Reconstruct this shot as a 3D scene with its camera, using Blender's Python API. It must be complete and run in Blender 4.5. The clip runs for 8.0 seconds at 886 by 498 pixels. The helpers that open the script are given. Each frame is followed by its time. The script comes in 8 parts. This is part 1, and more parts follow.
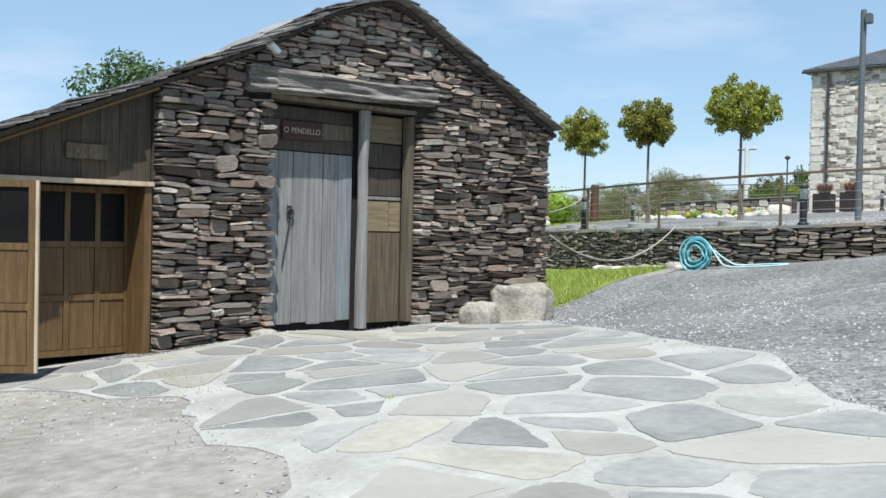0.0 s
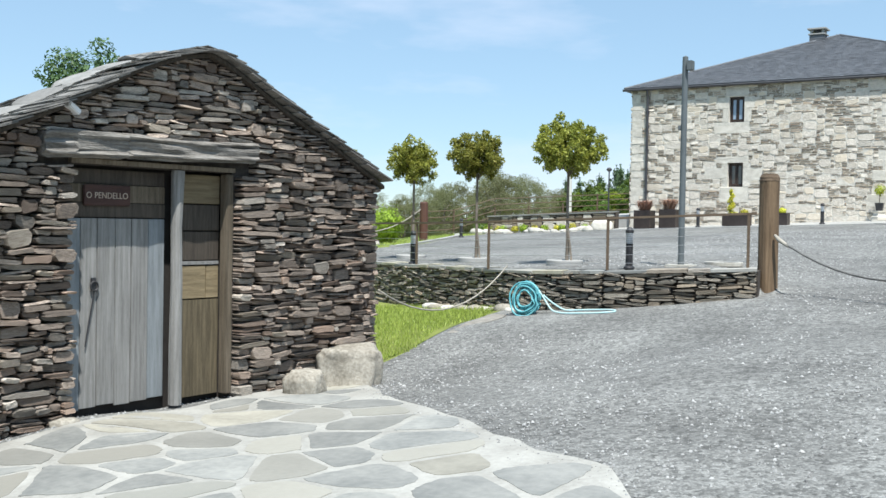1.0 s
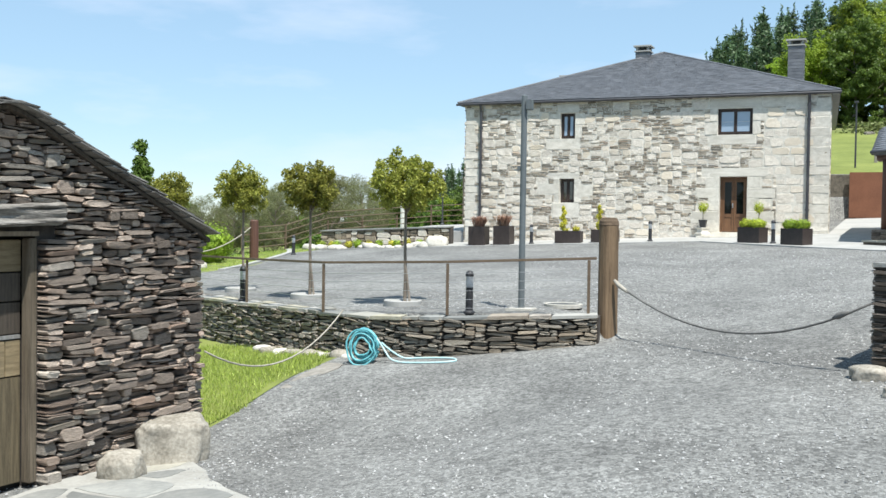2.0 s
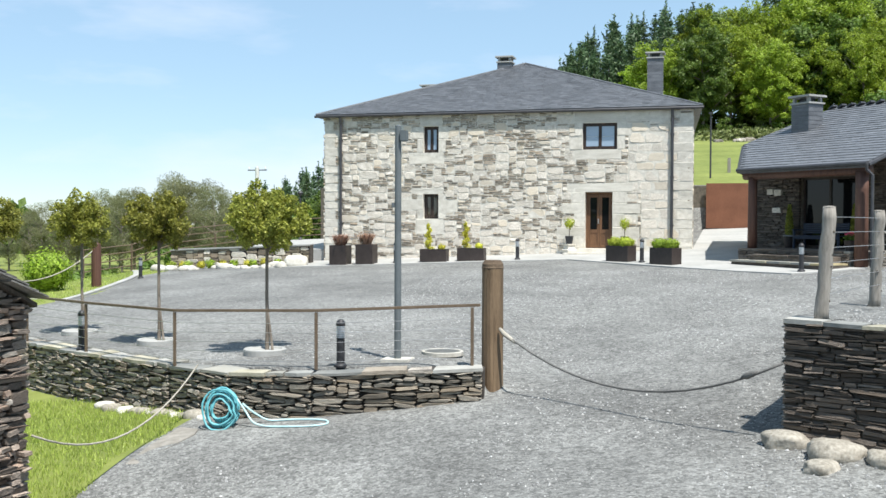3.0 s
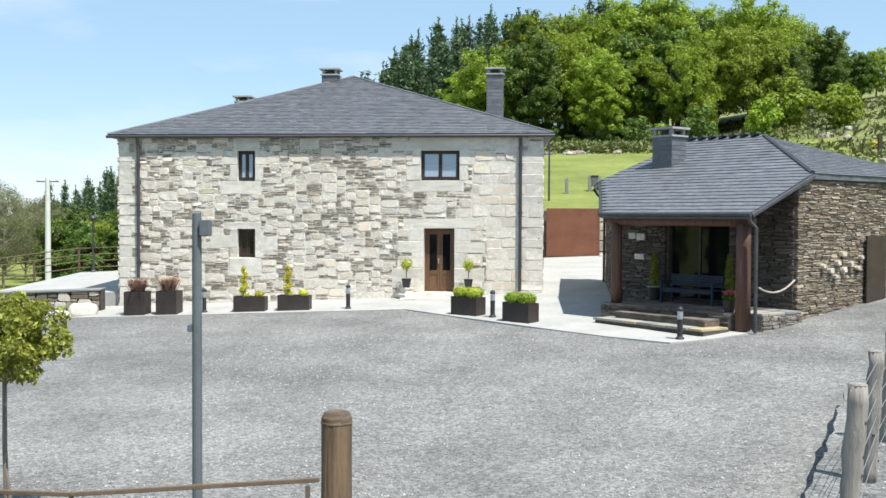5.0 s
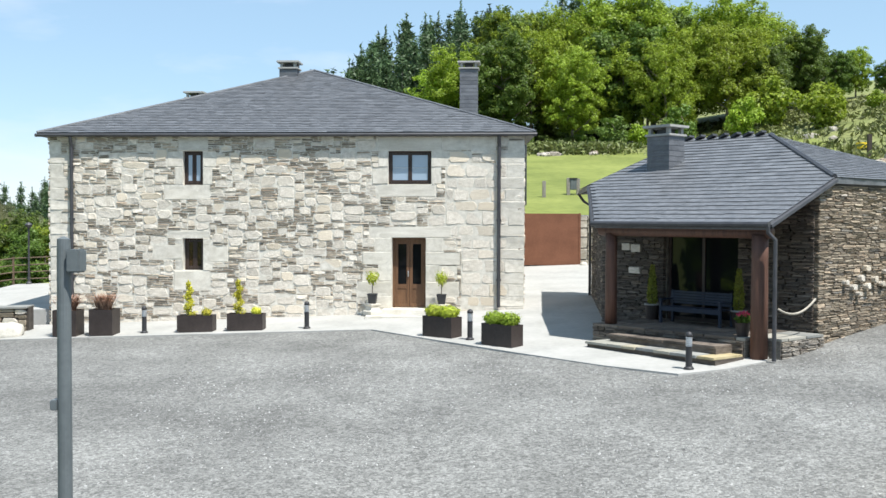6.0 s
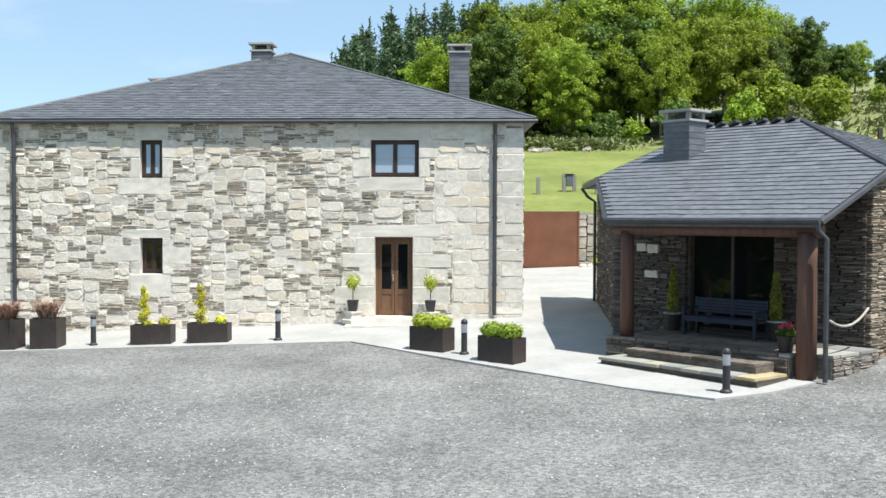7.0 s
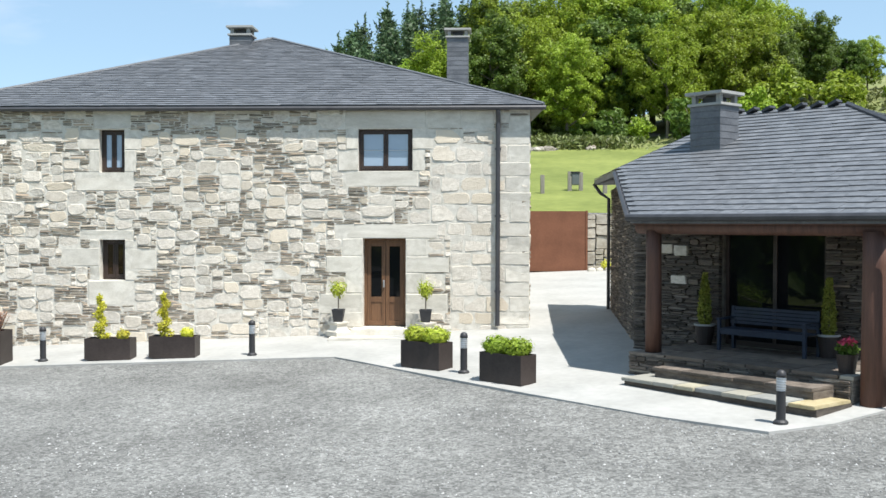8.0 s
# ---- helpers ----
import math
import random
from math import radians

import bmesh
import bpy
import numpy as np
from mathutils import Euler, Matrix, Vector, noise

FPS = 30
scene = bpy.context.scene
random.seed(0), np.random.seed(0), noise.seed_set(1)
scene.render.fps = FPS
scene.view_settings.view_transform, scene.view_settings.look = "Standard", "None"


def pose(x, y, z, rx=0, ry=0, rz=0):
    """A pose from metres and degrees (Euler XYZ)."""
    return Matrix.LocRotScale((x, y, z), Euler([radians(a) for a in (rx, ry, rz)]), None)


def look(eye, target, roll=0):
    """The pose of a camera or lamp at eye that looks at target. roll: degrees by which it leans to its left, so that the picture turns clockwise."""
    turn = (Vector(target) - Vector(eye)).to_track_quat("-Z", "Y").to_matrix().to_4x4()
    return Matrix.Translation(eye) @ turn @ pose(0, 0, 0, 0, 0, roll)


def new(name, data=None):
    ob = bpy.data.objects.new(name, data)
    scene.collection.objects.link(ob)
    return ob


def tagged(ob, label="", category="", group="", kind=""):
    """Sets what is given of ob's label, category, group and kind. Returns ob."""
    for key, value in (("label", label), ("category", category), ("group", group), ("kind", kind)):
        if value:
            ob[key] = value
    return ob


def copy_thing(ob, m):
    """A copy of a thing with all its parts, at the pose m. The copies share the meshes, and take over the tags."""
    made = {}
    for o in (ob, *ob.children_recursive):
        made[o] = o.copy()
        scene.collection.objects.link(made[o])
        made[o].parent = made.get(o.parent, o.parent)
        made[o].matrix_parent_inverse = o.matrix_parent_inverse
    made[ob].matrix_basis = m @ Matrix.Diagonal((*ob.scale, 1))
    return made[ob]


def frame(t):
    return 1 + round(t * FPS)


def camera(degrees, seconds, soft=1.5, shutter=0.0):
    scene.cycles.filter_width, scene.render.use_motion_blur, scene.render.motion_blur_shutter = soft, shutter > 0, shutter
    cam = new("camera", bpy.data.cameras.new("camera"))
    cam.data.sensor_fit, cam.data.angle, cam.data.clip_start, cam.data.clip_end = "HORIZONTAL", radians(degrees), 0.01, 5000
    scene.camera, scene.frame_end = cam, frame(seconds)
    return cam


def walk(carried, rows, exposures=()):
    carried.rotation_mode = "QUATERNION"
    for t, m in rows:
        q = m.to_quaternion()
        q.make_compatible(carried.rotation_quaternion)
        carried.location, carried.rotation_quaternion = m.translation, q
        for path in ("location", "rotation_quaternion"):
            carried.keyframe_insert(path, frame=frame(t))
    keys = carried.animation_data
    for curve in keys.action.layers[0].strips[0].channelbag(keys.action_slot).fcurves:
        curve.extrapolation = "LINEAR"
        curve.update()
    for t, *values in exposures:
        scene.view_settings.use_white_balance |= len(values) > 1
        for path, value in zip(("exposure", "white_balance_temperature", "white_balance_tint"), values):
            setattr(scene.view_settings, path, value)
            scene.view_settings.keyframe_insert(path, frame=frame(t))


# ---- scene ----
cam = camera(46.0, 8.0)
PATH = [
    (0, (17.864, -42.798, -1.459), (16.528, -41.31, -1.498), 1.2),
    (0.5, (17.646, -42.532, -0.92), (16.435, -40.942, -0.966), 1.1),
    (1, (17.45, -42.226, -0.493), (16.373, -40.541, -0.54), 1.0),
    (1.5, (17.186, -41.957, -0.044), (16.249, -40.191, -0.094), 1.0),
    (2, (16.947, -41.478, 0.379), (16.153, -39.643, 0.327), 0.8),
    (2.2, (16.811, -41.268, 0.48), (16.08, -39.407, 0.432), 0.4),
    (3.5, (15.559, -38.873, 1.518), (15.131, -36.92, 1.464), 0.6),
    (4, (15.164, -37.745, 1.926), (14.844, -35.772, 1.871), 0.6),
    (4.5, (14.882, -36.557, 2.333), (14.644, -34.572, 2.274), 0.4),
    (6, (14.252, -31.541, 2.827), (14.123, -29.545, 2.771), 0.2),
    (6.5, (14.055, -29.831, 2.803), (13.956, -27.835, 2.748), 0.2),
    (7, (13.917, -28.136, 2.74), (13.817, -26.14, 2.685), 0.2),
    (7.5, (13.841, -26.634, 2.717), (13.74, -24.637, 2.662), 0.1),
    (8, (13.816, -25.041, 2.628), (13.718, -23.044, 2.58), 0.1),
]
walk(cam, [(t, look(eye, target, roll)) for t, eye, target, roll in PATH], exposures=((0.0, 0.38, 6270, 10), (1.0, 0.5, 6330, 9), (2.0, 0.56, 6450, 9), (3.5, 0.58, 6500, 10), (6.0, 0.6, 6500, 10), (8.0, 0.6, 6500, 10)))

# ---- light ----
SUN = Vector((0.302, -0.302, 0.904)).normalized()
world = bpy.data.worlds.new("sky")
scene.world = world
world.use_nodes = True
wn, wl = world.node_tree.nodes, world.node_tree.links
wn.clear()
sky = wn.new("ShaderNodeTexSky")
sky.sky_type = "NISHITA"
sky.sun_disc = False
sky.sun_elevation = math.asin(SUN.z)
sky.sun_rotation = math.atan2(SUN.x, SUN.y)
sky.altitude, sky.air_density, sky.dust_density, sky.ozone_density = 400, 1.0, 0.05, 3.6
tc = wn.new("ShaderNodeTexCoord")
mp = wn.new("ShaderNodeMapping")
mp.inputs["Scale"].default_value = (1.3, 1.3, 5.0)
cn = wn.new("ShaderNodeTexNoise")
cn.inputs["Scale"].default_value, cn.inputs["Detail"].default_value, cn.inputs["Roughness"].default_value = 2.2, 6.0, 0.55
cr = wn.new("ShaderNodeValToRGB")
cr.color_ramp.elements[0].position, cr.color_ramp.elements[1].position = 0.52, 0.74
cr.color_ramp.elements[0].color, cr.color_ramp.elements[1].color = (0, 0, 0, 1), (0.6, 0.6, 0.6, 1)
haze = wn.new("ShaderNodeMix")
haze.data_type = "RGBA"
haze.inputs["Factor"].default_value = 0.4
haze.inputs["B"].default_value = (5.0, 7.4, 9.2, 1)
cm = wn.new("ShaderNodeMix")
cm.data_type = "RGBA"
cm.inputs["B"].default_value = (7.4, 7.9, 9.2, 1)
bg = wn.new("ShaderNodeBackground")
bg.inputs["Strength"].default_value = 0.089
wo = wn.new("ShaderNodeOutputWorld")
wl.new(tc.outputs["Generated"], mp.inputs["Vector"])
wl.new(mp.outputs["Vector"], cn.inputs["Vector"])
wl.new(cn.outputs["Fac"], cr.inputs["Fac"])
wl.new(cr.outputs["Color"], cm.inputs["Factor"])
wl.new(sky.outputs["Color"], haze.inputs["A"])
wl.new(haze.outputs["Result"], cm.inputs["A"])
wl.new(cm.outputs["Result"], bg.inputs["Color"])
wl.new(bg.outputs["Background"], wo.inputs["Surface"])
sun = new("sun", bpy.data.lights.new("sun", "SUN"))
sun.data.energy, sun.data.angle, sun.data.color = 5.0, radians(0.53), (1.0, 0.97, 0.915)
sun.matrix_world = look(SUN * 60, (0, 0, 0))


# ---- materials ----
def mat(name, lo, hi, scale=3.0, rough=0.8, bump=0.2, bscale=30.0, vary=0.0, metal=0.0, third=None, stretch=(1, 1, 1), fine=0.35, spec=0.4, object_space=True):
    """Two noises at two scales between the colours lo and hi, a fine relief, and a change from piece to piece (vary)."""
    m = bpy.data.materials.new(name)
    m.use_nodes = True
    n, l = m.node_tree.nodes, m.node_tree.links
    p = n["Principled BSDF"]
    co = n.new("ShaderNodeTexCoord")
    mpg = n.new("ShaderNodeMapping")
    mpg.inputs["Scale"].default_value = stretch
    l.new(co.outputs["Object"], mpg.inputs["Vector"])
    geo, oi, add = n.new("ShaderNodeNewGeometry"), n.new("ShaderNodeObjectInfo"), n.new("ShaderNodeMath")
    l.new(geo.outputs["Random Per Island"], add.inputs[0])
    l.new(oi.outputs["Random"], add.inputs[1])
    fr = n.new("ShaderNodeMath")
    fr.operation = "FRACT"
    l.new(add.outputs[0], fr.inputs[0])
    rnd = fr.outputs[0]
    off = n.new("ShaderNodeVectorMath")
    off.operation = "MULTIPLY_ADD"
    off.inputs[1].default_value = (37.0, 23.0, 51.0) if vary else (0, 0, 0)
    l.new(rnd, off.inputs[0])
    l.new(mpg.outputs["Vector"], off.inputs[2])
    n1, n2, nb = (n.new("ShaderNodeTexNoise") for _ in range(3))
    for nn, sc, de in ((n1, scale, 5.0), (n2, scale * 9, 4.0), (nb, bscale, 6.0)):
        nn.inputs["Scale"].default_value, nn.inputs["Detail"].default_value = sc, de
        l.new(off.outputs[0], nn.inputs["Vector"])
    mixf = n.new("ShaderNodeMix")
    mixf.inputs["Factor"].default_value = fine
    l.new(n1.outputs["Fac"], mixf.inputs["A"])
    l.new(n2.outputs["Fac"], mixf.inputs["B"])
    ramp = n.new("ShaderNodeValToRGB")
    e = ramp.color_ramp.elements
    e[0].position, e[1].position, e[0].color, e[1].color = 0.36, 0.64, (*lo, 1), (*hi, 1)
    l.new(mixf.outputs["Result"], ramp.inputs["Fac"])
    col = ramp.outputs["Color"]
    if third:
        t2 = n.new("ShaderNodeMix")
        t2.data_type = "RGBA"
        t2.inputs["B"].default_value = (*third, 1)
        rr = n.new("ShaderNodeMapRange")
        rr.inputs["From Min"].default_value, rr.inputs["From Max"].default_value = 0.62, 1.0
        rr.inputs["To Max"].default_value = 0.85
        l.new(rnd if vary else n1.outputs["Fac"], rr.inputs["Value"])
        l.new(rr.outputs["Result"], t2.inputs["Factor"])
        l.new(col, t2.inputs["A"])
        col = t2.outputs["Result"]
    if vary:
        hs = n.new("ShaderNodeHueSaturation")
        mr = n.new("ShaderNodeMapRange")
        mr.inputs["To Min"].default_value, mr.inputs["To Max"].default_value = 1 - vary, 1 + vary
        r7 = n.new("ShaderNodeMath")
        r7.operation = "MULTIPLY"
        r7.inputs[1].default_value = 7.31
        r8 = n.new("ShaderNodeMath")
        r8.operation = "FRACT"
        l.new(rnd, r7.inputs[0])
        l.new(r7.outputs[0], r8.inputs[0])
        l.new(r8.outputs[0], mr.inputs["Value"])
        l.new(mr.outputs["Result"], hs.inputs["Value"])
        l.new(col, hs.inputs["Color"])
        col = hs.outputs["Color"]
    l.new(col, p.inputs["Base Color"])
    p.inputs["Roughness"].default_value, p.inputs["Metallic"].default_value = rough, metal
    p.inputs["Specular IOR Level"].default_value = spec
    if bump:
        bp = n.new("ShaderNodeBump")
        bp.inputs["Strength"].default_value, bp.inputs["Distance"].default_value = bump, 0.02
        l.new(nb.outputs["Fac"], bp.inputs["Height"])
        l.new(bp.outputs["Normal"], p.inputs["Normal"])
    return m


def leafy(name, lo, hi, through_amount=0.35, vary=0.35):
    """Foliage: a leaf that lets some light through, each leaf a little different."""
    m = mat(name, lo, hi, scale=1.2, rough=0.5, bump=0.0, vary=vary, spec=0.35)
    n, l = m.node_tree.nodes, m.node_tree.links
    p, out = n["Principled BSDF"], n["Material Output"]
    tr, mx = n.new("ShaderNodeBsdfTranslucent"), n.new("ShaderNodeMixShader")
    src = p.inputs["Base Color"].links[0].from_socket
    own, tint = n.new("ShaderNodeObjectInfo"), n.new("ShaderNodeHueSaturation")
    for socket, low_, high_ in (("Value", 0.8, 1.18), ("Hue", 0.49, 0.51)):
        span = n.new("ShaderNodeMapRange")
        span.inputs["To Min"].default_value, span.inputs["To Max"].default_value = low_, high_
        l.new(own.outputs["Random"], span.inputs["Value"])
        l.new(span.outputs["Result"], tint.inputs[socket])
    l.new(src, tint.inputs["Color"])
    src = tint.outputs["Color"]
    l.new(src, p.inputs["Base Color"])
    l.new(src, tr.inputs["Color"])
    mx.inputs["Fac"].default_value = through_amount
    l.new(p.outputs[0], mx.inputs[1])
    l.new(tr.outputs[0], mx.inputs[2])
    l.new(mx.outputs[0], out.inputs["Surface"])
    return m


def glassy(name, tint=(0.02, 0.025, 0.03), rough=0.03):
    m = bpy.data.materials.new(name)
    m.use_nodes = True
    p = m.node_tree.nodes["Principled BSDF"]
    p.inputs["Base Color"].default_value = (*tint, 1)
    p.inputs["Roughness"].default_value = rough
    p.inputs["Specular IOR Level"].default_value = 0.9
    p.inputs["Coat Weight"].default_value = 0.6
    return m


def gravel_material():
    """Crushed stone: chips of their own tone, soft wheel-worn patches, and relief."""
    m = mat("gravel", (0.122, 0.122, 0.116), (0.212, 0.213, 0.202), scale=0.45, rough=0.95, bump=0.0, fine=0.3)
    n, l = m.node_tree.nodes, m.node_tree.links
    p = n["Principled BSDF"]
    base = p.inputs["Base Color"].links[0].from_socket
    co = n["Texture Coordinate"]
    tone = None
    heights = []
    for sc, lo_, hi_ in ((22.0, 0.62, 1.38), (52.0, 0.7, 1.3)):
        vo = n.new("ShaderNodeTexVoronoi")
        vo.inputs["Scale"].default_value = sc
        l.new(co.outputs["Object"], vo.inputs["Vector"])
        sep = n.new("ShaderNodeSeparateColor")
        l.new(vo.outputs["Color"], sep.inputs[0])
        mr = n.new("ShaderNodeMapRange")
        mr.inputs["To Min"].default_value, mr.inputs["To Max"].default_value = lo_, hi_
        l.new(sep.outputs[0], mr.inputs["Value"])
        heights.append(vo.outputs["Distance"])
        if tone is None:
            tone = mr.outputs["Result"]
        else:
            mu = n.new("ShaderNodeMath")
            mu.operation = "MULTIPLY"
            l.new(tone, mu.inputs[0])
            l.new(mr.outputs["Result"], mu.inputs[1])
            tone = mu.outputs[0]
    mx = n.new("ShaderNodeMix")
    mx.data_type, mx.blend_type = "RGBA", "MULTIPLY"
    mx.inputs["Factor"].default_value = 1.0
    l.new(base, mx.inputs["A"])
    l.new(tone, mx.inputs["B"])
    l.new(mx.outputs["Result"], p.inputs["Base Color"])
    bp = n.new("ShaderNodeBump")
    bp.inputs["Strength"].default_value, bp.inputs["Distance"].default_value = 0.5, 0.025
    bp.invert = True
    l.new(heights[0], bp.inputs["Height"])
    l.new(bp.outputs["Normal"], p.inputs["Normal"])
    return m


GRAVEL = gravel_material()
CONCRETE = mat("concrete", (0.315, 0.315, 0.296), (0.41, 0.405, 0.386), scale=0.8, rough=0.85, bump=0.15, bscale=60)
MORTAR = mat("pale_mortar", (0.285, 0.278, 0.252), (0.41, 0.403, 0.37), scale=2.0, rough=0.95, bump=0.4, bscale=50)
LIME = mat("wall_mortar", (0.50, 0.47, 0.405), (0.72, 0.685, 0.61), scale=6.0, rough=0.95, bump=0.6, bscale=40)
WALLFILL = mat("brown_wall_fill", (0.085, 0.075, 0.06), (0.17, 0.15, 0.12), scale=8, rough=1.0, bump=0.5)
DARKFILL = mat("earth_fill", (0.038, 0.033, 0.029), (0.082, 0.07, 0.06), scale=8, rough=1.0, bump=0.5)
GRANITE = mat("granite", (0.51, 0.46, 0.385), (0.75, 0.695, 0.61), scale=5.0, rough=0.92, bump=0.9, bscale=20, vary=0.10, fine=0.45, third=(0.66, 0.57, 0.44))
ASHLAR = mat("dressed_granite", (0.52, 0.485, 0.415), (0.69, 0.655, 0.58), scale=3.0, rough=0.88, bump=0.3, bscale=45, vary=0.08)
RUBBLE = mat("slate_rubble", (0.195, 0.163, 0.125), (0.44, 0.38, 0.30), scale=6.0, rough=0.85, bump=0.6, bscale=30, vary=0.45, third=(0.38, 0.29, 0.21), stretch=(1, 1, 3))
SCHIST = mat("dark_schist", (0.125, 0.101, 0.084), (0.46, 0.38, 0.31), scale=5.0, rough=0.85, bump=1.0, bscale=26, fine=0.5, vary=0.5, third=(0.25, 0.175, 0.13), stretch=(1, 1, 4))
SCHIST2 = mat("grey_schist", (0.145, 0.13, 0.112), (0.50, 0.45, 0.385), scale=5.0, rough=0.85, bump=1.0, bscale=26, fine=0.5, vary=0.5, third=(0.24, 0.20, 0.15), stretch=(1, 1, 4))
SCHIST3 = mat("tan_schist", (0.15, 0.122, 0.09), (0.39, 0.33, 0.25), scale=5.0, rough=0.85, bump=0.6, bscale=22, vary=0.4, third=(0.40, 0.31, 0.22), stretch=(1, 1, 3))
ROOFSLATE = mat("roof_slate", (0.09, 0.096, 0.106), (0.168, 0.176, 0.19), scale=2.5, rough=0.5, bump=0.25, bscale=40, vary=0.1)
OLDSLATE = mat("old_roof_slab", (0.085, 0.081, 0.074), (0.26, 0.25, 0.23), scale=4, rough=0.85, bump=0.6, bscale=25, vary=0.25, stretch=(1, 1, 3))
DARKMETAL = mat("dark_metal", (0.035, 0.035, 0.04), (0.06, 0.06, 0.065), scale=4, rough=0.45, bump=0.05, spec=0.5)
GREYMETAL = mat("grey_painted_metal", (0.105, 0.121, 0.126), (0.138, 0.157, 0.163), scale=3, rough=0.5, bump=0.05)
CORTEN = mat("rusted_steel", (0.15, 0.062, 0.034), (0.21, 0.09, 0.05), scale=1.5, rough=0.85, bump=0.15, bscale=60, third=(0.13, 0.05, 0.03))
BROWNPAINT = mat("brown_painted_steel", (0.12, 0.085, 0.055), (0.17, 0.125, 0.085), scale=5, rough=0.6, bump=0.1)
PLANTER = mat("planter_brown", (0.030, 0.022, 0.019), (0.05, 0.038, 0.034), scale=3, rough=0.55, bump=0.08)
OAKDOOR = mat("varnished_wood", (0.09, 0.045, 0.022), (0.17, 0.088, 0.044), scale=2.2, rough=0.5, bump=0.2, bscale=30, stretch=(9, 9, 0.8))
FRAMEWOOD = mat("dark_frame", (0.03, 0.02, 0.016), (0.055, 0.037, 0.03), scale=4, rough=0.45, bump=0.05)
GREYWOOD = mat("weathered_grey_wood", (0.185, 0.18, 0.17), (0.315, 0.31, 0.295), scale=2.0, rough=0.9, bump=0.6, bscale=16, stretch=(14, 14, 0.7), vary=0.1)
BLUEWOOD = mat("flaking_blue_wood", (0.18, 0.198, 0.207), (0.29, 0.315, 0.328), scale=1.6, rough=0.85, bump=0.6, bscale=16, stretch=(12, 12, 0.8), vary=0.1, third=(0.24, 0.24, 0.23))
BROWNWOOD = mat("brown_planks", (0.105, 0.083, 0.056), (0.22, 0.18, 0.13), scale=2.0, rough=0.85, bump=0.5, bscale=16, stretch=(12, 12, 0.8), vary=0.2)
DARKWOOD = mat("dark_planks", (0.045, 0.036, 0.028), (0.095, 0.078, 0.06), scale=2.0, rough=0.8, bump=0.4, bscale=16, stretch=(12, 12, 0.8), vary=0.15)
PANELWOOD = mat("varnished_panel_wood", (0.09, 0.052, 0.02), (0.18, 0.108, 0.043), scale=2.0, rough=0.55, bump=0.25, bscale=20, stretch=(10, 10, 0.8), vary=0.06)
POSTWOOD = mat("round_post_wood", (0.10, 0.065, 0.037), (0.23, 0.158, 0.094), scale=1.8, rough=0.8, bump=0.5, bscale=14, stretch=(9, 9, 0.6))
GREYPOST = mat("grey_post_wood", (0.185, 0.17, 0.148), (0.36, 0.333, 0.295), scale=2.0, rough=0.9, bump=0.6, bscale=16, stretch=(10, 10, 0.6))
REDLOG = mat("stained_log", (0.07, 0.033, 0.023), (0.125, 0.06, 0.04), scale=1.6, rough=0.6, bump=0.3, bscale=12, stretch=(8, 8, 0.6))
ROCK = mat("pale_boulder", (0.20, 0.18, 0.145), (0.44, 0.41, 0.35), scale=2.6, rough=0.9, bump=1.0, bscale=9, fine=0.5, third=(0.50, 0.38, 0.27))
WHITEROCK = mat("white_quartz", (0.40, 0.375, 0.32), (0.62, 0.60, 0.54), scale=4, rough=0.85, bump=0.5, bscale=14, vary=0.12)
FLAG = mat("flagstone", (0.185, 0.19, 0.18), (0.30, 0.30, 0.278), scale=1.4, rough=0.75, bump=0.3, bscale=25, vary=0.17, third=(0.31, 0.295, 0.25))
TANFLAG = mat("tan_flagstone", (0.26, 0.247, 0.205), (0.37, 0.352, 0.295), scale=1.4, rough=0.78, bump=0.3, bscale=25, vary=0.12, third=(0.30, 0.30, 0.27))
GRASS = mat("grass_ground", (0.125, 0.155, 0.032), (0.215, 0.245, 0.06), scale=0.25, rough=0.95, bump=0.7, bscale=18, fine=0.4, third=(0.22, 0.24, 0.07))
ROUGHGRASS = mat("rough_hill_grass", (0.12, 0.15, 0.04), (0.25, 0.26, 0.10), scale=0.12, rough=0.95, bump=0.8, bscale=6, fine=0.45, third=(0.30, 0.27, 0.14))
EARTH = mat("sandy_earth", (0.19, 0.175, 0.15), (0.33, 0.31, 0.275), scale=0.9, rough=0.98, bump=0.8, bscale=30, fine=0.5)
WHITEPLASTIC = mat("white_lamp_plastic", (0.72, 0.73, 0.74), (0.8, 0.8, 0.8), scale=3, rough=0.35, bump=0.0)
BLACKPLASTIC = mat("black_cast_metal", (0.025, 0.025, 0.027), (0.04, 0.04, 0.043), scale=3, rough=0.5, bump=0.05)
HOSE = mat("turquoise_hose", (0.10, 0.34, 0.38), (0.16, 0.46, 0.50), scale=2, rough=0.4, bump=0.0)
ROPE = mat("old_rope", (0.30, 0.275, 0.225), (0.44, 0.41, 0.35), scale=8, rough=0.95, bump=0.6, bscale=60)
DARKROPE = mat("dark_rope", (0.10, 0.10, 0.095), (0.17, 0.165, 0.155), scale=8, rough=0.95, bump=0.6, bscale=60)
STEEL = mat("steel_wire", (0.45, 0.45, 0.45), (0.55, 0.55, 0.55), scale=3, rough=0.4, bump=0.0, metal=0.8)
BARK = mat("bark", (0.13, 0.108, 0.085), (0.26, 0.222, 0.18), scale=3, rough=0.95, bump=0.7, bscale=18, stretch=(4, 4, 1))
# Sky reflection and pale curtains are put into the base colour of this glass.
SKYGLASS = glassy("sky_tinted_glass", (0.28, 0.36, 0.46))
DARKGLASS = glassy("dark_glass", (0.008, 0.009, 0.01), 0.02)
DARKGLASS.node_tree.nodes["Principled BSDF"].inputs["Coat Weight"].default_value = 0.0
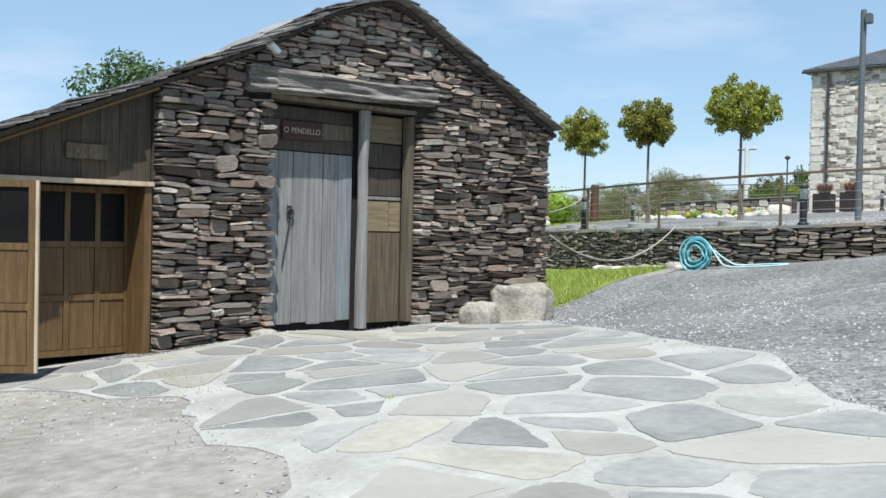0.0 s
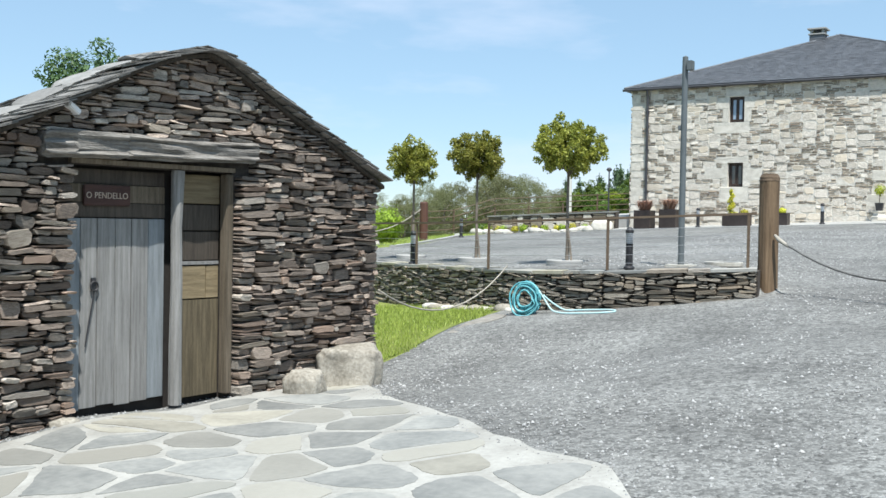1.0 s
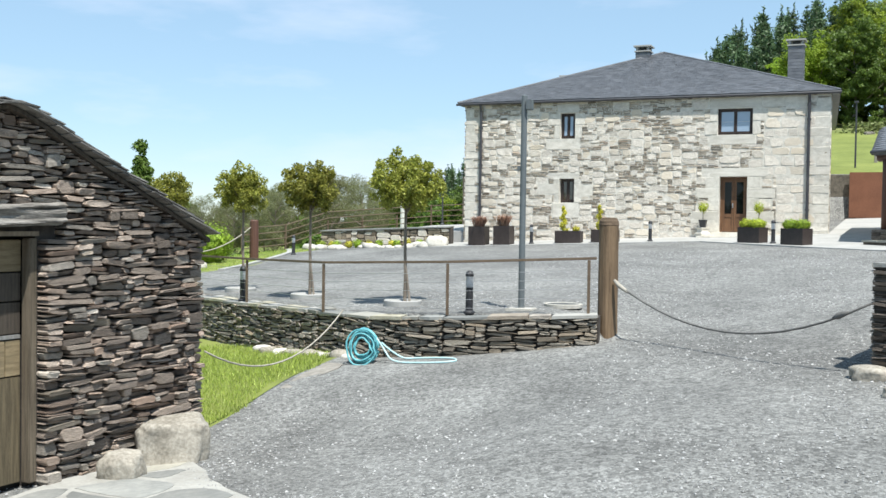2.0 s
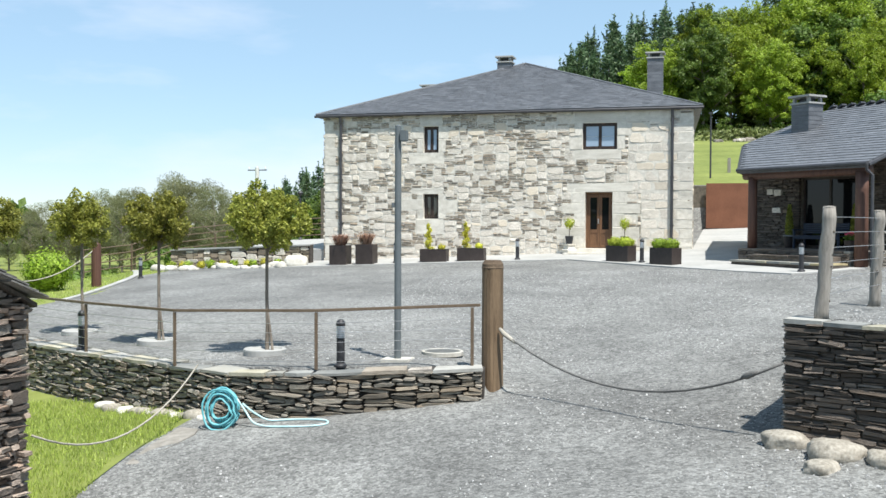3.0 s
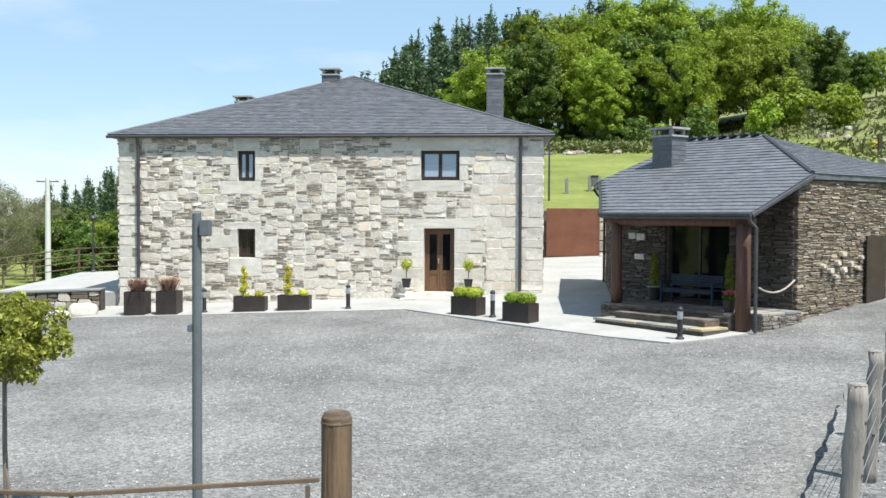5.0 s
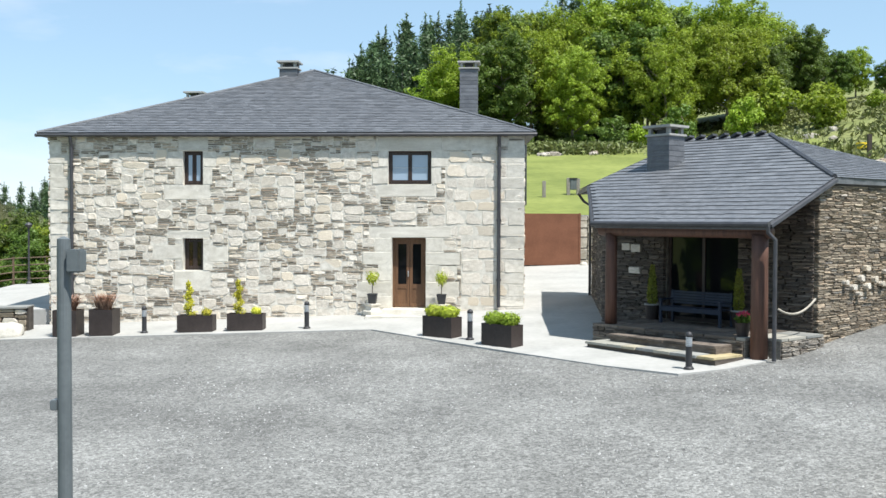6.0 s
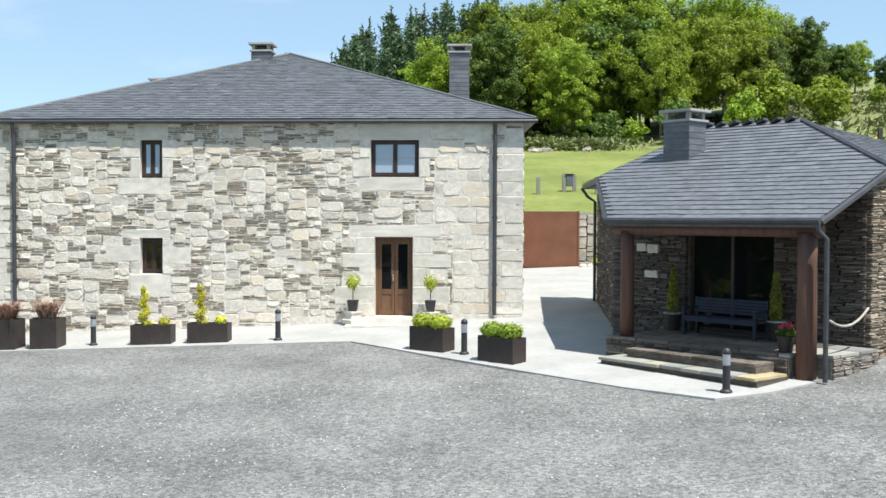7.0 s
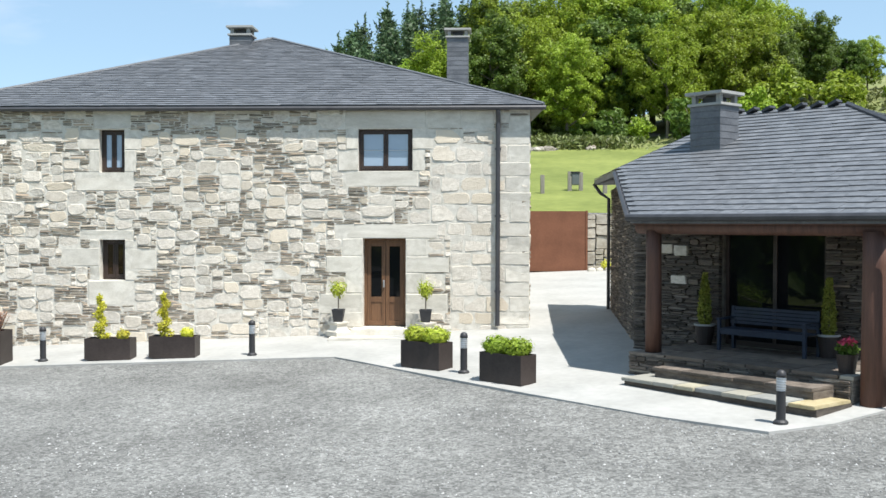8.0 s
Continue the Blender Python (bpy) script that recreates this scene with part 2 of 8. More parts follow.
DARKGLASS.node_tree.nodes["Principled BSDF"].inputs["Specular IOR Level"].default_value = 0.28
BROWNGLASS = glassy("brown_lit_glass", (0.045, 0.027, 0.017), 0.03)
# Near-black base colour stands for the unlit inside of rooms.
INTERIOR = mat("unlit_interior", (0.02, 0.018, 0.016), (0.035, 0.03, 0.027), scale=2, rough=0.9, bump=0.0)
LEAF_TOPIARY = leafy("laurel_leaf", (0.165, 0.193, 0.03), (0.435, 0.43, 0.088), 0.4)
LEAF_OAK = leafy("spring_oak_leaf", (0.175, 0.255, 0.02), (0.39, 0.50, 0.06), 0.45)
LEAF_DARK = leafy("dark_broadleaf", (0.075, 0.125, 0.02), (0.165, 0.24, 0.045), 0.4)
LEAF_PINE = leafy("pine_needles", (0.06, 0.105, 0.045), (0.115, 0.175, 0.078), 0.2)
LEAF_GREY = leafy("bare_twigs", (0.165, 0.175, 0.085), (0.27, 0.275, 0.14), 0.45, 0.12)
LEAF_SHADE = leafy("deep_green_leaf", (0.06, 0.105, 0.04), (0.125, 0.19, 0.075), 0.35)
LEAF_BOX = leafy("bright_box_leaf", (0.20, 0.33, 0.02), (0.44, 0.56, 0.07))
LEAF_YELLOWGREEN = leafy("lime_leaf", (0.26, 0.33, 0.02), (0.52, 0.55, 0.07))
LEAF_YELLOW = leafy("golden_leaf", (0.52, 0.52, 0.04), (0.80, 0.76, 0.12))
LEAF_RED = leafy("bronze_leaf", (0.35, 0.215, 0.155), (0.57, 0.39, 0.28))
LEAF_GRASS = leafy("grass_blade", (0.24, 0.325, 0.055), (0.45, 0.51, 0.125), 0.3)
LEAF_STRAW = leafy("dry_grass", (0.09, 0.115, 0.03), (0.20, 0.22, 0.075), 0.2)
FLOWER_PINK = leafy("pink_petal", (0.50, 0.04, 0.10), (0.65, 0.10, 0.18))


# ---- mesh helpers ----
def mesh_object(name, verts, faces, material, smooth=False):
    me = bpy.data.meshes.new(name)
    me.from_pydata(verts, [], faces)
    me.materials.append(material)
    if smooth:
        me.polygons.foreach_set("use_smooth", [True] * len(me.polygons))
    me.update()
    return new(name, me)


def part(name, bm, material, parent, label="", smooth=False):
    """Links a bmesh as one mesh object under a thing or a part (or at top level)."""
    me = bpy.data.meshes.new(name)
    bmesh.ops.recalc_face_normals(bm, faces=bm.faces)
    bm.to_mesh(me)
    bm.free()
    me.materials.append(material)
    if smooth:
        me.polygons.foreach_set("use_smooth", [True] * len(me.polygons))
    ob = new(name, me)
    ob.parent = parent
    return tagged(ob, label)


def thing(name, m, label, category, group="", kind=""):
    ob = new(name)
    ob.empty_display_size = 0.2
    ob.matrix_world = m
    return tagged(ob, label, category, group, kind)


def box(x0, x1, y0, y1, z0, z1, bev=0.0, bm=None):
    bm = bm or bmesh.new()
    r = bmesh.ops.create_cube(bm, size=1.0)
    m = Matrix.Translation(((x0 + x1) / 2, (y0 + y1) / 2, (z0 + z1) / 2)) @ Matrix.Diagonal((abs(x1 - x0), abs(y1 - y0), abs(z1 - z0), 1))
    bmesh.ops.transform(bm, matrix=m, verts=r["verts"])
    if bev:
        edges = list({e for v in r["verts"] for e in v.link_edges})
        bmesh.ops.bevel(bm, geom=edges, offset=bev, segments=2, affect="EDGES")
    return bm


def rod(p0, p1, r0, r1=None, n=12, bm=None):
    """A capped round bar from p0 to p1."""
    bm = bm or bmesh.new()
    p0, p1 = Vector(p0), Vector(p1)
    r1 = r0 if r1 is None else r1
    d = p1 - p0
    m = Matrix.Translation((p0 + p1) / 2) @ d.to_track_quat("Z", "Y").to_matrix().to_4x4()
    bmesh.ops.create_cone(bm, cap_ends=True, segments=n, radius1=r0, radius2=r1, depth=d.length, matrix=m)
    return bm


def tube(points, radius, n=8, bm=None, closed=False):
    """A round tube along points; radius is a number or one for each point."""
    bm = bm or bmesh.new()
    pts = [Vector(p) for p in points]
    rad = radius if isinstance(radius, (list, tuple)) else [radius] * len(pts)
    rings, prev = [], None
    for i, p in enumerate(pts):
        d = (pts[min(i + 1, len(pts) - 1)] - pts[max(i - 1, 0)]).normalized()
        side = d.cross(prev if prev is not None else Vector((0.31, 0.17, 0.93)))
        if side.length < 1e-4:
            side = d.cross(Vector((1, 0, 0)))
        side.normalize()
        up = side.cross(d)
        prev = up
        rings.append([bm.verts.new(p + (side * math.cos(a) + up * math.sin(a)) * rad[i]) for a in (2 * math.pi * k / n for k in range(n))])
    for a, b in zip(rings, rings[1:]):
        for k in range(n):
            bm.faces.new((a[k], a[(k + 1) % n], b[(k + 1) % n], b[k]))
    bm.faces.new(rings[0][::-1])
    bm.faces.new(rings[-1])
    return bm


def lathe(profile, n=20, bm=None, centre=(0, 0)):
    """A turned body from (radius, height) pairs."""
    bm = bm or bmesh.new()
    rings = []
    for r, z in profile:
        rings.append([bm.verts.new((centre[0] + r * math.cos(a), centre[1] + r * math.sin(a), z)) for a in (2 * math.pi * k / n for k in range(n))])
    for a, b in zip(rings, rings[1:]):
        for k in range(n):
            bm.faces.new((a[k], a[(k + 1) % n], b[(k + 1) % n], b[k]))
    bm.faces.new(rings[0][::-1])
    bm.faces.new(rings[-1])
    return bm


def slab(outline, z0, z1, bm=None):
    """A prism over an outline of (x, y); z0 and z1 are heights or functions of x and y."""
    bm = bm or bmesh.new()
    f0 = z0 if callable(z0) else (lambda x, y: z0)
    f1 = z1 if callable(z1) else (lambda x, y: z1)
    lo = [bm.verts.new((x, y, f0(x, y))) for x, y in outline]
    hi = [bm.verts.new((x, y, f1(x, y))) for x, y in outline]
    bm.faces.new(lo[::-1])
    bm.faces.new(hi)
    k = len(outline)
    for i in range(k):
        bm.faces.new((lo[i], lo[(i + 1) % k], hi[(i + 1) % k], hi[i]))
    return bm


def boulder(rx, ry, rz, seed, rough=0.16, flat=0.35, sub=3, square=0.72):
    """A worn stone, flat at its foot, that stands on z = 0."""
    bm = bmesh.new()
    bmesh.ops.create_icosphere(bm, subdivisions=sub, radius=1.0)
    off = Vector((seed * 7.3, seed * 3.1, seed * 5.7))
    for v in bm.verts:
        c = v.co.copy()
        k = 1 + rough * noise.noise(c * 1.3 + off) * 2 + rough * 0.5 * noise.noise(c * 3.1 + off)
        c = Vector([math.copysign(abs(a) ** square, a) for a in c]) * k * (1 + 0.25 * rough * noise.noise(c * 6.5 + off))
        v.co = Vector((c.x * rx, c.y * ry, max(c.z, -flat) * rz))
    lowest = min(v.co.z for v in bm.verts)
    bmesh.ops.translate(bm, verts=bm.verts, vec=(0, 0, -lowest - 0.03))
    return bm


def pierced_wall(x0, x1, z0, z1, y0, y1, openings, bm=None):
    """One closed wall along x with openings (x0, x1, z0, z1) that go through it."""
    bm = bm or bmesh.new()
    xs_ = sorted({x0, x1, *(min(max(v, x0), x1) for o in openings for v in o[:2])})
    zs_ = sorted({z0, z1, *(min(max(v, z0), z1) for o in openings for v in o[2:])})
    nx, nz = len(xs_) - 1, len(zs_) - 1
    full = [[not any(o[0] < (xs_[i] + xs_[i + 1]) / 2 < o[1] and o[2] < (zs_[j] + zs_[j + 1]) / 2 < o[3] for o in openings) for j in range(nz)] for i in range(nx)]
    store = {}

    def vert(i, j, k):
        if (i, j, k) not in store:
            store[i, j, k] = bm.verts.new((xs_[i], (y0, y1)[k], zs_[j]))
        return store[i, j, k]

    def solid(i, j):
        return 0 <= i < nx and 0 <= j < nz and full[i][j]

    for i in range(nx):
        for j in range(nz):
            if not full[i][j]:
                continue
            quads = [((i, j, 0), (i + 1, j, 0), (i + 1, j + 1, 0), (i, j + 1, 0)), ((i + 1, j, 1), (i, j, 1), (i, j + 1, 1), (i + 1, j + 1, 1))]
            if not solid(i - 1, j):
                quads.append(((i, j, 1), (i, j, 0), (i, j + 1, 0), (i, j + 1, 1)))
            if not solid(i + 1, j):
                quads.append(((i + 1, j, 0), (i + 1, j, 1), (i + 1, j + 1, 1), (i + 1, j + 1, 0)))
            if not solid(i, j - 1):
                quads.append(((i, j, 1), (i + 1, j, 1), (i + 1, j, 0), (i, j, 0)))
            if not solid(i, j + 1):
                quads.append(((i, j + 1, 0), (i + 1, j + 1, 0), (i + 1, j + 1, 1), (i, j + 1, 1)))
            for q in quads:
                bm.faces.new([vert(*p) for p in q])
    return bm


# A store of worn stones of unit size, used by all walls: x along, y out of the wall (towards -y), z up.
def stone_shape(seed, worn, bevel=0.03):
    """A split block: nearly straight sides, clipped and uneven corners, a flat face."""
    r = random.Random(seed)
    base = []
    for sx, sz in ((1, -1), (1, 1), (-1, 1), (-1, -1)):
        cx, cz = worn * r.uniform(0.1, 0.75), worn * r.uniform(0.25, 1.5)
        ox, oz = worn * 0.5 * r.random() ** 2, worn * 0.7 * r.random() ** 2
        first, second = (0.5 - cx - ox, 0.5 - oz), (0.5 - ox, 0.5 - cz - oz)
        pair = (first, second) if sx * sz < 0 else (second, first)
        base += [(sx * a, sz * b) for a, b in pair]
        if sx == 1 and sz == -1:
            base.append((0.5 - worn * 0.35 * r.random(), r.uniform(-0.15, 0.15)))
        elif sx == 1:
            base.append((r.uniform(-0.25, 0.25), 0.5 - worn * 0.7 * r.random()))
        elif sz == 1:
            base.append((-0.5 + worn * 0.35 * r.random(), r.uniform(-0.15, 0.15)))
        else:
            base.append((r.uniform(-0.25, 0.25), -0.5 + worn * 0.7 * r.random()))
    n = len(base)
    verts, faces = [], []
    tilt, lean = r.uniform(-0.1, 0.1), r.uniform(-0.08, 0.08)
    for depth, inset in ((0.5, 0.0), (-0.42, 0.0), (-0.5, bevel)):
        verts += [(x * (1 - 2 * inset * 0.6), depth + ((tilt * z + lean * x + r.uniform(-0.02, 0.02)) if depth < 0 else 0), z * (1 - 2 * inset)) for x, z in base]
    for a in (0, n):
        for k in range(n):
            faces.append((a + k, a + (k + 1) % n, a + n + (k + 1) % n, a + n + k))
    faces.append(tuple(range(2 * n, 3 * n)))
    return verts, faces


def cobble_shape(seed):
    """A rounded field block: an uneven pillow outline and a slightly domed face."""
    r = random.Random(seed)
    n, power = 10, r.uniform(4.0, 9.0)
    p1, p2, turn = r.uniform(0, 6.28), r.uniform(0, 6.28), r.uniform(-0.15, 0.15)
    base = []
    for k in range(n):
        a = 2 * math.pi * (k + 0.5 + r.uniform(-0.28, 0.28)) / n + turn
        c, q = math.cos(a), math.sin(a)
        rad = 0.5 / (abs(c) ** power + abs(q) ** power) ** (1 / power)
        rad *= 1.03 + 0.05 * math.sin(2 * a + p1) + 0.06 * math.sin(3 * a + p2) + r.uniform(-0.11, 0.05)
        base.append((min(max(rad * c, -0.5), 0.5), min(max(rad * q, -0.5), 0.5)))
    verts, faces = [], []
    tilt, lean = r.uniform(-0.1, 0.1), r.uniform(-0.08, 0.08)
    for depth, scale in ((0.5, 1.0), (-0.42, 1.0), (-0.5, 0.9)):
        verts += [(x * scale, depth + ((tilt * z + lean * x + r.uniform(-0.025, 0.025)) if depth < 0 else 0), z * scale) for x, z in base]
    for a in (0, n):
        for k in range(n):
            faces.append((a + k, a + (k + 1) % n, a + n + (k + 1) % n, a + n + k))
    faces.append(tuple(range(2 * n, 3 * n)))
    return verts, faces


def stone_store(material, worn, count, tag, round_blocks=False):
    out = []
    for s in range(count):
        v, f = cobble_shape(s * 13 + tag) if round_blocks else stone_shape(s * 13 + tag, worn)
        me = bpy.data.meshes.new("stone")
        me.from_pydata(v, [], f)
        me.materials.append(material)
        me.update()
        out.append((me, np.array(v), f))
    return out


def pack(length, z0, z1, allowed, choose, cell=0.05, seed=1):
    """Fills a wall with stones course by course: a list of (x, z, width, height, kind)."""
    r = random.Random(seed)
    nx, nz = int(length / cell), int((z1 - z0) / cell)
    free = np.zeros((nz, nx), bool)
    for j in range(nz):
        for i in range(nx):
            free[j, i] = allowed((i + 0.5) * cell, z0 + (j + 0.5) * cell)
    out = []
    for j in range(nz):
        i = 0
        while i < nx:
            if not free[j, i]:
                i += 1
                continue
            w, h, kind = choose(r, i * cell, z0 + j * cell)
            w, h = max(2, round(w / cell)), max(1, round(h / cell))
            k = 0
            while k < w and i + k < nx and free[j, i + k]:
                k += 1
            gap = 0
            while i + k + gap < nx and free[j, i + k + gap] and gap < 2:
                gap += 1
            if gap < 2:
                k += gap
            h = max(1, min(h, round(k * 0.75)))
            hh = 1
            while hh < h and j + hh < nz and free[j + hh, i : i + k].all():
                hh += 1
            free[j : j + hh, i : i + k] = False
            out.append((i * cell, z0 + j * cell, k * cell, hh * cell, kind if hh > 1 or kind == 0 else 0))
            i += k
    return out


def lay(parent, stones, frame_matrix, stores, names, singles, joint=0.012, depth=0.16, proud=0.03, seed=3, turn=1.2, stuff_name="rubble", stuff_label=""):
    """Lays packed stones: those that singles() picks become objects under parent, the others one mesh for each kind."""
    r = random.Random(seed)
    rest = {}
    made = 0
    for x, z, w, h, kind in stones:
        me, v, f = r.choice(stores[kind])
        out_by = r.uniform(0, proud)
        loc = Matrix.Translation((x + w / 2, depth / 2 - out_by, z + h / 2)) @ Euler((0, radians(r.uniform(-turn, turn) * min(1.0, 0.35 / w)), 0)).to_matrix().to_4x4()
        gap = min(joint, 0.2 * h)
        m = frame_matrix @ loc @ Matrix.Diagonal((w - joint, depth, h - gap, 1))
        if made < 300 and singles(x, z, w, h, kind):
            ob = new(names[kind], me)
            ob.parent = parent
            ob.matrix_local = m
            made += 1
        else:
            vs, fs = rest.setdefault(kind, ([], []))
            a = np.array(m)
            start = len(vs)
            vs.extend((v @ a[:3, :3].T + a[:3, 3]).tolist())
            fs.extend([tuple(start + q for q in face) for face in f])
    for kind, (vs, fs) in rest.items():
        ob = mesh_object(stuff_name, vs, fs, stores[kind][0][0].materials[0])
        ob.parent = parent
        tagged(ob, stuff_label, kind="stuff")
    return made


GRANITES = stone_store(GRANITE, 0.22, 48, 1, True)
COURSE_BLOCKS = stone_store(GRANITE, 0.17, 24, 3400)
DRESSED = stone_store(ASHLAR, 0.012, 6, 400)
THINS = stone_store(RUBBLE, 0.2, 20, 800)
SCHISTS = stone_store(SCHIST, 0.23, 30, 1200)
SCHISTS2 = stone_store(SCHIST2, 0.23, 30, 1700)
# Brown schist, darkened to put porch and terrace-wall shade into the stone.
SHADESCHIST = mat("shaded_brown_schist", (0.066, 0.054, 0.045), (0.20, 0.168, 0.138), scale=5.0, rough=0.88, bump=0.8, bscale=24, fine=0.5, vary=0.5, third=(0.16, 0.125, 0.095), stretch=(1, 1, 4))
SHADESCHISTS = stone_store(SHADESCHIST, 0.15, 16, 2700)
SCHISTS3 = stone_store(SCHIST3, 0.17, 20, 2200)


# ---- the lie of the land ----
WALL_LINE = ((-40, -8.0), (-12, -14.0), (-3, -18.6), (2, -21.35), (3.9, -22.5), (6.8, -24.0), (8.3, -24.72), (9.75, -24.8), (12.4, -24.35))
LOW = ((8.45, -31.5, -2.84), (8.5, -30.6, -2.85), (10.5, -29.6, -2.6), (8.0, -25.3, -2.14), (12.4, -24.4, -1.64), (10.2, -25.1, -1.96), (16.6, -26.8, -1.6), (8.3, -29.6, -2.86), (7.7, -32.0, -2.78), (7.7, -34.6, -2.77), (7.7, -36.3, -2.95), (9.5, -33.0, -2.78), (4.0, -22.7, -2.38), (11.5, -37.5, -2.86), (14.0, -30.0, -2.0), (16.0, -36.0, -2.55), (17.5, -43.0, -2.8), (0.0, -26.0, -2.7))
SIDE_A, SIDE_B = (16.7, -26.45), (19.9, -16.8)


def smooth(a, b, v):
    k = min(max((v - a) / (b - a), 0.0), 1.0)
    return k * k * (3 - 2 * k)


def court(x, y):
    return -0.33 + 0.042 * (x - 7.3) + 0.048 * (y + 2.6)


def low(x, y):
    total = weight = 0.0
    for px, py, pz in LOW:
        plane = -2.6 + 0.085 * (px - 9) + 0.085 * (py + 30)
        w = 1 / ((x - px) ** 2 + (y - py) ** 2 + 1.2) ** 1.6
        total += w * (pz - plane)
        weight += w
    return -2.6 + 0.085 * (min(max(x, -5), 22) - 9) + 0.085 * (min(max(y, -46), -20) + 30) + total / weight


def wall_y(x):
    for (xa, ya), (xb, yb) in zip(WALL_LINE, WALL_LINE[1:]):
        if x <= xb:
            return ya + (yb - ya) * (x - xa) / (xb - xa)
    return -24.35


def beside(x, y):
    """Metres to the right of the foot of the side terrace."""
    dx, dy = SIDE_B[0] - SIDE_A[0], SIDE_B[1] - SIDE_A[1]
    n = math.hypot(dx, dy)
    return ((x - SIDE_A[0]) * dy - (y - SIDE_A[1]) * dx) / n


def ground_z(x, y):
    xc, yc = min(max(x, -14), 34), min(max(y, -60), 14)
    g = court(xc, yc)
    if x < 12.4:
        z = g if y > wall_y(x) + 0.36 else low(x, y)
    else:
        lo = min(g, low(x, y))
        z = lo + (g - lo) * smooth(-22.5, -13.5, y)
    if x > 10.5 and y > wall_y(min(x, 12.4)) + 0.36:
        lo = min(g, low(max(x, 12.4), y))
        ramp = lo + (g - lo) * smooth(-22.5, -13.5, y)
        z = g + (ramp - g) * smooth(10.9, 13.2, x)
    d = beside(x, y)
    behind = y - SIDE_A[1] + 0.62 * (max(x, 16.7) - 16.7) - 0.32
    if behind > 0 and d > 0.34:
        top = max(g, -0.1)
        raised = max(z, top + (g - top) * smooth(-20, -12, y))
        z += (raised - z) * (smooth(0, 1.3 * (x - 21.6), behind) if x > 21.7 else 1)
    if x > 20 and y > -12:
        z += 0.045 * min(x - 20, 10) * smooth(-12, -7, y)
    if y > 14.4:
        up = 3.05 + 0.15 * (min(y, 70) - 14.4) + 0.09 * max(min(y, 160) - 70, 0)
        z += (up - z) * smooth(-6, 12, x)
        z += 0.07 * max(min(x, 110) - 24, 0) * smooth(14.4, 40, y)
    if x > 26 and y > -6:
        z += 0.10 * (min(x, 70) - 26) * smooth(-6, 20, y)
    if x < -7:
        z -= 5.2 * smooth(-7, -21, x)
    return z


# ---- ground: one sheet to the horizon ----
def ticks(lo, hi, step, far):
    near = list(np.arange(lo, hi + 1e-6, step))
    out, d, a, b = [], step, lo, hi
    left, right = [], []
    while a > -far:
        d *= 1.28
        a -= d
        left.append(a)
    d = step
    while b < far:
        d *= 1.28
        b += d
        right.append(b)
    return left[::-1] + near + right


def ground_kind(x, y):
    """0 gravel, 1 grass, 2 rough hill grass, 3 earth."""
    if y > 14.4 and x > -4:
        return 1 if y < 44 and x < 34 else 2
    if x > 26 and y > -10:
        return 2
    if x < -3.0 and y > wall_y(x) + 0.3 and x < lawn_edge(y):
        return 1
    if x < 12.4 and y < wall_y(x):
        if y > -29.3 and x < 7.62:
            return 1
        if x < 0:
            return 1
    if x < 15 and y < -36.9 - 0.9 * noise.noise(Vector((x, y, 0)) * 0.9) and y < -37.0 - (x - 9) * 0.25:
        return 3
    return 0


def lawn_edge(y):
    return -3.0 - 2.6 * smooth(-13, -4, y) if y < -1 else -6.5


xs, ys = ticks(-6, 30, 0.2, 2200), ticks(-47, 18, 0.2, 2200)
gv = [(x, y, ground_z(x, y) + 0.02 * noise.noise(Vector((x, y, 0)) * 0.5)) for y in ys for x in xs]
gf, gm = [], []
for j in range(len(ys) - 1):
    for i in range(len(xs) - 1):
        a = j * len(xs) + i
        gf.append((a, a + 1, a + 1 + len(xs), a + len(xs)))
        gm.append(ground_kind((xs[i] + xs[i + 1]) / 2, (ys[j] + ys[j + 1]) / 2))
ground = mesh_object("ground", gv, gf, GRAVEL, True)
for m in (GRASS, ROUGHGRASS, EARTH):
    ground.data.materials.append(m)
ground.data.polygons.foreach_set("material_index", gm)
tagged(ground, "grey gravel yard, grass and sloping hillside", "ground", kind="structure")

# The pale concrete path along the house and up to the gate.
PATH_EDGE = [(-1.2, -2.8), (3, -2.9), (7, -3.02), (9.6, -3.08), (10.45, -3.14), (11.2, -3.95), (12.5, -5.4), (14.4, -7.45), (16.2, -9.3), (17.62, -10.46), (18.6, -10.12), (19.6, -9.4), (20.5, -7.0), (18.0, -3.0), (18.0, 8.0), (18.4, 13.9), (14.7, 13.9), (14.66, 0.05), (-1.2, 0.05)]
pavement = part("pavement", slab(PATH_EDGE, lambda x, y: court(x, y) - 0.2, lambda x, y: court(x, y) + 0.035), CONCRETE, None)
tagged(pavement, "pale concrete path beside the stone house", "pavement", kind="structure")


def frame_at(ox, oy, oz, ax, ay):
    """A wall's own axes: x along (ax, ay), y into the wall, z up."""
    n = math.hypot(ax, ay)
    ax, ay = ax / n, ay / n
    return Matrix(((ax, -ay, 0, ox), (ay, ax, 0, oy), (0, 0, 1, oz), (0, 0, 0, 1)))


# ---- the stone house ----
HOUSE_W, HOUSE_D, EAVE = 14.66, 15.4, 5.43
OPENINGS = [(4.2, 4.82, 3.87, 4.91), (4.19, 4.82, 1.245, 2.23), (10.54, 11.85, 3.9, 4.91), (10.65, 11.69, 0.13, 2.28)]
house = thing("stone_house", pose(0, 0, 0), "two-storey house of pale rubble stone with a slate hip roof", "house")
HB = -0.9
TOE = 0.95  # the right side runs in towards the back
w = part("wall", pierced_wall(0, HOUSE_W, HB, EAVE, 0.002, 0.66, OPENINGS), LIME, house, "mortared stone front wall")
part("wall", box(0, 0.6, 0.66, HOUSE_D, HB, EAVE), LIME, house)
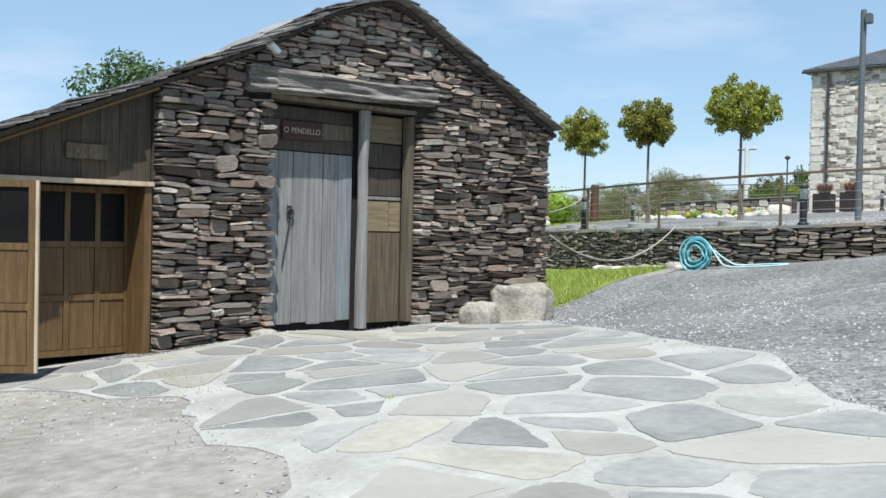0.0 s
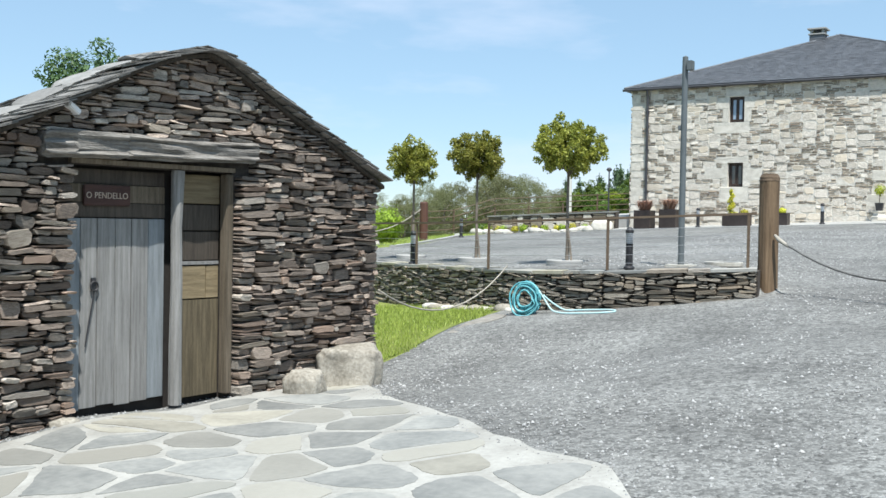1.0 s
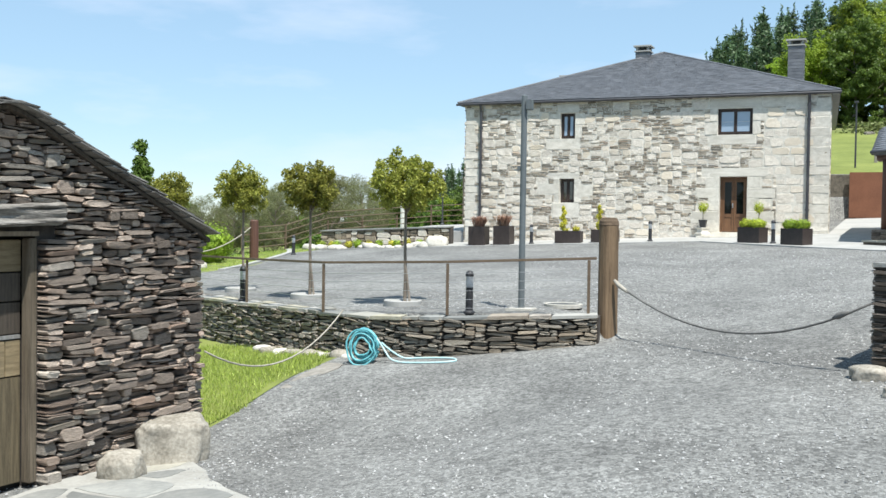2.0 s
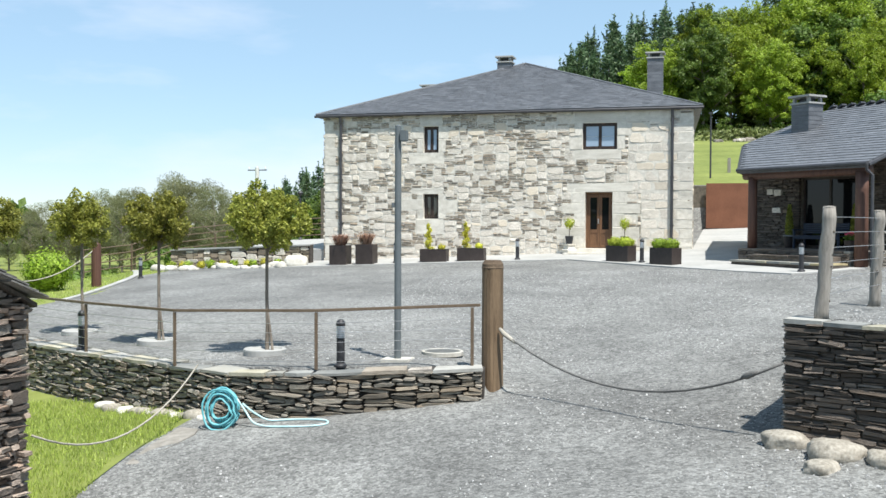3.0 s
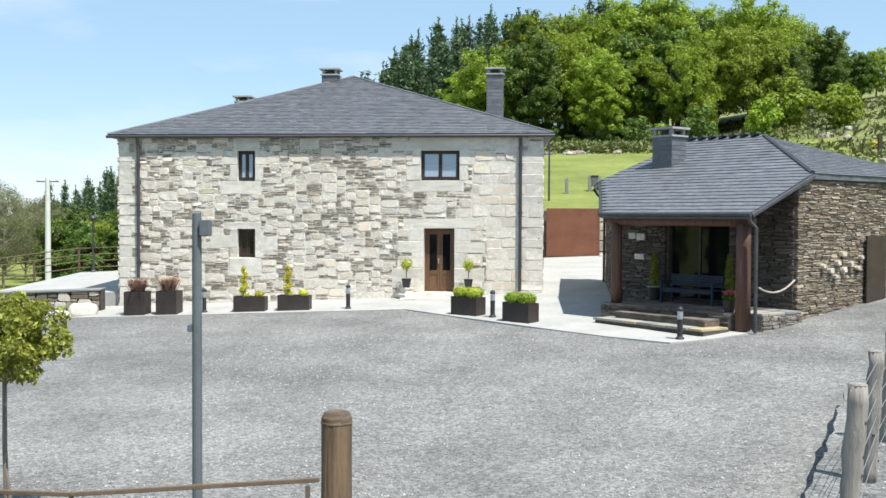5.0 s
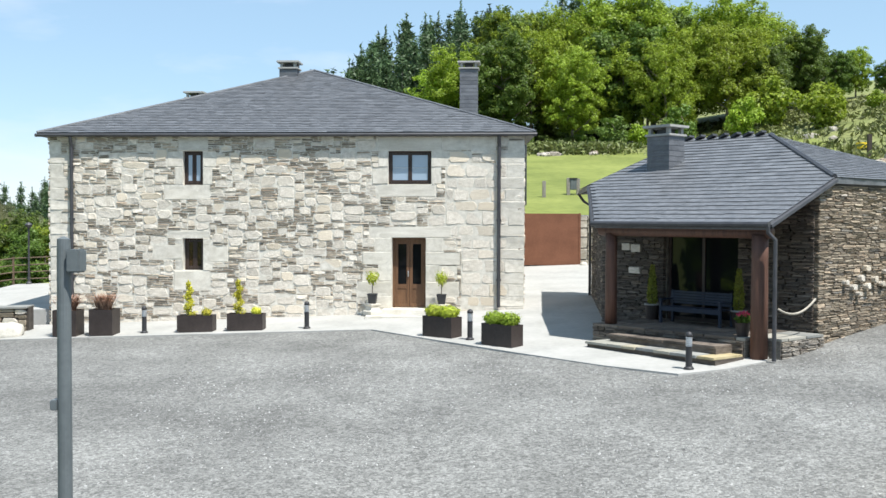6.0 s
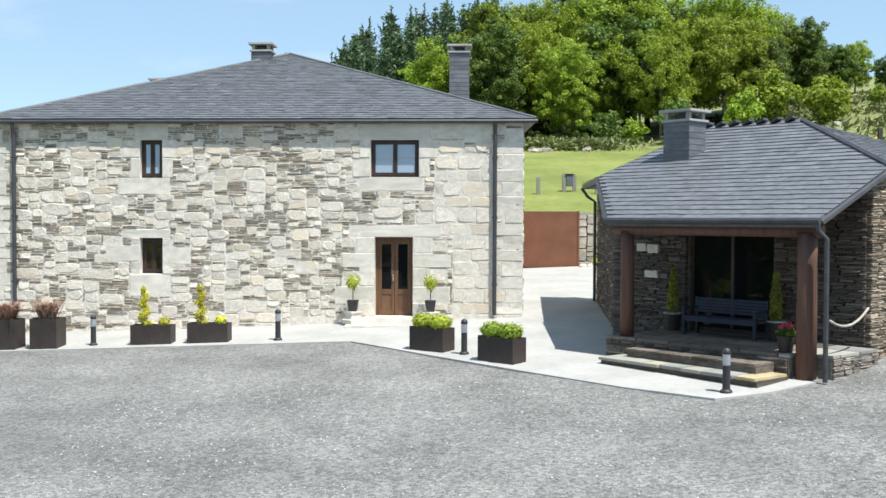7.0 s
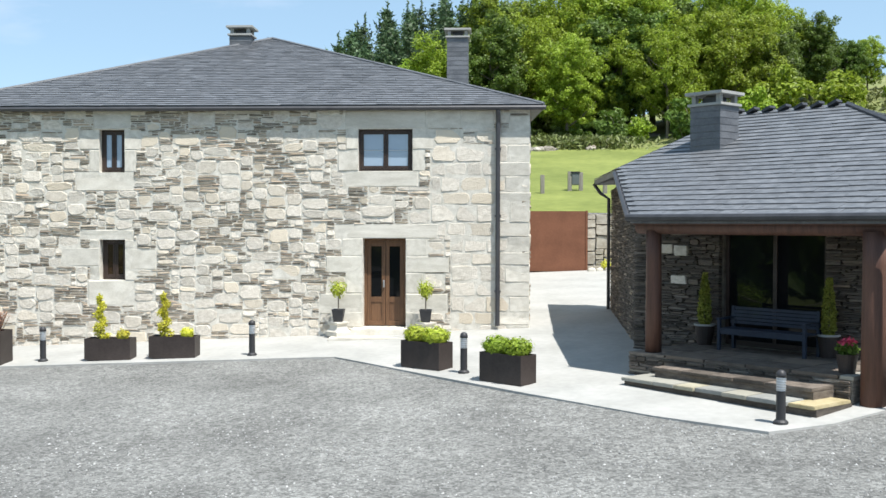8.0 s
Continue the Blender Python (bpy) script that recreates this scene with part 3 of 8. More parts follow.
part("wall", slab([(HOUSE_W - 0.6, 0.66), (HOUSE_W - 0.04, 0.66), (HOUSE_W - TOE, HOUSE_D), (HOUSE_W - 0.6 - TOE, HOUSE_D)], HB, EAVE), LIME, house)
part("wall", box(0.6, HOUSE_W - 0.6 - TOE, HOUSE_D - 0.6, HOUSE_D, HB, EAVE), LIME, house)
part("ceiling_slab", box(0.6, HOUSE_W - 0.6 - TOE, 0.66, HOUSE_D - 0.6, 5.2, EAVE), INTERIOR, house)
part("floor_slab", box(0.6, HOUSE_W - 0.6 - TOE, 0.66, HOUSE_D - 0.6, 2.55, 2.75), INTERIOR, house)

# Dressed stones round the openings and at the corners: (x0, x1, z0, z1)
ASH = [(4.05, 4.98, 4.91, 5.36), (3.6, 5.05, 3.42, 3.87), (3.72, 4.2, 4.42, 4.9), (4.82, 5.2, 4.42, 4.9), (3.95, 4.2, 3.87, 4.42), (4.82, 5.1, 3.87, 4.42),
       (3.72, 5.05, 2.23, 2.47), (3.25, 4.19, 1.58, 2.03), (4.82, 5.6, 1.5, 2.03), (3.95, 4.19, 1.245, 1.58), (4.82, 5.1, 1.245, 1.5), (3.9, 5.05, 0.62, 1.245), (3.95, 4.19, 2.03, 2.23), (4.82, 5.1, 2.03, 2.23),
       (10.2, 12.2, 4.91, 5.36), (10.25, 10.54, 4.42, 4.91), (10.05, 10.54, 3.9, 4.42), (11.85, 12.35, 4.42, 4.91), (11.85, 12.15, 3.9, 4.42), (10.2, 12.0, 3.52, 3.9),
       (9.98, 12.5, 2.28, 2.62), (10.15, 10.65, 1.85, 2.28), (9.75, 10.65, 1.45, 1.85), (10.25, 10.65, 0.95, 1.45), (9.6, 10.65, 0.5, 0.95), (10.2, 10.65, 0.13, 0.5),
       (11.69, 12.2, 1.85, 2.28), (11.69, 12.75, 1.45, 1.85), (11.69, 12.1, 0.95, 1.45), (11.69, 12.7, 0.5, 0.95), (11.69, 12.15, 0.13, 0.5), (12.2, 13.02, 4.93, 5.36), (13.02, 13.8, 4.93, 5.36)]
ROWS = []
z, k = -0.55, 0
while z < 5.2:
    h = (0.34, 0.42, 0.3, 0.38)[k % 4]
    h = min(h, 5.36 - z)
    wide = (0.62, 0.36)[k % 2] + 0.05 * (k % 3)
    ASH += [(0.0, wide, z, z + h), (HOUSE_W - wide - 0.12, HOUSE_W, z, z + h)]
    ROWS.append((HOUSE_W - wide - 0.12, z, h))
    z, k = z + h, k + 1


# Squared blocks laid in courses beside the right-hand corner.
COURSED = []
rr = random.Random(61)
for right, z, h in ROWS:
    if z > 4.35:
        continue
    x = right
    left = 12.78 if z < 2.3 else 12.3
    while x > left + 0.12:
        w = min(rr.uniform(0.34, 0.8), x - left)
        if x - w - left < 0.2:
            w = x - left
        COURSED.append((x - w, z, w, h, 1))
        x -= w


def house_free(x, z):
    if any(a < x < a + w and c < z < c + h for a, c, w, h, _ in COURSED):
        return False
    if any(a - 0.01 < x < b + 0.01 and c - 0.01 < z < d + 0.01 for a, b, c, d in OPENINGS):
        return False
    if any(a < x < b and c < z < d for a, b, c, d in ASH):
        return False
    return z > court(x, 0) - 0.1


def house_stone(r, x, z):
    big = 0.185 + 0.06 * math.sin(x * 1.7 + z * 2.3) + 0.05 * math.sin(x * 4.1 - z * 3.3) + 0.05 * noise.noise(Vector((x * 0.9, z * 2.5, 3)))
    if z > 4.75 and x < 10:
        big *= 0.3
    if z < court(x, 0) + 0.45 and x > 6.5 and r.random() < 0.6:
        return r.uniform(0.35, 0.9), r.choice((0.21, 0.28, 0.35)), 1
    if r.random() < big * (1.5 if x > 11.5 else 1):
        return r.uniform(0.3, 0.85), r.choice((0.21, 0.245, 0.28, 0.28, 0.35)), 1
    if r.random() < 0.07:
        return r.uniform(0.22, 0.45), r.choice((0.105, 0.14, 0.175)), 1
    return r.uniform(0.14, 0.55), r.choice((0.035, 0.035, 0.035, 0.07)), 0


face = frame_at(0, 0, 0, 1, 0)
ashlar_stones = [(a, c, b - a, d - c, 2) for a, b, c, d in ASH]
packed = pack(HOUSE_W, -0.6, 5.4, house_free, house_stone, cell=0.035, seed=11)
COURSED = [(x, z, w, h, 3) for x, z, w, h, _ in COURSED]
lay(house, COURSED, face, {3: COURSE_BLOCKS}, {3: "granite_block"}, lambda *a: True, joint=0.013, depth=0.2, proud=0.01, seed=4, turn=2.5)
lay(house, [s for s in packed if s[4] == 1] + [s for s in packed if s[4] == 0], face, {0: THINS, 1: GRANITES}, {0: "stone", 1: "granite_block"}, lambda x, z, w, h, k: k != 0 and w * h > 0.05 and x > 2.5, joint=0.013, depth=0.2, proud=0.017, seed=5, turn=3.2, stuff_label="thin slate and small granite rubble")
lay(house, ashlar_stones, face, {2: DRESSED}, {2: "dressed_block"}, lambda *a: True, joint=0.012, depth=0.24, proud=0.008, seed=6)
# The left and right sides, in plainer rubble.
for ox, oy, ax, ay, tag in ((0, HOUSE_D, 0, -1, 31), (HOUSE_W - 0.04, 0, -TOE / HOUSE_D, 1, 32)):
    st = pack(HOUSE_D, -0.7, 5.4, lambda x, z: True, lambda r, x, z: (r.uniform(0.3, 0.9), r.choice((0.2, 0.3, 0.4)), 1) if r.random() < 0.6 else (r.uniform(0.2, 0.6), 0.1, 0), cell=0.1, seed=tag)
    lay(house, st, frame_at(ox - (0.05 if ax == 0 and ay == -1 else -0.05), oy, 0, ax, ay), {0: THINS, 1: GRANITES}, {0: "stone", 1: "granite_block"}, lambda *a: False, depth=0.2, stuff_label="rubble stone of the side wall")


def window(parent, x0, x1, z0, z1, y, leaves, bars=True, pane_material=None):
    """A frame with opening leaves, each with its pane, set back in its opening."""
    wnd = part("window", pierced_wall(x0, x1, z0, z1, y, y + 0.09, [(x0 + 0.06, x1 - 0.06, z0 + 0.06, z1 - 0.06)]), FRAMEWOOD, parent, "dark-framed window")
    n = leaves
    lw = (x1 - x0 - 0.12) / n
    for i in range(n):
        a, b = x0 + 0.06 + i * lw, x0 + 0.06 + (i + 1) * lw
        part("leaf", pierced_wall(a + 0.004, b - 0.004, z0 + 0.064, z1 - 0.064, y - 0.012, y + 0.045, [(a + 0.06, b - 0.06, z0 + 0.13, z1 - 0.12)]), FRAMEWOOD, wnd)
        part("pane", box(a + 0.055, b - 0.055, y + 0.012, y + 0.024, z0 + 0.125, z1 - 0.115), pane_material or SKYGLASS, wnd)
        if bars:
            part("glazing_bar", box(a + 0.06, b - 0.06, y + 0.002, y + 0.011, (z0 + z1) / 2 - 0.006, (z0 + z1) / 2 + 0.006), STEEL, wnd)
    return wnd


window(house, 4.2, 4.82, 3.87, 4.91, 0.16, 2, False)
window(house, 4.19, 4.82, 1.245, 2.23, 0.22, 2, False, BROWNGLASS)
window(house, 10.54, 11.85, 3.9, 4.91, 0.14, 2)

door = part("door", pierced_wall(10.65, 11.69, 0.13, 2.28, 0.29, 0.39, [(10.72, 11.62, 0.13, 2.21)]), OAKDOOR, house, "brown varnished double door with glazed upper panels")
for a, b in ((10.725, 11.165), (11.175, 11.615)):
    leaf = part("door_leaf", pierced_wall(a, b, 0.15, 2.2, 0.305, 0.355, [(a + 0.09, b - 0.09, 0.85, 2.08), (a + 0.09, b - 0.09, 0.27, 0.72)]), OAKDOOR, door)
    part("pane", box(a + 0.08, b - 0.08, 0.326, 0.34, 0.84, 2.09), DARKGLASS, door)
    part("panel", box(a + 0.085, b - 0.085, 0.322, 0.346, 0.265, 0.725, 0.008), OAKDOOR, door)
part("handle", rod((11.13, 0.26, 1.1), (11.13, 0.26, 1.24), 0.012), STEEL, door)
part("handle_plate", box(11.11, 11.15, 0.27, 0.304, 1.08, 1.26), STEEL, door)

# Roof: hip planes with slates in courses.
RX0, RX1, RY0, RY1, RZ = -0.33, 14.98, -0.16, 15.8, 5.46
AP0, AP1 = Vector((6.85, 7.5, 8.4)), Vector((6.85, 8.4, 8.4))


def unit_slate():
    me = bpy.data.meshes.new("slate")
    me.from_pydata([(-0.5, 0, 0.028), (0.5, 0, 0.028), (0.5, 1, 0.008), (-0.5, 1, 0.008), (-0.5, 0, 0.014), (0.5, 0, 0.014)], [], [(0, 1, 2, 3), (4, 5, 1, 0), (5, 2, 1), (4, 0, 3)])
    me.materials.append(ROOFSLATE)
    return me


SLATE_MESH = unit_slate()


def slate_plane(parent, quad, course, wide, store_name, singles=0, seed=1, thick=0.012):
    """Slates in courses on a roof plane: quad = eave left, eave right, top right, top left."""
    r = random.Random(seed)
    a, b, c, d = (Vector(q) for q in quad)
    along = (b - a).normalized()
    nrm = (b - a).cross(d - a).normalized()
    up = nrm.cross(along)
    rise = (d - a).dot(up)
    verts, faces = [], []
    rows = int(rise / course)
    for i in range(rows + 1):
        h = i * course
        k = h / rise
        lo = a.lerp(d, min(k, 1.0))
        hi = b.lerp(c, min(k, 1.0))
        u0, u1 = (lo - a).dot(along), (hi - a).dot(along)
        u = u0 - r.uniform(0, wide)
        while u < u1:
            w = wide * r.uniform(0.8, 1.2)
            s, e = max(u, u0 - 0.01), min(u + w - 0.006, u1 + 0.01)
            u += w
            if e - s < 0.03:
                continue
            lift = thick + 0.016 + r.uniform(0, 0.006)
            if singles > 0:
                singles -= 1
                ob = new("slate", SLATE_MESH)
                ob.parent = parent
                at = a + up * (h - 0.02 + r.uniform(-0.014, 0.014)) + along * (s + e) / 2 + nrm * r.uniform(0, 0.005)
                m3 = Matrix((along, up, nrm)).transposed().to_4x4()
                ob.matrix_local = Matrix.Translation(at) @ m3 @ Euler((0, 0, radians(r.uniform(-0.5, 0.5)))).to_matrix().to_4x4() @ Matrix.Diagonal((e - s, course + 0.05, 1, 1))
                continue
            base = a + up * (h - 0.02 + r.uniform(-0.012, 0.012))
            k2 = min((h + course) / rise, 1.0)
            t0, t1 = (a.lerp(d, k2) - a).dot(along), (b.lerp(c, k2) - a).dot(along)
            s2, e2 = min(max(s, t0), t1), max(min(e, t1), t0)
            p = [base + along * s + nrm * lift, base + along * e + nrm * (lift + r.uniform(-0.003, 0.003)), base + along * e2 + up * (course + 0.05) + nrm * 0.008, base + along * s2 + up * (course + 0.05) + nrm * 0.008]
            n0 = len(verts)
            verts += [tuple(q) for q in p] + [tuple(q - nrm * thick) for q in p[:2]]
            faces += [(n0, n0 + 1, n0 + 2, n0 + 3), (n0 + 4, n0 + 5, n0 + 1, n0), (n0 + 5, n0 + 2, n0 + 1), (n0 + 4, n0, n0 + 3)]
    if not verts:
        return None
    ob = mesh_object(store_name, verts, faces, ROOFSLATE)
    ob.parent = parent
    return tagged(ob, "courses of dark grey slates", kind="stuff")


e0, e1, e2, e3 = (RX0, RY0, RZ), (RX1, RY0, RZ), (RX1 - TOE, RY1, RZ), (RX0, RY1, RZ)
bm = bmesh.new()
vs = [bm.verts.new(p) for p in (e0, e1, e2, e3, AP0, AP1)]
lows = [bm.verts.new((p[0], p[1], p[2] - 0.1)) for p in (e0, e1, e2, e3)]
for f in ((0, 1, 4), (1, 2, 5, 4), (2, 3, 5), (3, 0, 4, 5)):
    bm.faces.new([vs[i] for i in f])
for i in range(4):
    bm.faces.new((vs[i], lows[i], lows[(i + 1) % 4], vs[(i + 1) % 4]))
bm.faces.new(lows[::-1])
roof = part("roof", bm, ROOFSLATE, house, "dark slate hip roof")
slate_plane(roof, (e0, e1, AP0, AP0), 0.19, 0.3, "slating", seed=2)
slate_plane(roof, (e1, e2, AP1, AP0), 0.19, 0.3, "slating", seed=3)
slate_plane(roof, (e3, e0, AP0, AP1), 0.19, 0.3, "slating", seed=4)
slate_plane(roof, (e2, e3, AP1, AP1), 0.19, 0.3, "slating", seed=5)
for p, q in ((e0, AP0), (e1, AP0), (e2, AP1), (e3, AP1), (AP0, AP1)):
    part("hip_capping", tube([Vector(p) + Vector((0, 0, 0.02)), (Vector(p) + Vector(q)) / 2 + Vector((0, 0, 0.025)), Vector(q) + Vector((0, 0, 0.03))], 0.045, 6), ROOFSLATE, roof)
bm = bmesh.new()
tube([(RX0 - 0.05, RY0 - 0.02, RZ - 0.07), (7, RY0 - 0.02, RZ - 0.075), (RX1 + 0.05, RY0 - 0.02, RZ - 0.07)], 0.055, 8, bm)
part("gutter", bm, DARKMETAL, house, "dark metal gutter")
for x in (0.72, 13.9):
    bm = tube([(x, RY0 - 0.03, RZ - 0.12), (x, RY0 - 0.01, RZ - 0.2), (x, -0.09, RZ - 0.42), (x, -0.09, 4.0), (x, -0.09, court(x, 0) + 0.12)], 0.055, 10)
    dp = part("downpipe", bm, DARKMETAL, house, "dark metal downpipe")
    for zz in (1.0, 2.8, 4.4):
        part("bracket", box(x - 0.075, x + 0.075, -0.13, 0.03, zz, zz + 0.04), DARKMETAL, dp)


def chimney(parent, x, y, z0, z1, sx, sy, label):
    ch = part("chimney", box(x - sx / 2, x + sx / 2, y - sy / 2, y + sy / 2, z0, z1 - 0.3, 0.01), ROOFSLATE, parent, label)
    k = z0 + 0.1
    while k < z1 - 0.35:
        part("slate_course", box(x - sx / 2 - 0.012, x + sx / 2 + 0.012, y - sy / 2 - 0.012, y + sy / 2 + 0.012, k, k + 0.13), ROOFSLATE, ch)
        k += 0.145
    part("cornice", box(x - sx / 2 - 0.06, x + sx / 2 + 0.06, y - sy / 2 - 0.06, y + sy / 2 + 0.06, z1 - 0.3, z1 - 0.24, 0.008), CONCRETE, ch)
    for a in (-1, 1):
        for b in (-1, 1):
            part("cap_leg", box(x + a * (sx / 2 - 0.06) - 0.05, x + a * (sx / 2 - 0.06) + 0.05, y + b * (sy / 2 - 0.06) - 0.05, y + b * (sy / 2 - 0.06) + 0.05, z1 - 0.24, z1 - 0.07), CONCRETE, ch)
    part("flue", box(x - sx / 4, x + sx / 4, y - sy / 4, y + sy / 4, z1 - 0.24, z1 - 0.1), DARKMETAL, ch)
    part("cap", box(x - sx / 2 - 0.1, x + sx / 2 + 0.1, y - sy / 2 - 0.1, y + sy / 2 + 0.1, z1 - 0.07, z1, 0.008), CONCRETE, ch)


chimney(house, 6.05, 6.9, 7.5, 8.66, 0.62, 0.62, "low slate-clad chimney with a stone cap")
chimney(house, 12.62, 9.0, 5.9, 8.92, 0.66, 0.66, "tall slate-clad chimney with a stone cap")
chimney(house, 0.95, 12.0, 5.9, 8.18, 0.66, 0.66, "slate-clad chimney with a stone cap")

# Door steps.
part("step", box(10.4, 11.85, -0.42, 0.06, -0.2, 0.13, 0.02), ASHLAR, house, "pale granite door step")
part("step", box(9.95, 12.25, -1.0, 0.06, -0.45, -0.03, 0.02), ASHLAR, house, "wide low granite step")

# ---- the schist hut: x along its front, y into it ----
HUT = (7.62, -32.35, -2.8)
hut = thing("schist_hut", pose(*HUT, 0, 0, 85.5) @ Matrix.Diagonal((0.93, 1, 1, 1)), "old dry-stone schist hut with a sagging slab roof", "hut")
HX0, HX1 = -3.98, 3.44
ROOFLINE = ((-7.4, 1.8), (-6.6, 2.12), (-5.9, 2.40), (-4.1, 3.06), (-3.3, 3.38), (-2.4, 3.75), (-1.4, 4.25), (-0.7, 4.49), (-0.2, 4.59), (0.05, 4.52), (0.38, 4.38), (1.2, 4.0), (2.06, 3.66), (2.3, 3.56), (3.3, 3.12), (3.5, 3.03))


def roof_z(x):
    for (xa, za), (xb, zb) in zip(ROOFLINE, ROOFLINE[1:]):
        if x <= xb:
            return za + (zb - za) * (x - xa) / (xb - xa)
    return ROOFLINE[-1][1]


DOORWAY = (-2.27, 0.37, -0.3, 2.94)
hut_depth = 4.2
bm = bmesh.new()
outline = [(HX0, -0.5), (DOORWAY[0], -0.5), (DOORWAY[0], DOORWAY[3]), (DOORWAY[1], DOORWAY[3]), (DOORWAY[1], -0.5), (HX1, -0.5)]
outline += [(x, roof_z(x) - 0.2) for x in sorted({HX0, HX1, *(p[0] for p in ROOFLINE if HX0 < p[0] < HX1)}, reverse=True)]
core = bm.faces.new([bm.verts.new((x, 0.1, z)) for x, z in outline])
out = bmesh.ops.extrude_face_region(bm, geom=[core])
bmesh.ops.translate(bm, verts=[g for g in out["geom"] if isinstance(g, bmesh.types.BMVert)], vec=(0, 0.5, 0))
part("wall", bm, DARKFILL, hut, "earth core of the front wall")
part("wall", box(HX0, HX0 + 0.5, 0.6, hut_depth, -0.5, 2.2), DARKFILL, hut)
part("wall", box(HX1 - 0.5, HX1 - 0.1, 0.6, hut_depth, -0.5, 2.3), DARKFILL, hut)
part("wall", box(HX0 + 0.5, HX1 - 0.5, hut_depth - 0.5, hut_depth, -0.5, 2.2), DARKFILL, hut)


def hut_free(x, z):
    x += HX0
    if DOORWAY[0] - 0.01 < x < DOORWAY[1] + 0.01 and z < DOORWAY[3]:
        return False
    if -2.76 < x < 0.68 and 2.9 < z < 3.3 + 0.02 * x:
        return False
    return z < roof_z(x) - 0.2


def schist_stone(r, x, z):
    if r.random() < 0.055:
        return r.uniform(0.2, 0.42), r.choice((0.14, 0.14, 0.175, 0.21)), r.choice((0, 1))
    return r.uniform(0.16, 0.6) if r.random() < 0.86 else r.uniform(0.5, 0.85), r.choice((0.035, 0.035, 0.07, 0.07, 0.07, 0.105)), 0 if r.random() < 0.55 + 0.3 * smooth(3, 6, x) else 1


packed = pack(HX1 - HX0, -0.24, 4.6, hut_free, schist_stone, cell=0.035, seed=21)
lay(hut, packed, frame_at(HX0, 0, 0, 1, 0), {0: SCHISTS, 1: SCHISTS2}, {0: "schist_stone", 1: "schist_stone"}, lambda x, z, w, h, k: w * h > 0.024 and z < 3.2, joint=0.006, depth=0.26, proud=0.11, seed=22, turn=7.0, stuff_name="schist_rubble", stuff_label="thin dark schist stones")
side_pack = pack(hut_depth, -0.24, 3.0, lambda x, z: z < 2.88 - 0.12 * x, schist_stone, cell=0.04, seed=23)
lay(hut, side_pack, frame_at(HX1 - 0.02, 0.0, 0, 0, 1), {0: SCHISTS, 1: SCHISTS2}, {0: "schist_stone", 1: "schist_stone"}, lambda *a: False, joint=0.01, depth=0.24, proud=0.06, seed=24, stuff_name="schist_rubble", stuff_label="dark schist stones of the side wall")

# Roof of rough slabs in courses along each slope.
bm = bmesh.new()
v0 = [bm.verts.new((x, -0.1 if x > -3.9 else -0.02 - 0.07 * (-3.9 - x), z - 0.14)) for x, z in ROOFLINE]
v1 = [bm.verts.new((x, hut_depth + 0.3, z - 0.12 - 0.54)) for x, z in ROOFLINE]
v2 = [bm.verts.new((x, -0.1 if x > -3.9 else -0.02 - 0.07 * (-3.9 - x), z - 0.19)) for x, z in ROOFLINE]
v3 = [bm.verts.new((x, hut_depth + 0.3, z - 0.2 - 0.54)) for x, z in ROOFLINE]
for i in range(len(ROOFLINE) - 1):
    bm.faces.new((v0[i], v0[i + 1], v1[i + 1], v1[i]))
    bm.faces.new((v2[i + 1], v2[i], v3[i], v3[i + 1]))
    bm.faces.new((v2[i], v2[i + 1], v0[i + 1], v0[i]))
hut_roof = part("roof", bm, DARKWOOD, hut, "roof boarding under slate slabs")
r = random.Random(8)
vs, fs = [], []
slabs = []
for s0, s1, sgn in ((-7.4, -0.2, 1), (3.5, -0.15, -1)):
    x = s0
    while (x < s1 - 0.1) if sgn > 0 else (x > s1 + 0.1):
        step = 0.19
        y = (-0.26 if sgn > 0 else -0.22) if x > -3.9 else -0.08 - 0.08 * (-3.9 - x)
        while y < hut_depth + 0.3:
            w = r.uniform(0.3, 0.6)
            xb = min(x + 0.62, -0.16) if sgn > 0 else max(x - 0.62, -0.19)
            za, zb = roof_z(x) - 0.075, roof_z(xb) - 0.13
            slabs.append((x - sgn * 0.06, y + r.uniform(-0.03, 0.03), za + r.uniform(-0.01, 0.015), xb, zb + 0.01, w - 0.01))
            y += w
        x += sgn * step
count = 0
for xa, y, za, xb, zb, w in slabs:
    d = Vector((xb - xa, 0, zb - za))
    n = Vector((-d.z, 0, d.x)).normalized() * (1 if d.x > 0 else -1)
    t = r.uniform(0.012, 0.022)
    jit = [r.uniform(-0.03, 0.03) for _ in range(4)]
    s0, s1 = -0.12 * max(y, 0), -0.12 * max(y + w, 0)
    quad = [Vector((xa + jit[0], y, za + s0)), Vector((xa + jit[1], y + w, za + s1)), Vector((xb, y + w, zb + s1)), Vector((xb, y, zb + s0))]
    vv = [tuple(q) for q in quad] + [tuple(q + n * t) for q in quad]
    ff = [(0, 1, 2, 3), (7, 6, 5, 4), (0, 4, 5, 1), (1, 5, 6, 2), (2, 6, 7, 3), (3, 7, 4, 0)]
    if y < 0.5 and count < 300:
        ob = mesh_object("roof_slab", vv, ff, OLDSLATE)
        ob.parent = hut_roof
        count += 1
    else:
        n0 = len(vs)
        vs += vv
        fs += [tuple(n0 + q for q in f) for f in ff]
ob = mesh_object("slab_roofing", vs, fs, OLDSLATE)
ob.parent = hut_roof
tagged(ob, "rough grey slate slabs", kind="stuff")
# Added slabs, lichened and pale: sunlight on the left slope put into colour.
SUNLICHEN = mat("sunlit_lichen_slab", (0.17, 0.167, 0.158), (0.33, 0.325, 0.31), scale=5, rough=0.9, bump=0.6, bscale=22, vary=0.2, third=(0.22, 0.215, 0.2))
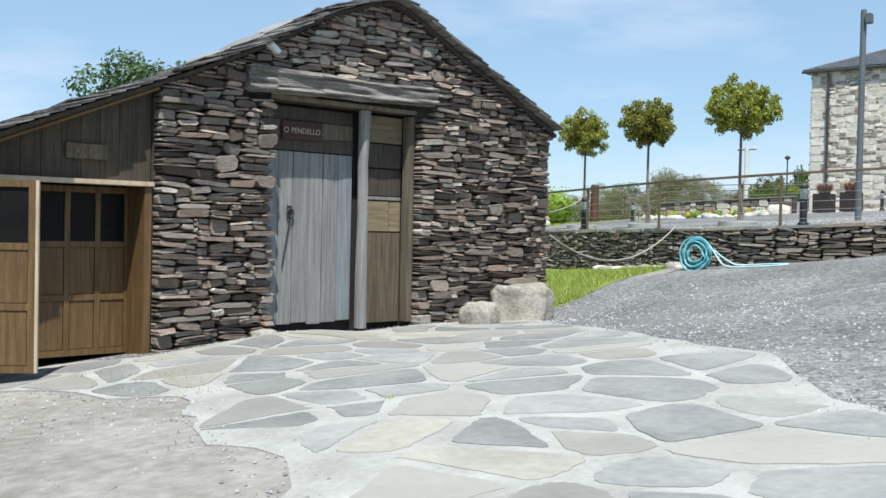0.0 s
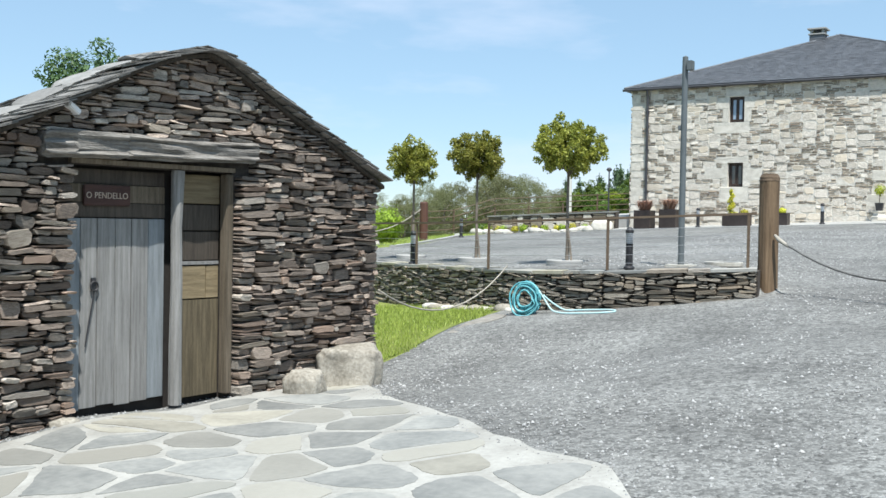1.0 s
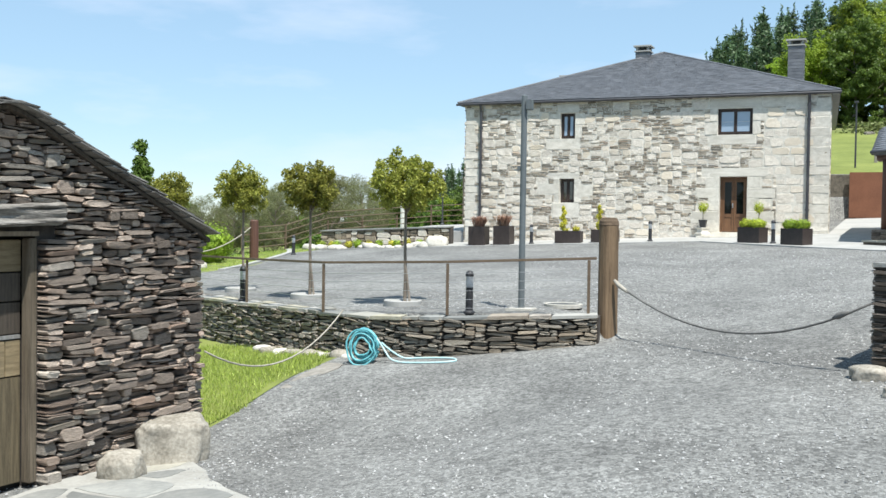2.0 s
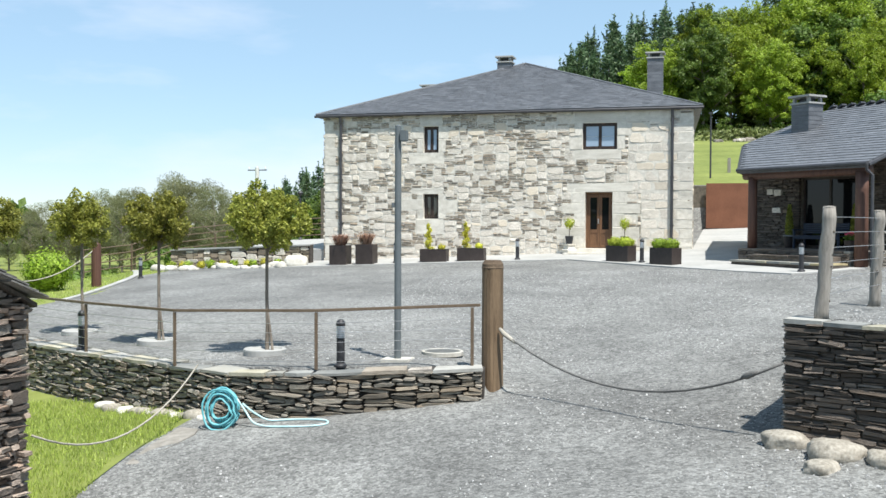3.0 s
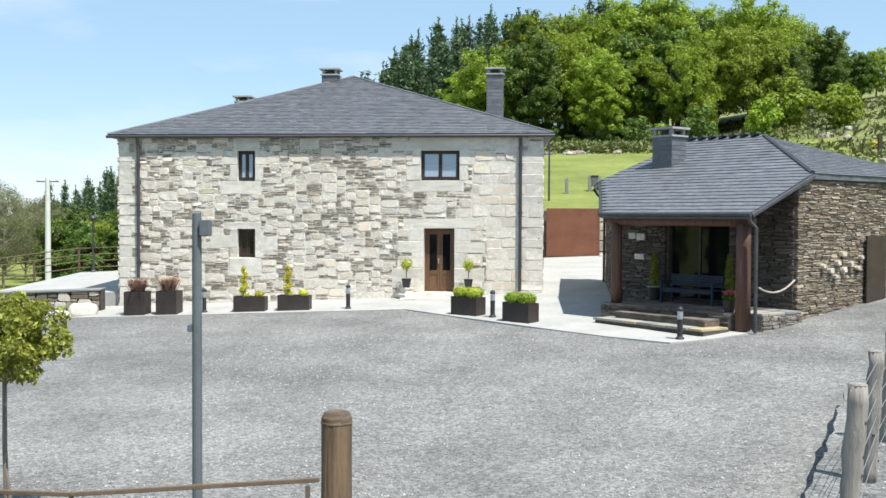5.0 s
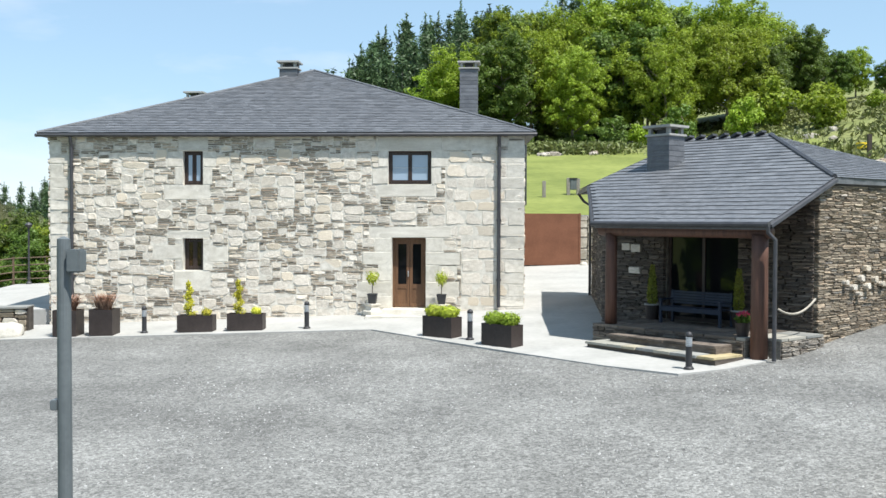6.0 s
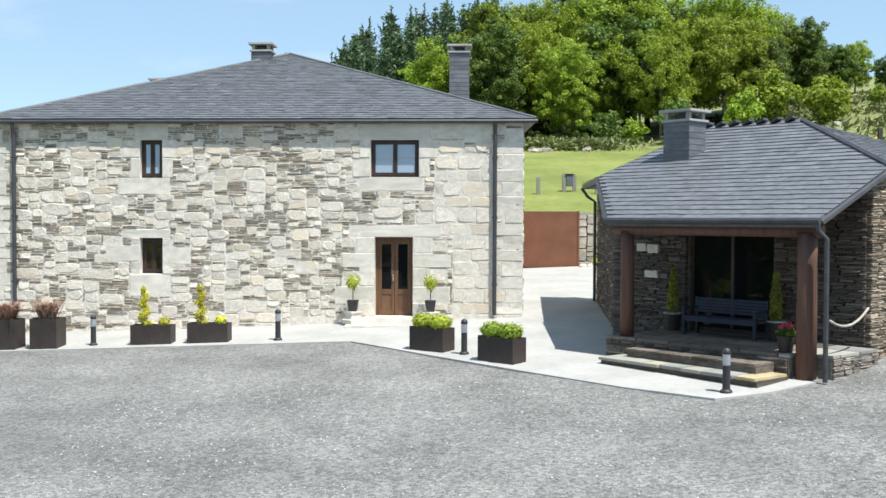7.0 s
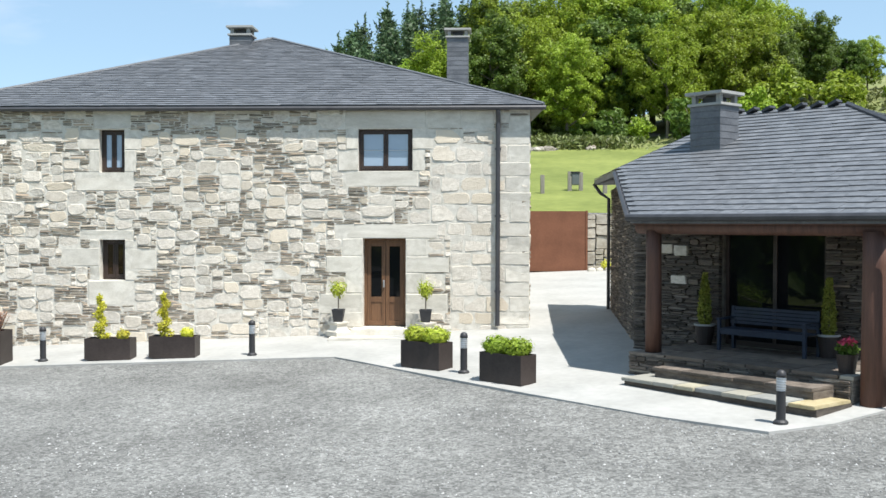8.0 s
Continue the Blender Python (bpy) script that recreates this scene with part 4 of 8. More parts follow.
for layer in (0, 1):
    x = -2.9 + 0.3 * layer
    k = 0
    while x < -0.28:
        half = r.uniform(0.24, 0.38)
        tilt = math.degrees(math.atan2(roof_z(x + 0.2) - roof_z(x - 0.2), 0.4))
        bm = boulder(half, 0.38, (0.075, 0.05)[layer], 300 + 20 * layer + k, 0.1, 0.6, 2)
        bmesh.ops.transform(bm, matrix=pose(x, 0.95 + r.uniform(-0.05, 0.05), roof_z(x) + (-0.25, -0.15 + 0.07 * smooth(-1.2, -0.5, x))[layer], 0, -tilt, 0), verts=bm.verts)
        part("roof_slab", bm, SUNLICHEN, hut_roof, "added pale lichened slab, its tone standing for roof sunlight")
        x += half * 1.75
        k += 1
for i in range(7):
    yy = 0.08 + i * 0.6
    bm = boulder(0.17, 0.33, 0.035, 40 + i, 0.12, 0.6, 2)
    bmesh.ops.transform(bm, matrix=pose(-0.18, yy, 4.49 - 0.12 * yy, 0, -3, 0), verts=bm.verts)
    part("ridge_stone", bm, OLDSLATE, hut_roof)

# ---- courtyard wall with its drop to the hut ----
YARDSTONE = mat("light_grey_schist", (0.135, 0.12, 0.098), (0.44, 0.395, 0.325), scale=5.0, rough=0.85, bump=0.9, bscale=26, fine=0.5, vary=0.42, third=(0.34, 0.28, 0.21), stretch=(1, 1, 4))
YARDSTONES = stone_store(YARDSTONE, 0.3, 30, 3800)
COPING = mat("yellowish_coping_stone", (0.30, 0.275, 0.20), (0.46, 0.43, 0.335), scale=3, rough=0.9, bump=0.4, vary=0.12)
yard_wall = thing("yard_retaining_wall", pose(0, 0, 0), "low dry-stone schist wall holding up the gravel yard", "stone wall", kind="structure")
for i, ((xa, ya), (xb, yb)) in enumerate(zip(WALL_LINE[2:], WALL_LINE[3:])):
    L = math.hypot(xb - xa, yb - ya)
    fm = frame_at(xa, ya, 0, xb - xa, yb - ya)
    bm = slab([tuple((fm @ Vector(p)).xy) for p in ((0, 0.08, 0), (L, 0.08, 0), (L, 0.64, 0), (0, 0.64, 0))], lambda x, y: -3.2, lambda x, y: court(x, y) - 0.05)
    part("wall_core", bm, DARKFILL, yard_wall)

    def free(a, z, fm=fm):
        p = fm @ Vector((a, 0, 0))
        return low(p.x, p.y - 0.1) - 0.12 < z < court(p.x, p.y) - 0.03

    st = pack(L, -2.9, -0.9, free, lambda r, x, z: (r.uniform(0.18, 0.65), r.choice((0.03, 0.03, 0.06, 0.06, 0.06, 0.09)), 0 if r.random() < 0.8 else 1), cell=0.03, seed=50 + i)
    lay(yard_wall, st, fm, {0: YARDSTONES, 1: SCHISTS3}, {0: "schist_stone", 1: "schist_stone"}, lambda x, z, w, h, k, i=i: i > 3 and w * h > 0.016, joint=0.008, depth=0.24, proud=0.06, seed=60 + i, turn=9.0, stuff_name="schist_rubble", stuff_label="grey schist stones")
    rc = random.Random(90 + i)
    a = 0.0
    while a < L - 0.02:
        b = min(a + rc.uniform(0.3, 0.95), L)
        if L - b < 0.2:
            b = L
        inner = rc.uniform(0.2, 0.42)
        o = [tuple((fm @ Vector(p)).xy) for p in ((a + 0.008, -0.05 + rc.uniform(-0.03, 0.05), 0), ((a + b) / 2, -0.05 + rc.uniform(-0.04, 0.04), 0), (b - 0.008, -0.05 + rc.uniform(-0.03, 0.05), 0), (b - rc.uniform(0.0, 0.08), inner, 0), (a + rc.uniform(0.0, 0.08), inner + rc.uniform(-0.08, 0.08), 0))]
        part("coping_slab", slab(o, lambda x, y: court(x, y) - 0.04, lambda x, y, q=rc.uniform(0.0, 0.022): court(x, y) + q), rc.choice((FLAG, FLAG, SCHIST2, MORTAR, COPING)), yard_wall)
        a = b

# ---- side terrace wall by the entrance ----
side_wall = thing("terrace_wall", pose(0, 0, 0), "dry-stone wall end beside the yard entrance", "stone wall", kind="structure")
FRONT_END = (22.3, -29.92)
for j, (pa, pb) in enumerate(((SIDE_B, SIDE_A), (SIDE_A, FRONT_END))):
    L = math.hypot(pb[0] - pa[0], pb[1] - pa[1])
    fm = frame_at(pa[0], pa[1], 0, pb[0] - pa[0], pb[1] - pa[1])
    top = lambda x, y: max(court(x, y), -0.16) + 0.07
    bm = slab([tuple((fm @ Vector(p)).xy) for p in ((0, 0.035, 0), (L - (0.1 if j == 0 else 0), 0.035, 0), (L - (0.1 if j == 0 else 0), 0.5, 0), (0.0 if j == 0 else 0.1, 0.5, 0))], -3.0, lambda x, y: top(x, y) - 0.06)
    part("wall_core", bm, WALLFILL, side_wall)

    def free(a, z, fm=fm, j=j):
        p = fm @ Vector((a, 0, 0))
        foot = ground_z(p.x - 0.15, p.y) if j == 0 else low(p.x, p.y - 0.2)
        return foot - 0.15 < z < top(p.x, p.y) - 0.04

    st = pack(L, -2.4, 0.3, free, lambda r, x, z: (r.uniform(0.15, 0.65), r.choice((0.03, 0.03, 0.03, 0.06, 0.06)), 0 if r.random() < 0.7 else 1), cell=0.03, seed=70 + j)
    # Front face in darkened schist: its shade is put into the stones.
    lay(side_wall, st, fm, {0: SHADESCHISTS if j else SCHISTS2, 1: SHADESCHISTS if j else YARDSTONES}, {0: "schist_stone", 1: "schist_stone"}, lambda x, z, w, h, k, j=j, L=L: (x > L - 2 if j == 0 else x < 3) and w * h > 0.015, joint=0.006, depth=0.24, proud=0.05, seed=72 + j, turn=6.0, stuff_name="schist_rubble", stuff_label="grey and tan schist stones")
    if j == 0:
        rc = random.Random(33)
        edge_in = [(L * k / 24, -0.05 + rc.uniform(-0.05, 0.05)) for k in range(24)]
        o = [tuple((fm @ Vector((a, b, 0))).xy) for a, b in edge_in + [(L - 0.45, -0.02), (L - 0.45, 0.6), (0, 0.6)]]
        part("gravel_edge", slab(o, lambda x, y: top(x, y) - 0.09, lambda x, y: top(x, y) - 0.005), GRAVEL, side_wall, "grey gravel running over the wall head")
    n = int(L / 0.5)
    rc = random.Random(34 + j)
    for k in range(n - 1 if j == 0 else 0, n):
        a, b = k * L / n + 0.006, (k + 1) * L / n - 0.006
        back = rc.uniform(0.16, 0.34)
        o = [tuple((fm @ Vector(p)).xy) for p in ((a, -0.05 + rc.uniform(-0.03, 0.03), 0), ((a + b) / 2, -0.05 + rc.uniform(-0.03, 0.03), 0), (b, -0.05 + rc.uniform(-0.03, 0.03), 0), (b - rc.uniform(0, 0.08), back, 0), (a + rc.uniform(0, 0.08), back + rc.uniform(-0.08, 0.08), 0))]
        part("coping_slab", slab(o, lambda x, y: top(x, y) - 0.05, lambda x, y, q=rc.uniform(-0.012, 0.014): top(x, y) + q), (COPING, MORTAR, FLAG)[(k + j) % 3], side_wall)

# ---- the porch building: x along its front eave, y into it ----
PORCH = pose(16.2, -5.9, 0.0, 0, 0, -45.8)
porch = thing("slate_roof_outbuilding", PORCH, "small schist outbuilding with a slate roof and an open porch", "outbuilding")
FRONT_V = 2.25
part("wall", pierced_wall(-1.5, 4.72, -0.6, 3.46, FRONT_V, FRONT_V + 0.45, [(0.6, 2.7, 0.33, 2.55)]), WALLFILL, porch, "stone front wall under the porch")
part("wall", box(4.3, 4.72, FRONT_V + 0.45, 9.5, -0.6, 3.62), WALLFILL, porch)
WEST = ((-1.46, 2.38), (-5.75, 6.71))
part("wall", slab([WEST[0], (-1.1, 2.72), (-5.45, 7.0), WEST[1]], -0.6, 3.6), WALLFILL, porch)
part("wall", box(-0.95, 4.3, 6.5, 6.9, -0.6, 3.6), WALLFILL, porch)


def tan_stone(r, x, z):
    if r.random() < 0.02:
        return r.uniform(0.2, 0.42), 0.12, 0
    return r.uniform(0.16, 0.6), r.choice((0.03, 0.03, 0.03, 0.03, 0.06)), 0 if r.random() < 0.7 else 1


st = pack(6.22, -0.3, 3.42, lambda x, z: not (2.08 < x < 4.22 and 0.3 < z < 2.57), tan_stone, cell=0.03, seed=81)
# Darker stones than the side wall: porch shade is in their colour.
lay(porch, st, frame_at(-1.5, FRONT_V - 0.1, 0, 1, 0), {0: SHADESCHISTS, 1: SHADESCHISTS}, {0: "stone", 1: "stone"}, lambda x, z, w, h, k: w * h > 0.03, depth=0.2, proud=0.022, seed=82, stuff_label="brown schist rubble darkened for porch shade")
st = pack(7.2, -0.3, 3.65, lambda x, z: z < 2.62 + 0.38 * min(x + 2.15, 2.7), tan_stone, cell=0.03, seed=83)
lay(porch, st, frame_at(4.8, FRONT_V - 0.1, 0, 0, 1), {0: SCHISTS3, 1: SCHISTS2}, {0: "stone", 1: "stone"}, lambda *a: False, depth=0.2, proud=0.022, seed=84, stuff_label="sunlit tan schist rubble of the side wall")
st = pack(6.1, -0.3, 3.55, lambda x, z: True, tan_stone, cell=0.03, seed=85)
# West wall mostly in darkened stones, shade put into the colour.
lay(porch, st, frame_at(WEST[1][0] - 0.06, WEST[1][1] - 0.06, 0, WEST[0][0] - WEST[1][0], WEST[0][1] - WEST[1][1]), {0: SHADESCHISTS, 1: SCHISTS3}, {0: "stone", 1: "stone"}, lambda *a: False, depth=0.2, proud=0.022, seed=86, stuff_label="schist rubble of the side wall")

SL, EZ = 0.38, 2.78
rz = lambda v: EZ + SL * v
RP = [(0.14, -0.02), (4.92, -0.02), (4.86, 2.7), (0.95, 6.32), (-1.88, 6.32), (-2.42, 2.7)]
R3 = [Vector((u, v, rz(v))) for u, v in RP]
BACK_R, BACK_L = Vector((4.95, 9.9, rz(2.7))), Vector((-6.32, 6.56, rz(2.7)))
bm = bmesh.new()
top = [bm.verts.new(p) for p in R3]
br, bl = bm.verts.new(BACK_R), bm.verts.new(BACK_L)
bm.faces.new(top)
bm.faces.new((top[2], br, top[3]))
bm.faces.new((top[3], br, bl, top[4]))
bm.faces.new((top[5], top[4], bl))
ext = bmesh.ops.extrude_face_region(bm, geom=bm.faces[:])
bmesh.ops.translate(bm, verts=[g for g in ext["geom"] if isinstance(g, bmesh.types.BMVert)], vec=(0, 0, -0.13))
porch_roof = part("roof", bm, ROOFSLATE, porch, "dark slate roof with a low hip")
slate_plane(porch_roof, (R3[0], R3[1], R3[2], R3[5]), 0.27, 0.42, "slating", 300, seed=12)
slate_plane(porch_roof, (R3[5], R3[2], R3[3], R3[4]), 0.27, 0.42, "slating", seed=13)
slate_plane(porch_roof, (R3[2], BACK_R, R3[3], R3[3]), 0.17, 0.28, "slating", seed=14)
slate_plane(porch_roof, (BACK_L, R3[5], R3[4], R3[4]), 0.17, 0.28, "slating", seed=15)
part("hip_capping", tube([R3[2] + Vector((0, 0, 0.03)), R3[3] + Vector((0, 0, 0.03))], 0.065, 6), DARKMETAL, porch_roof)
for i in range(7):
    u = -1.85 + i * 0.4
    bm = box(u, u + 0.23, 6.2, 6.44, rz(6.32) + 0.0, rz(6.32) + 0.06)
    bmesh.ops.transform(bm, matrix=Matrix.Translation((u, 6.32, rz(6.32))) @ Euler((0, radians(-26), 0)).to_matrix().to_4x4() @ Matrix.Translation((-u, -6.32, -rz(6.32))), verts=bm.verts)
    part("ridge_slate", bm, DARKMETAL, porch_roof, "raised ridge slate")
chimney(porch, -0.83, 4.0, 3.9, 5.42, 0.72, 0.66, "slate-clad chimney with a pale stone cap")
part("gutter", tube([(0.1, -0.08, EZ - 0.03), (2.4, -0.08, EZ - 0.035), (4.97, -0.08, EZ - 0.03)], 0.065, 8), DARKMETAL, porch)
part("verge_board", tube([(4.95, -0.03, EZ - 0.07), (4.9, 2.7, rz(2.7) - 0.07)], 0.06, 6), DARKMETAL, porch)
part("verge_board", tube([(0.1, -0.03, EZ - 0.07), (-2.46, 2.7, rz(2.7) - 0.07)], 0.06, 6), DARKMETAL, porch)

# ---- hut: doorway, signs and lean-to ----
bm = bmesh.new()
rings, around = [], 34
crack = random.Random(4)
depths = [crack.uniform(0.0, 1.0) ** 2.0 * 0.8 for _ in range(around)]
for i in range(45):
    k = i / 44
    x = -2.74 + 3.4 * k
    zc = 3.135 + 0.075 * k + 0.012 * math.sin(k * 7)
    hz = (0.148 + 0.016 * math.sin(k * 5 + 1)) * min(1.0, 0.8 + 9 * k, 0.9 + 5 * (1 - k))
    hy = 0.14
    ring = []
    for q in range(around):
        a = 2 * math.pi * q / around
        slot = (q + round(3 * noise.noise(Vector((x * 0.8, 7, 0))))) % around
        cut = 1 - depths[slot] * (0.5 + 0.8 * noise.noise(Vector((x * 1.7, slot * 3.1, 2)))) + 0.17 * noise.noise(Vector((x * 3.2, a * 2, 5)))
        cy, sz = math.cos(a), math.sin(a)
        ring.append(bm.verts.new((x, -0.02 + hy * cut * math.copysign(abs(cy) ** 0.45, cy), zc + hz * (0.4 + 0.6 * cut) * math.copysign(abs(sz) ** 0.5, sz))))
    rings.append(ring)
for a, b in zip(rings, rings[1:]):
    for q in range(around):
        bm.faces.new((a[q], a[(q + 1) % around], b[(q + 1) % around], b[q]))
bm.faces.new(rings[0][::-1])
bm.faces.new(rings[-1])
LINTEL = mat("cracked_grey_beam", (0.085, 0.078, 0.068), (0.33, 0.31, 0.28), scale=2.6, rough=0.95, bump=1.0, bscale=9, stretch=(0.7, 6, 9))
part("lintel", bm, LINTEL, hut, "heavy cracked grey wooden lintel")
part("soffit_board", box(-2.27, 0.37, 0.03, 0.36, 2.945, 3.0), BROWNWOOD, hut)
# Dark panel added behind the planks as the inner darkness of the hut.
part("backing", box(-2.3, 0.4, 0.34, 0.4, -0.3, 2.95), INTERIOR, hut)
plank_door = part("door", box(-2.25, -0.67, 0.2, 0.235, 0.06, 2.3), GREYWOOD, hut, "weathered plank door with flaking blue paint")
plank_door.matrix_local = Matrix.Translation((0, 0.075, 0))
edges = (-2.26, -1.99, -1.74, -1.47, -1.22, -0.95, -0.68)
for i, (a, b) in enumerate(zip(edges, edges[1:])):
    bm = box(a + 0.004, b - 0.004, 0.165 + 0.004 * (i % 2), 0.2, 0.03 + 0.015 * (i % 3), 2.31, 0.006)
    part("plank", bm, BLUEWOOD if i in (0, 5) else GREYWOOD, plank_door)
part("latch_plate", box(-1.84, -1.76, 0.145, 0.168, 1.45, 1.6, 0.008), BLACKPLASTIC, plank_door)
part("latch_ring", tube([(-1.80 + 0.055 * math.cos(a), 0.135, 1.5 + 0.055 * math.sin(a)) for a in (2 * math.pi * k / 14 for k in range(15))], 0.012, 6), BLACKPLASTIC, plank_door)
part("chain", tube([(-1.8, 0.14, 1.44), (-1.82, 0.145, 1.3), (-1.87, 0.15, 1.05), (-1.92, 0.15, 0.78)], 0.009, 6), BLACKPLASTIC, plank_door)
# Top board: dark planks that also carry the shadow under the lintel.
for i, (a, b) in enumerate(((2.32, 2.5), (2.5, 2.72), (2.72, 2.9))):
    part("transom_board", box(-2.25, -0.67, 0.255 + 0.006 * i, 0.295, a + 0.003, b - 0.003, 0.005), (DARKWOOD, BROWNWOOD, DARKWOOD)[i], hut)
bm = bmesh.new()
tube([(-0.575, 0.13, -0.05), (-0.585, 0.12, 0.7), (-0.575, 0.12, 1.5), (-0.58, 0.13, 2.2), (-0.56, 0.13, 2.93)], [0.092, 0.088, 0.08, 0.076, 0.092], 10, bm)
part("door_post", bm, GREYWOOD, hut, "rough grey post beside the door")
part("door_post", box(0.25, 0.37, 0.06, 0.2, 0.0, 2.92, 0.012), BROWNWOOD, hut, "squared brown jamb")
MOSSWOOD = mat("mossy_brown_planks", (0.07, 0.056, 0.034), (0.165, 0.132, 0.08), scale=2.0, rough=0.85, bump=0.5, bscale=16, stretch=(12, 12, 0.8), vary=0.2, third=(0.12, 0.115, 0.05))
GOLDWOOD = mat("sun_bleached_planks", (0.15, 0.115, 0.065), (0.28, 0.22, 0.13), scale=2.0, rough=0.85, bump=0.5, bscale=16, stretch=(0.8, 12, 12), vary=0.2)
for i, (x0, x1, z0, z1, mt) in enumerate(((-0.5, 0.26, 2.52, 2.9, GOLDWOOD), (-0.5, 0.26, 2.17, 2.51, DARKWOOD), (-0.5, 0.26, 1.78, 2.16, DARKWOOD), (-0.5, 0.26, 1.72, 1.775, GREYWOOD), (-0.5, 0.02, 1.28, 1.71, GOLDWOOD), (0.03, 0.26, 1.28, 1.71, GOLDWOOD), (-0.5, -0.2, 0.0, 1.27, MOSSWOOD), (-0.21, 0.26, 0.0, 1.27, MOSSWOOD))):
    part("side_board", box(x0 + 0.003, x1 - 0.003, 0.215 + 0.005 * (i % 3), 0.26, z0 + 0.003, z1 - 0.003, 0.006), mt, hut)


def lettering(name, text, m, size, material, parent, label):
    cu = bpy.data.curves.new(name, "FONT")
    cu.body, cu.size, cu.extrude, cu.align_x, cu.align_y = text, size, 0.004, "CENTER", "CENTER"
    tmp = bpy.data.objects.new(name, cu)
    scene.collection.objects.link(tmp)
    bpy.context.view_layer.update()
    me = bpy.data.meshes.new_from_object(tmp)
    bpy.data.objects.remove(tmp)
    me.materials.clear()
    me.materials.append(material)
    ob = new(name, me)
    ob.parent = parent
    ob.matrix_local = m
    return tagged(ob, label)


SIGNWOOD = mat("red_brown_sign_wood", (0.045, 0.022, 0.018), (0.085, 0.042, 0.033), scale=2, rough=0.7, bump=0.3, stretch=(1, 6, 8))
CARVED = mat("pale_carved_letters", (0.36, 0.29, 0.23), (0.5, 0.42, 0.34), scale=5, rough=0.8, bump=0.0)
sign = part("sign_board", box(-1.96, -1.26, 0.215, 0.25, 2.46, 2.71, 0.01), SIGNWOOD, hut, "small red-brown wooden name board with pale letters")
for word, x in (("O", -1.888), ("PENDELLO", -1.555)):
    lettering("lettering", word, Matrix.Translation((x, 0.213, 2.58)) @ Euler((radians(90), 0, 0)).to_matrix().to_4x4(), 0.105, CARVED, sign, "pale carved letters")
part("spotlight", box(-0.1, 0.1, -0.06, 0.06, -0.035, 0.035, 0.012), WHITEPLASTIC, hut, "small white wall spotlight").matrix_local = pose(-2.37, -0.11, 3.545, 0, 28, 10)
part("spotlight_bracket", rod((-2.37, 0.1, 3.56), (-2.37, -0.06, 3.56), 0.015), BLACKPLASTIC, hut)

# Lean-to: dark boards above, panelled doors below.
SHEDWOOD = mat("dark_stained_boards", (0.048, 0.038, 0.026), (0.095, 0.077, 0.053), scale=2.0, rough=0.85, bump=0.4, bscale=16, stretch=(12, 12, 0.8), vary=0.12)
LX0 = -7.3
x = LX0
i = 0
while x < HX0 - 0.02:
    b = min(x + 0.24, HX0 - 0.015)
    za, zb = roof_z(x) - 0.2, roof_z(b) - 0.2
    bm = bmesh.new()
    y0 = 0.12 + 0.002 * (i % 2)
    v = [bm.verts.new(p) for p in ((x + 0.003, y0, 1.80), (b - 0.003, y0, 1.80), (b - 0.003, y0, zb), (x + 0.003, y0, za), (x + 0.003, y0 + 0.05, 1.80), (b - 0.003, y0 + 0.05, 1.80), (b - 0.003, y0 + 0.05, zb), (x + 0.003, y0 + 0.05, za))]
    for f in ((0, 1, 2, 3), (5, 4, 7, 6), (4, 5, 1, 0), (3, 2, 6, 7), (4, 0, 3, 7), (1, 5, 6, 2)):
        bm.faces.new([v[q] for q in f])
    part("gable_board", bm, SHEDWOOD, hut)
    x += 0.24
    i += 1
part("verge_rafter", tube([(-7.2, -0.02, roof_z(-7.2) - 0.2), (HX0, -0.02, roof_z(HX0) - 0.215)], 0.026, 6), PANELWOOD, hut)
PALEWOOD = mat("pale_planed_wood", (0.42, 0.33, 0.22), (0.55, 0.45, 0.32), scale=2, rough=0.7, bump=0.2, stretch=(6, 6, 1))
part("head_rail", box(LX0, HX0 - 0.005, 0.03, 0.2, 1.755, 1.81, 0.006), PALEWOOD, hut, "pale wooden head rail")
part("leanto_post", box(-4.1, -4.0, 0.06, 0.52, -0.3, 1.752, 0.008), PANELWOOD, hut)
# Back wall near-black: the inner shade is put into its colour.
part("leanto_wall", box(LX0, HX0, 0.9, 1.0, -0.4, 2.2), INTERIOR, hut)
part("leanto_wall", box(LX0 - 0.1, LX0, 0.1, 1.0, -0.4, 2.1), DARKWOOD, hut)

# Near-black base colour carries the shade of the door recess.
BLACKPANE = mat("shaded_black_pane", (0.008, 0.008, 0.008), (0.014, 0.014, 0.013), scale=3, rough=0.35, bump=0.0, spec=0.12)


def panel_door(parent, m, width, height, name_label):
    """A door leaf with three panes above and two rows of panels below."""
    st, k = 0.07, 3
    cell_w = (width - st * (k + 1)) / k
    holes = []
    for i in range(k):
        a = st + i * (cell_w + st)
        holes += [(a, a + cell_w, 0.07, 0.63), (a, a + cell_w, 0.70, 1.24), (a, a + cell_w, 1.31, height - 0.07)]
    leaf = part("panel_door", pierced_wall(0, width, 0, height, -0.025, 0.025, holes), PANELWOOD, parent, name_label)
    leaf.matrix_local = m
    for a, b, c, d in holes:
        if d > height - 0.2:
            part("pane", box(a - 0.004, b + 0.004, -0.004, 0.004, c - 0.004, d + 0.004), BLACKPANE, leaf)
        else:
            part("panel", box(a - 0.003, b + 0.003, -0.014, 0.012, c - 0.003, d + 0.003, 0.012), PANELWOOD, leaf)
    return leaf


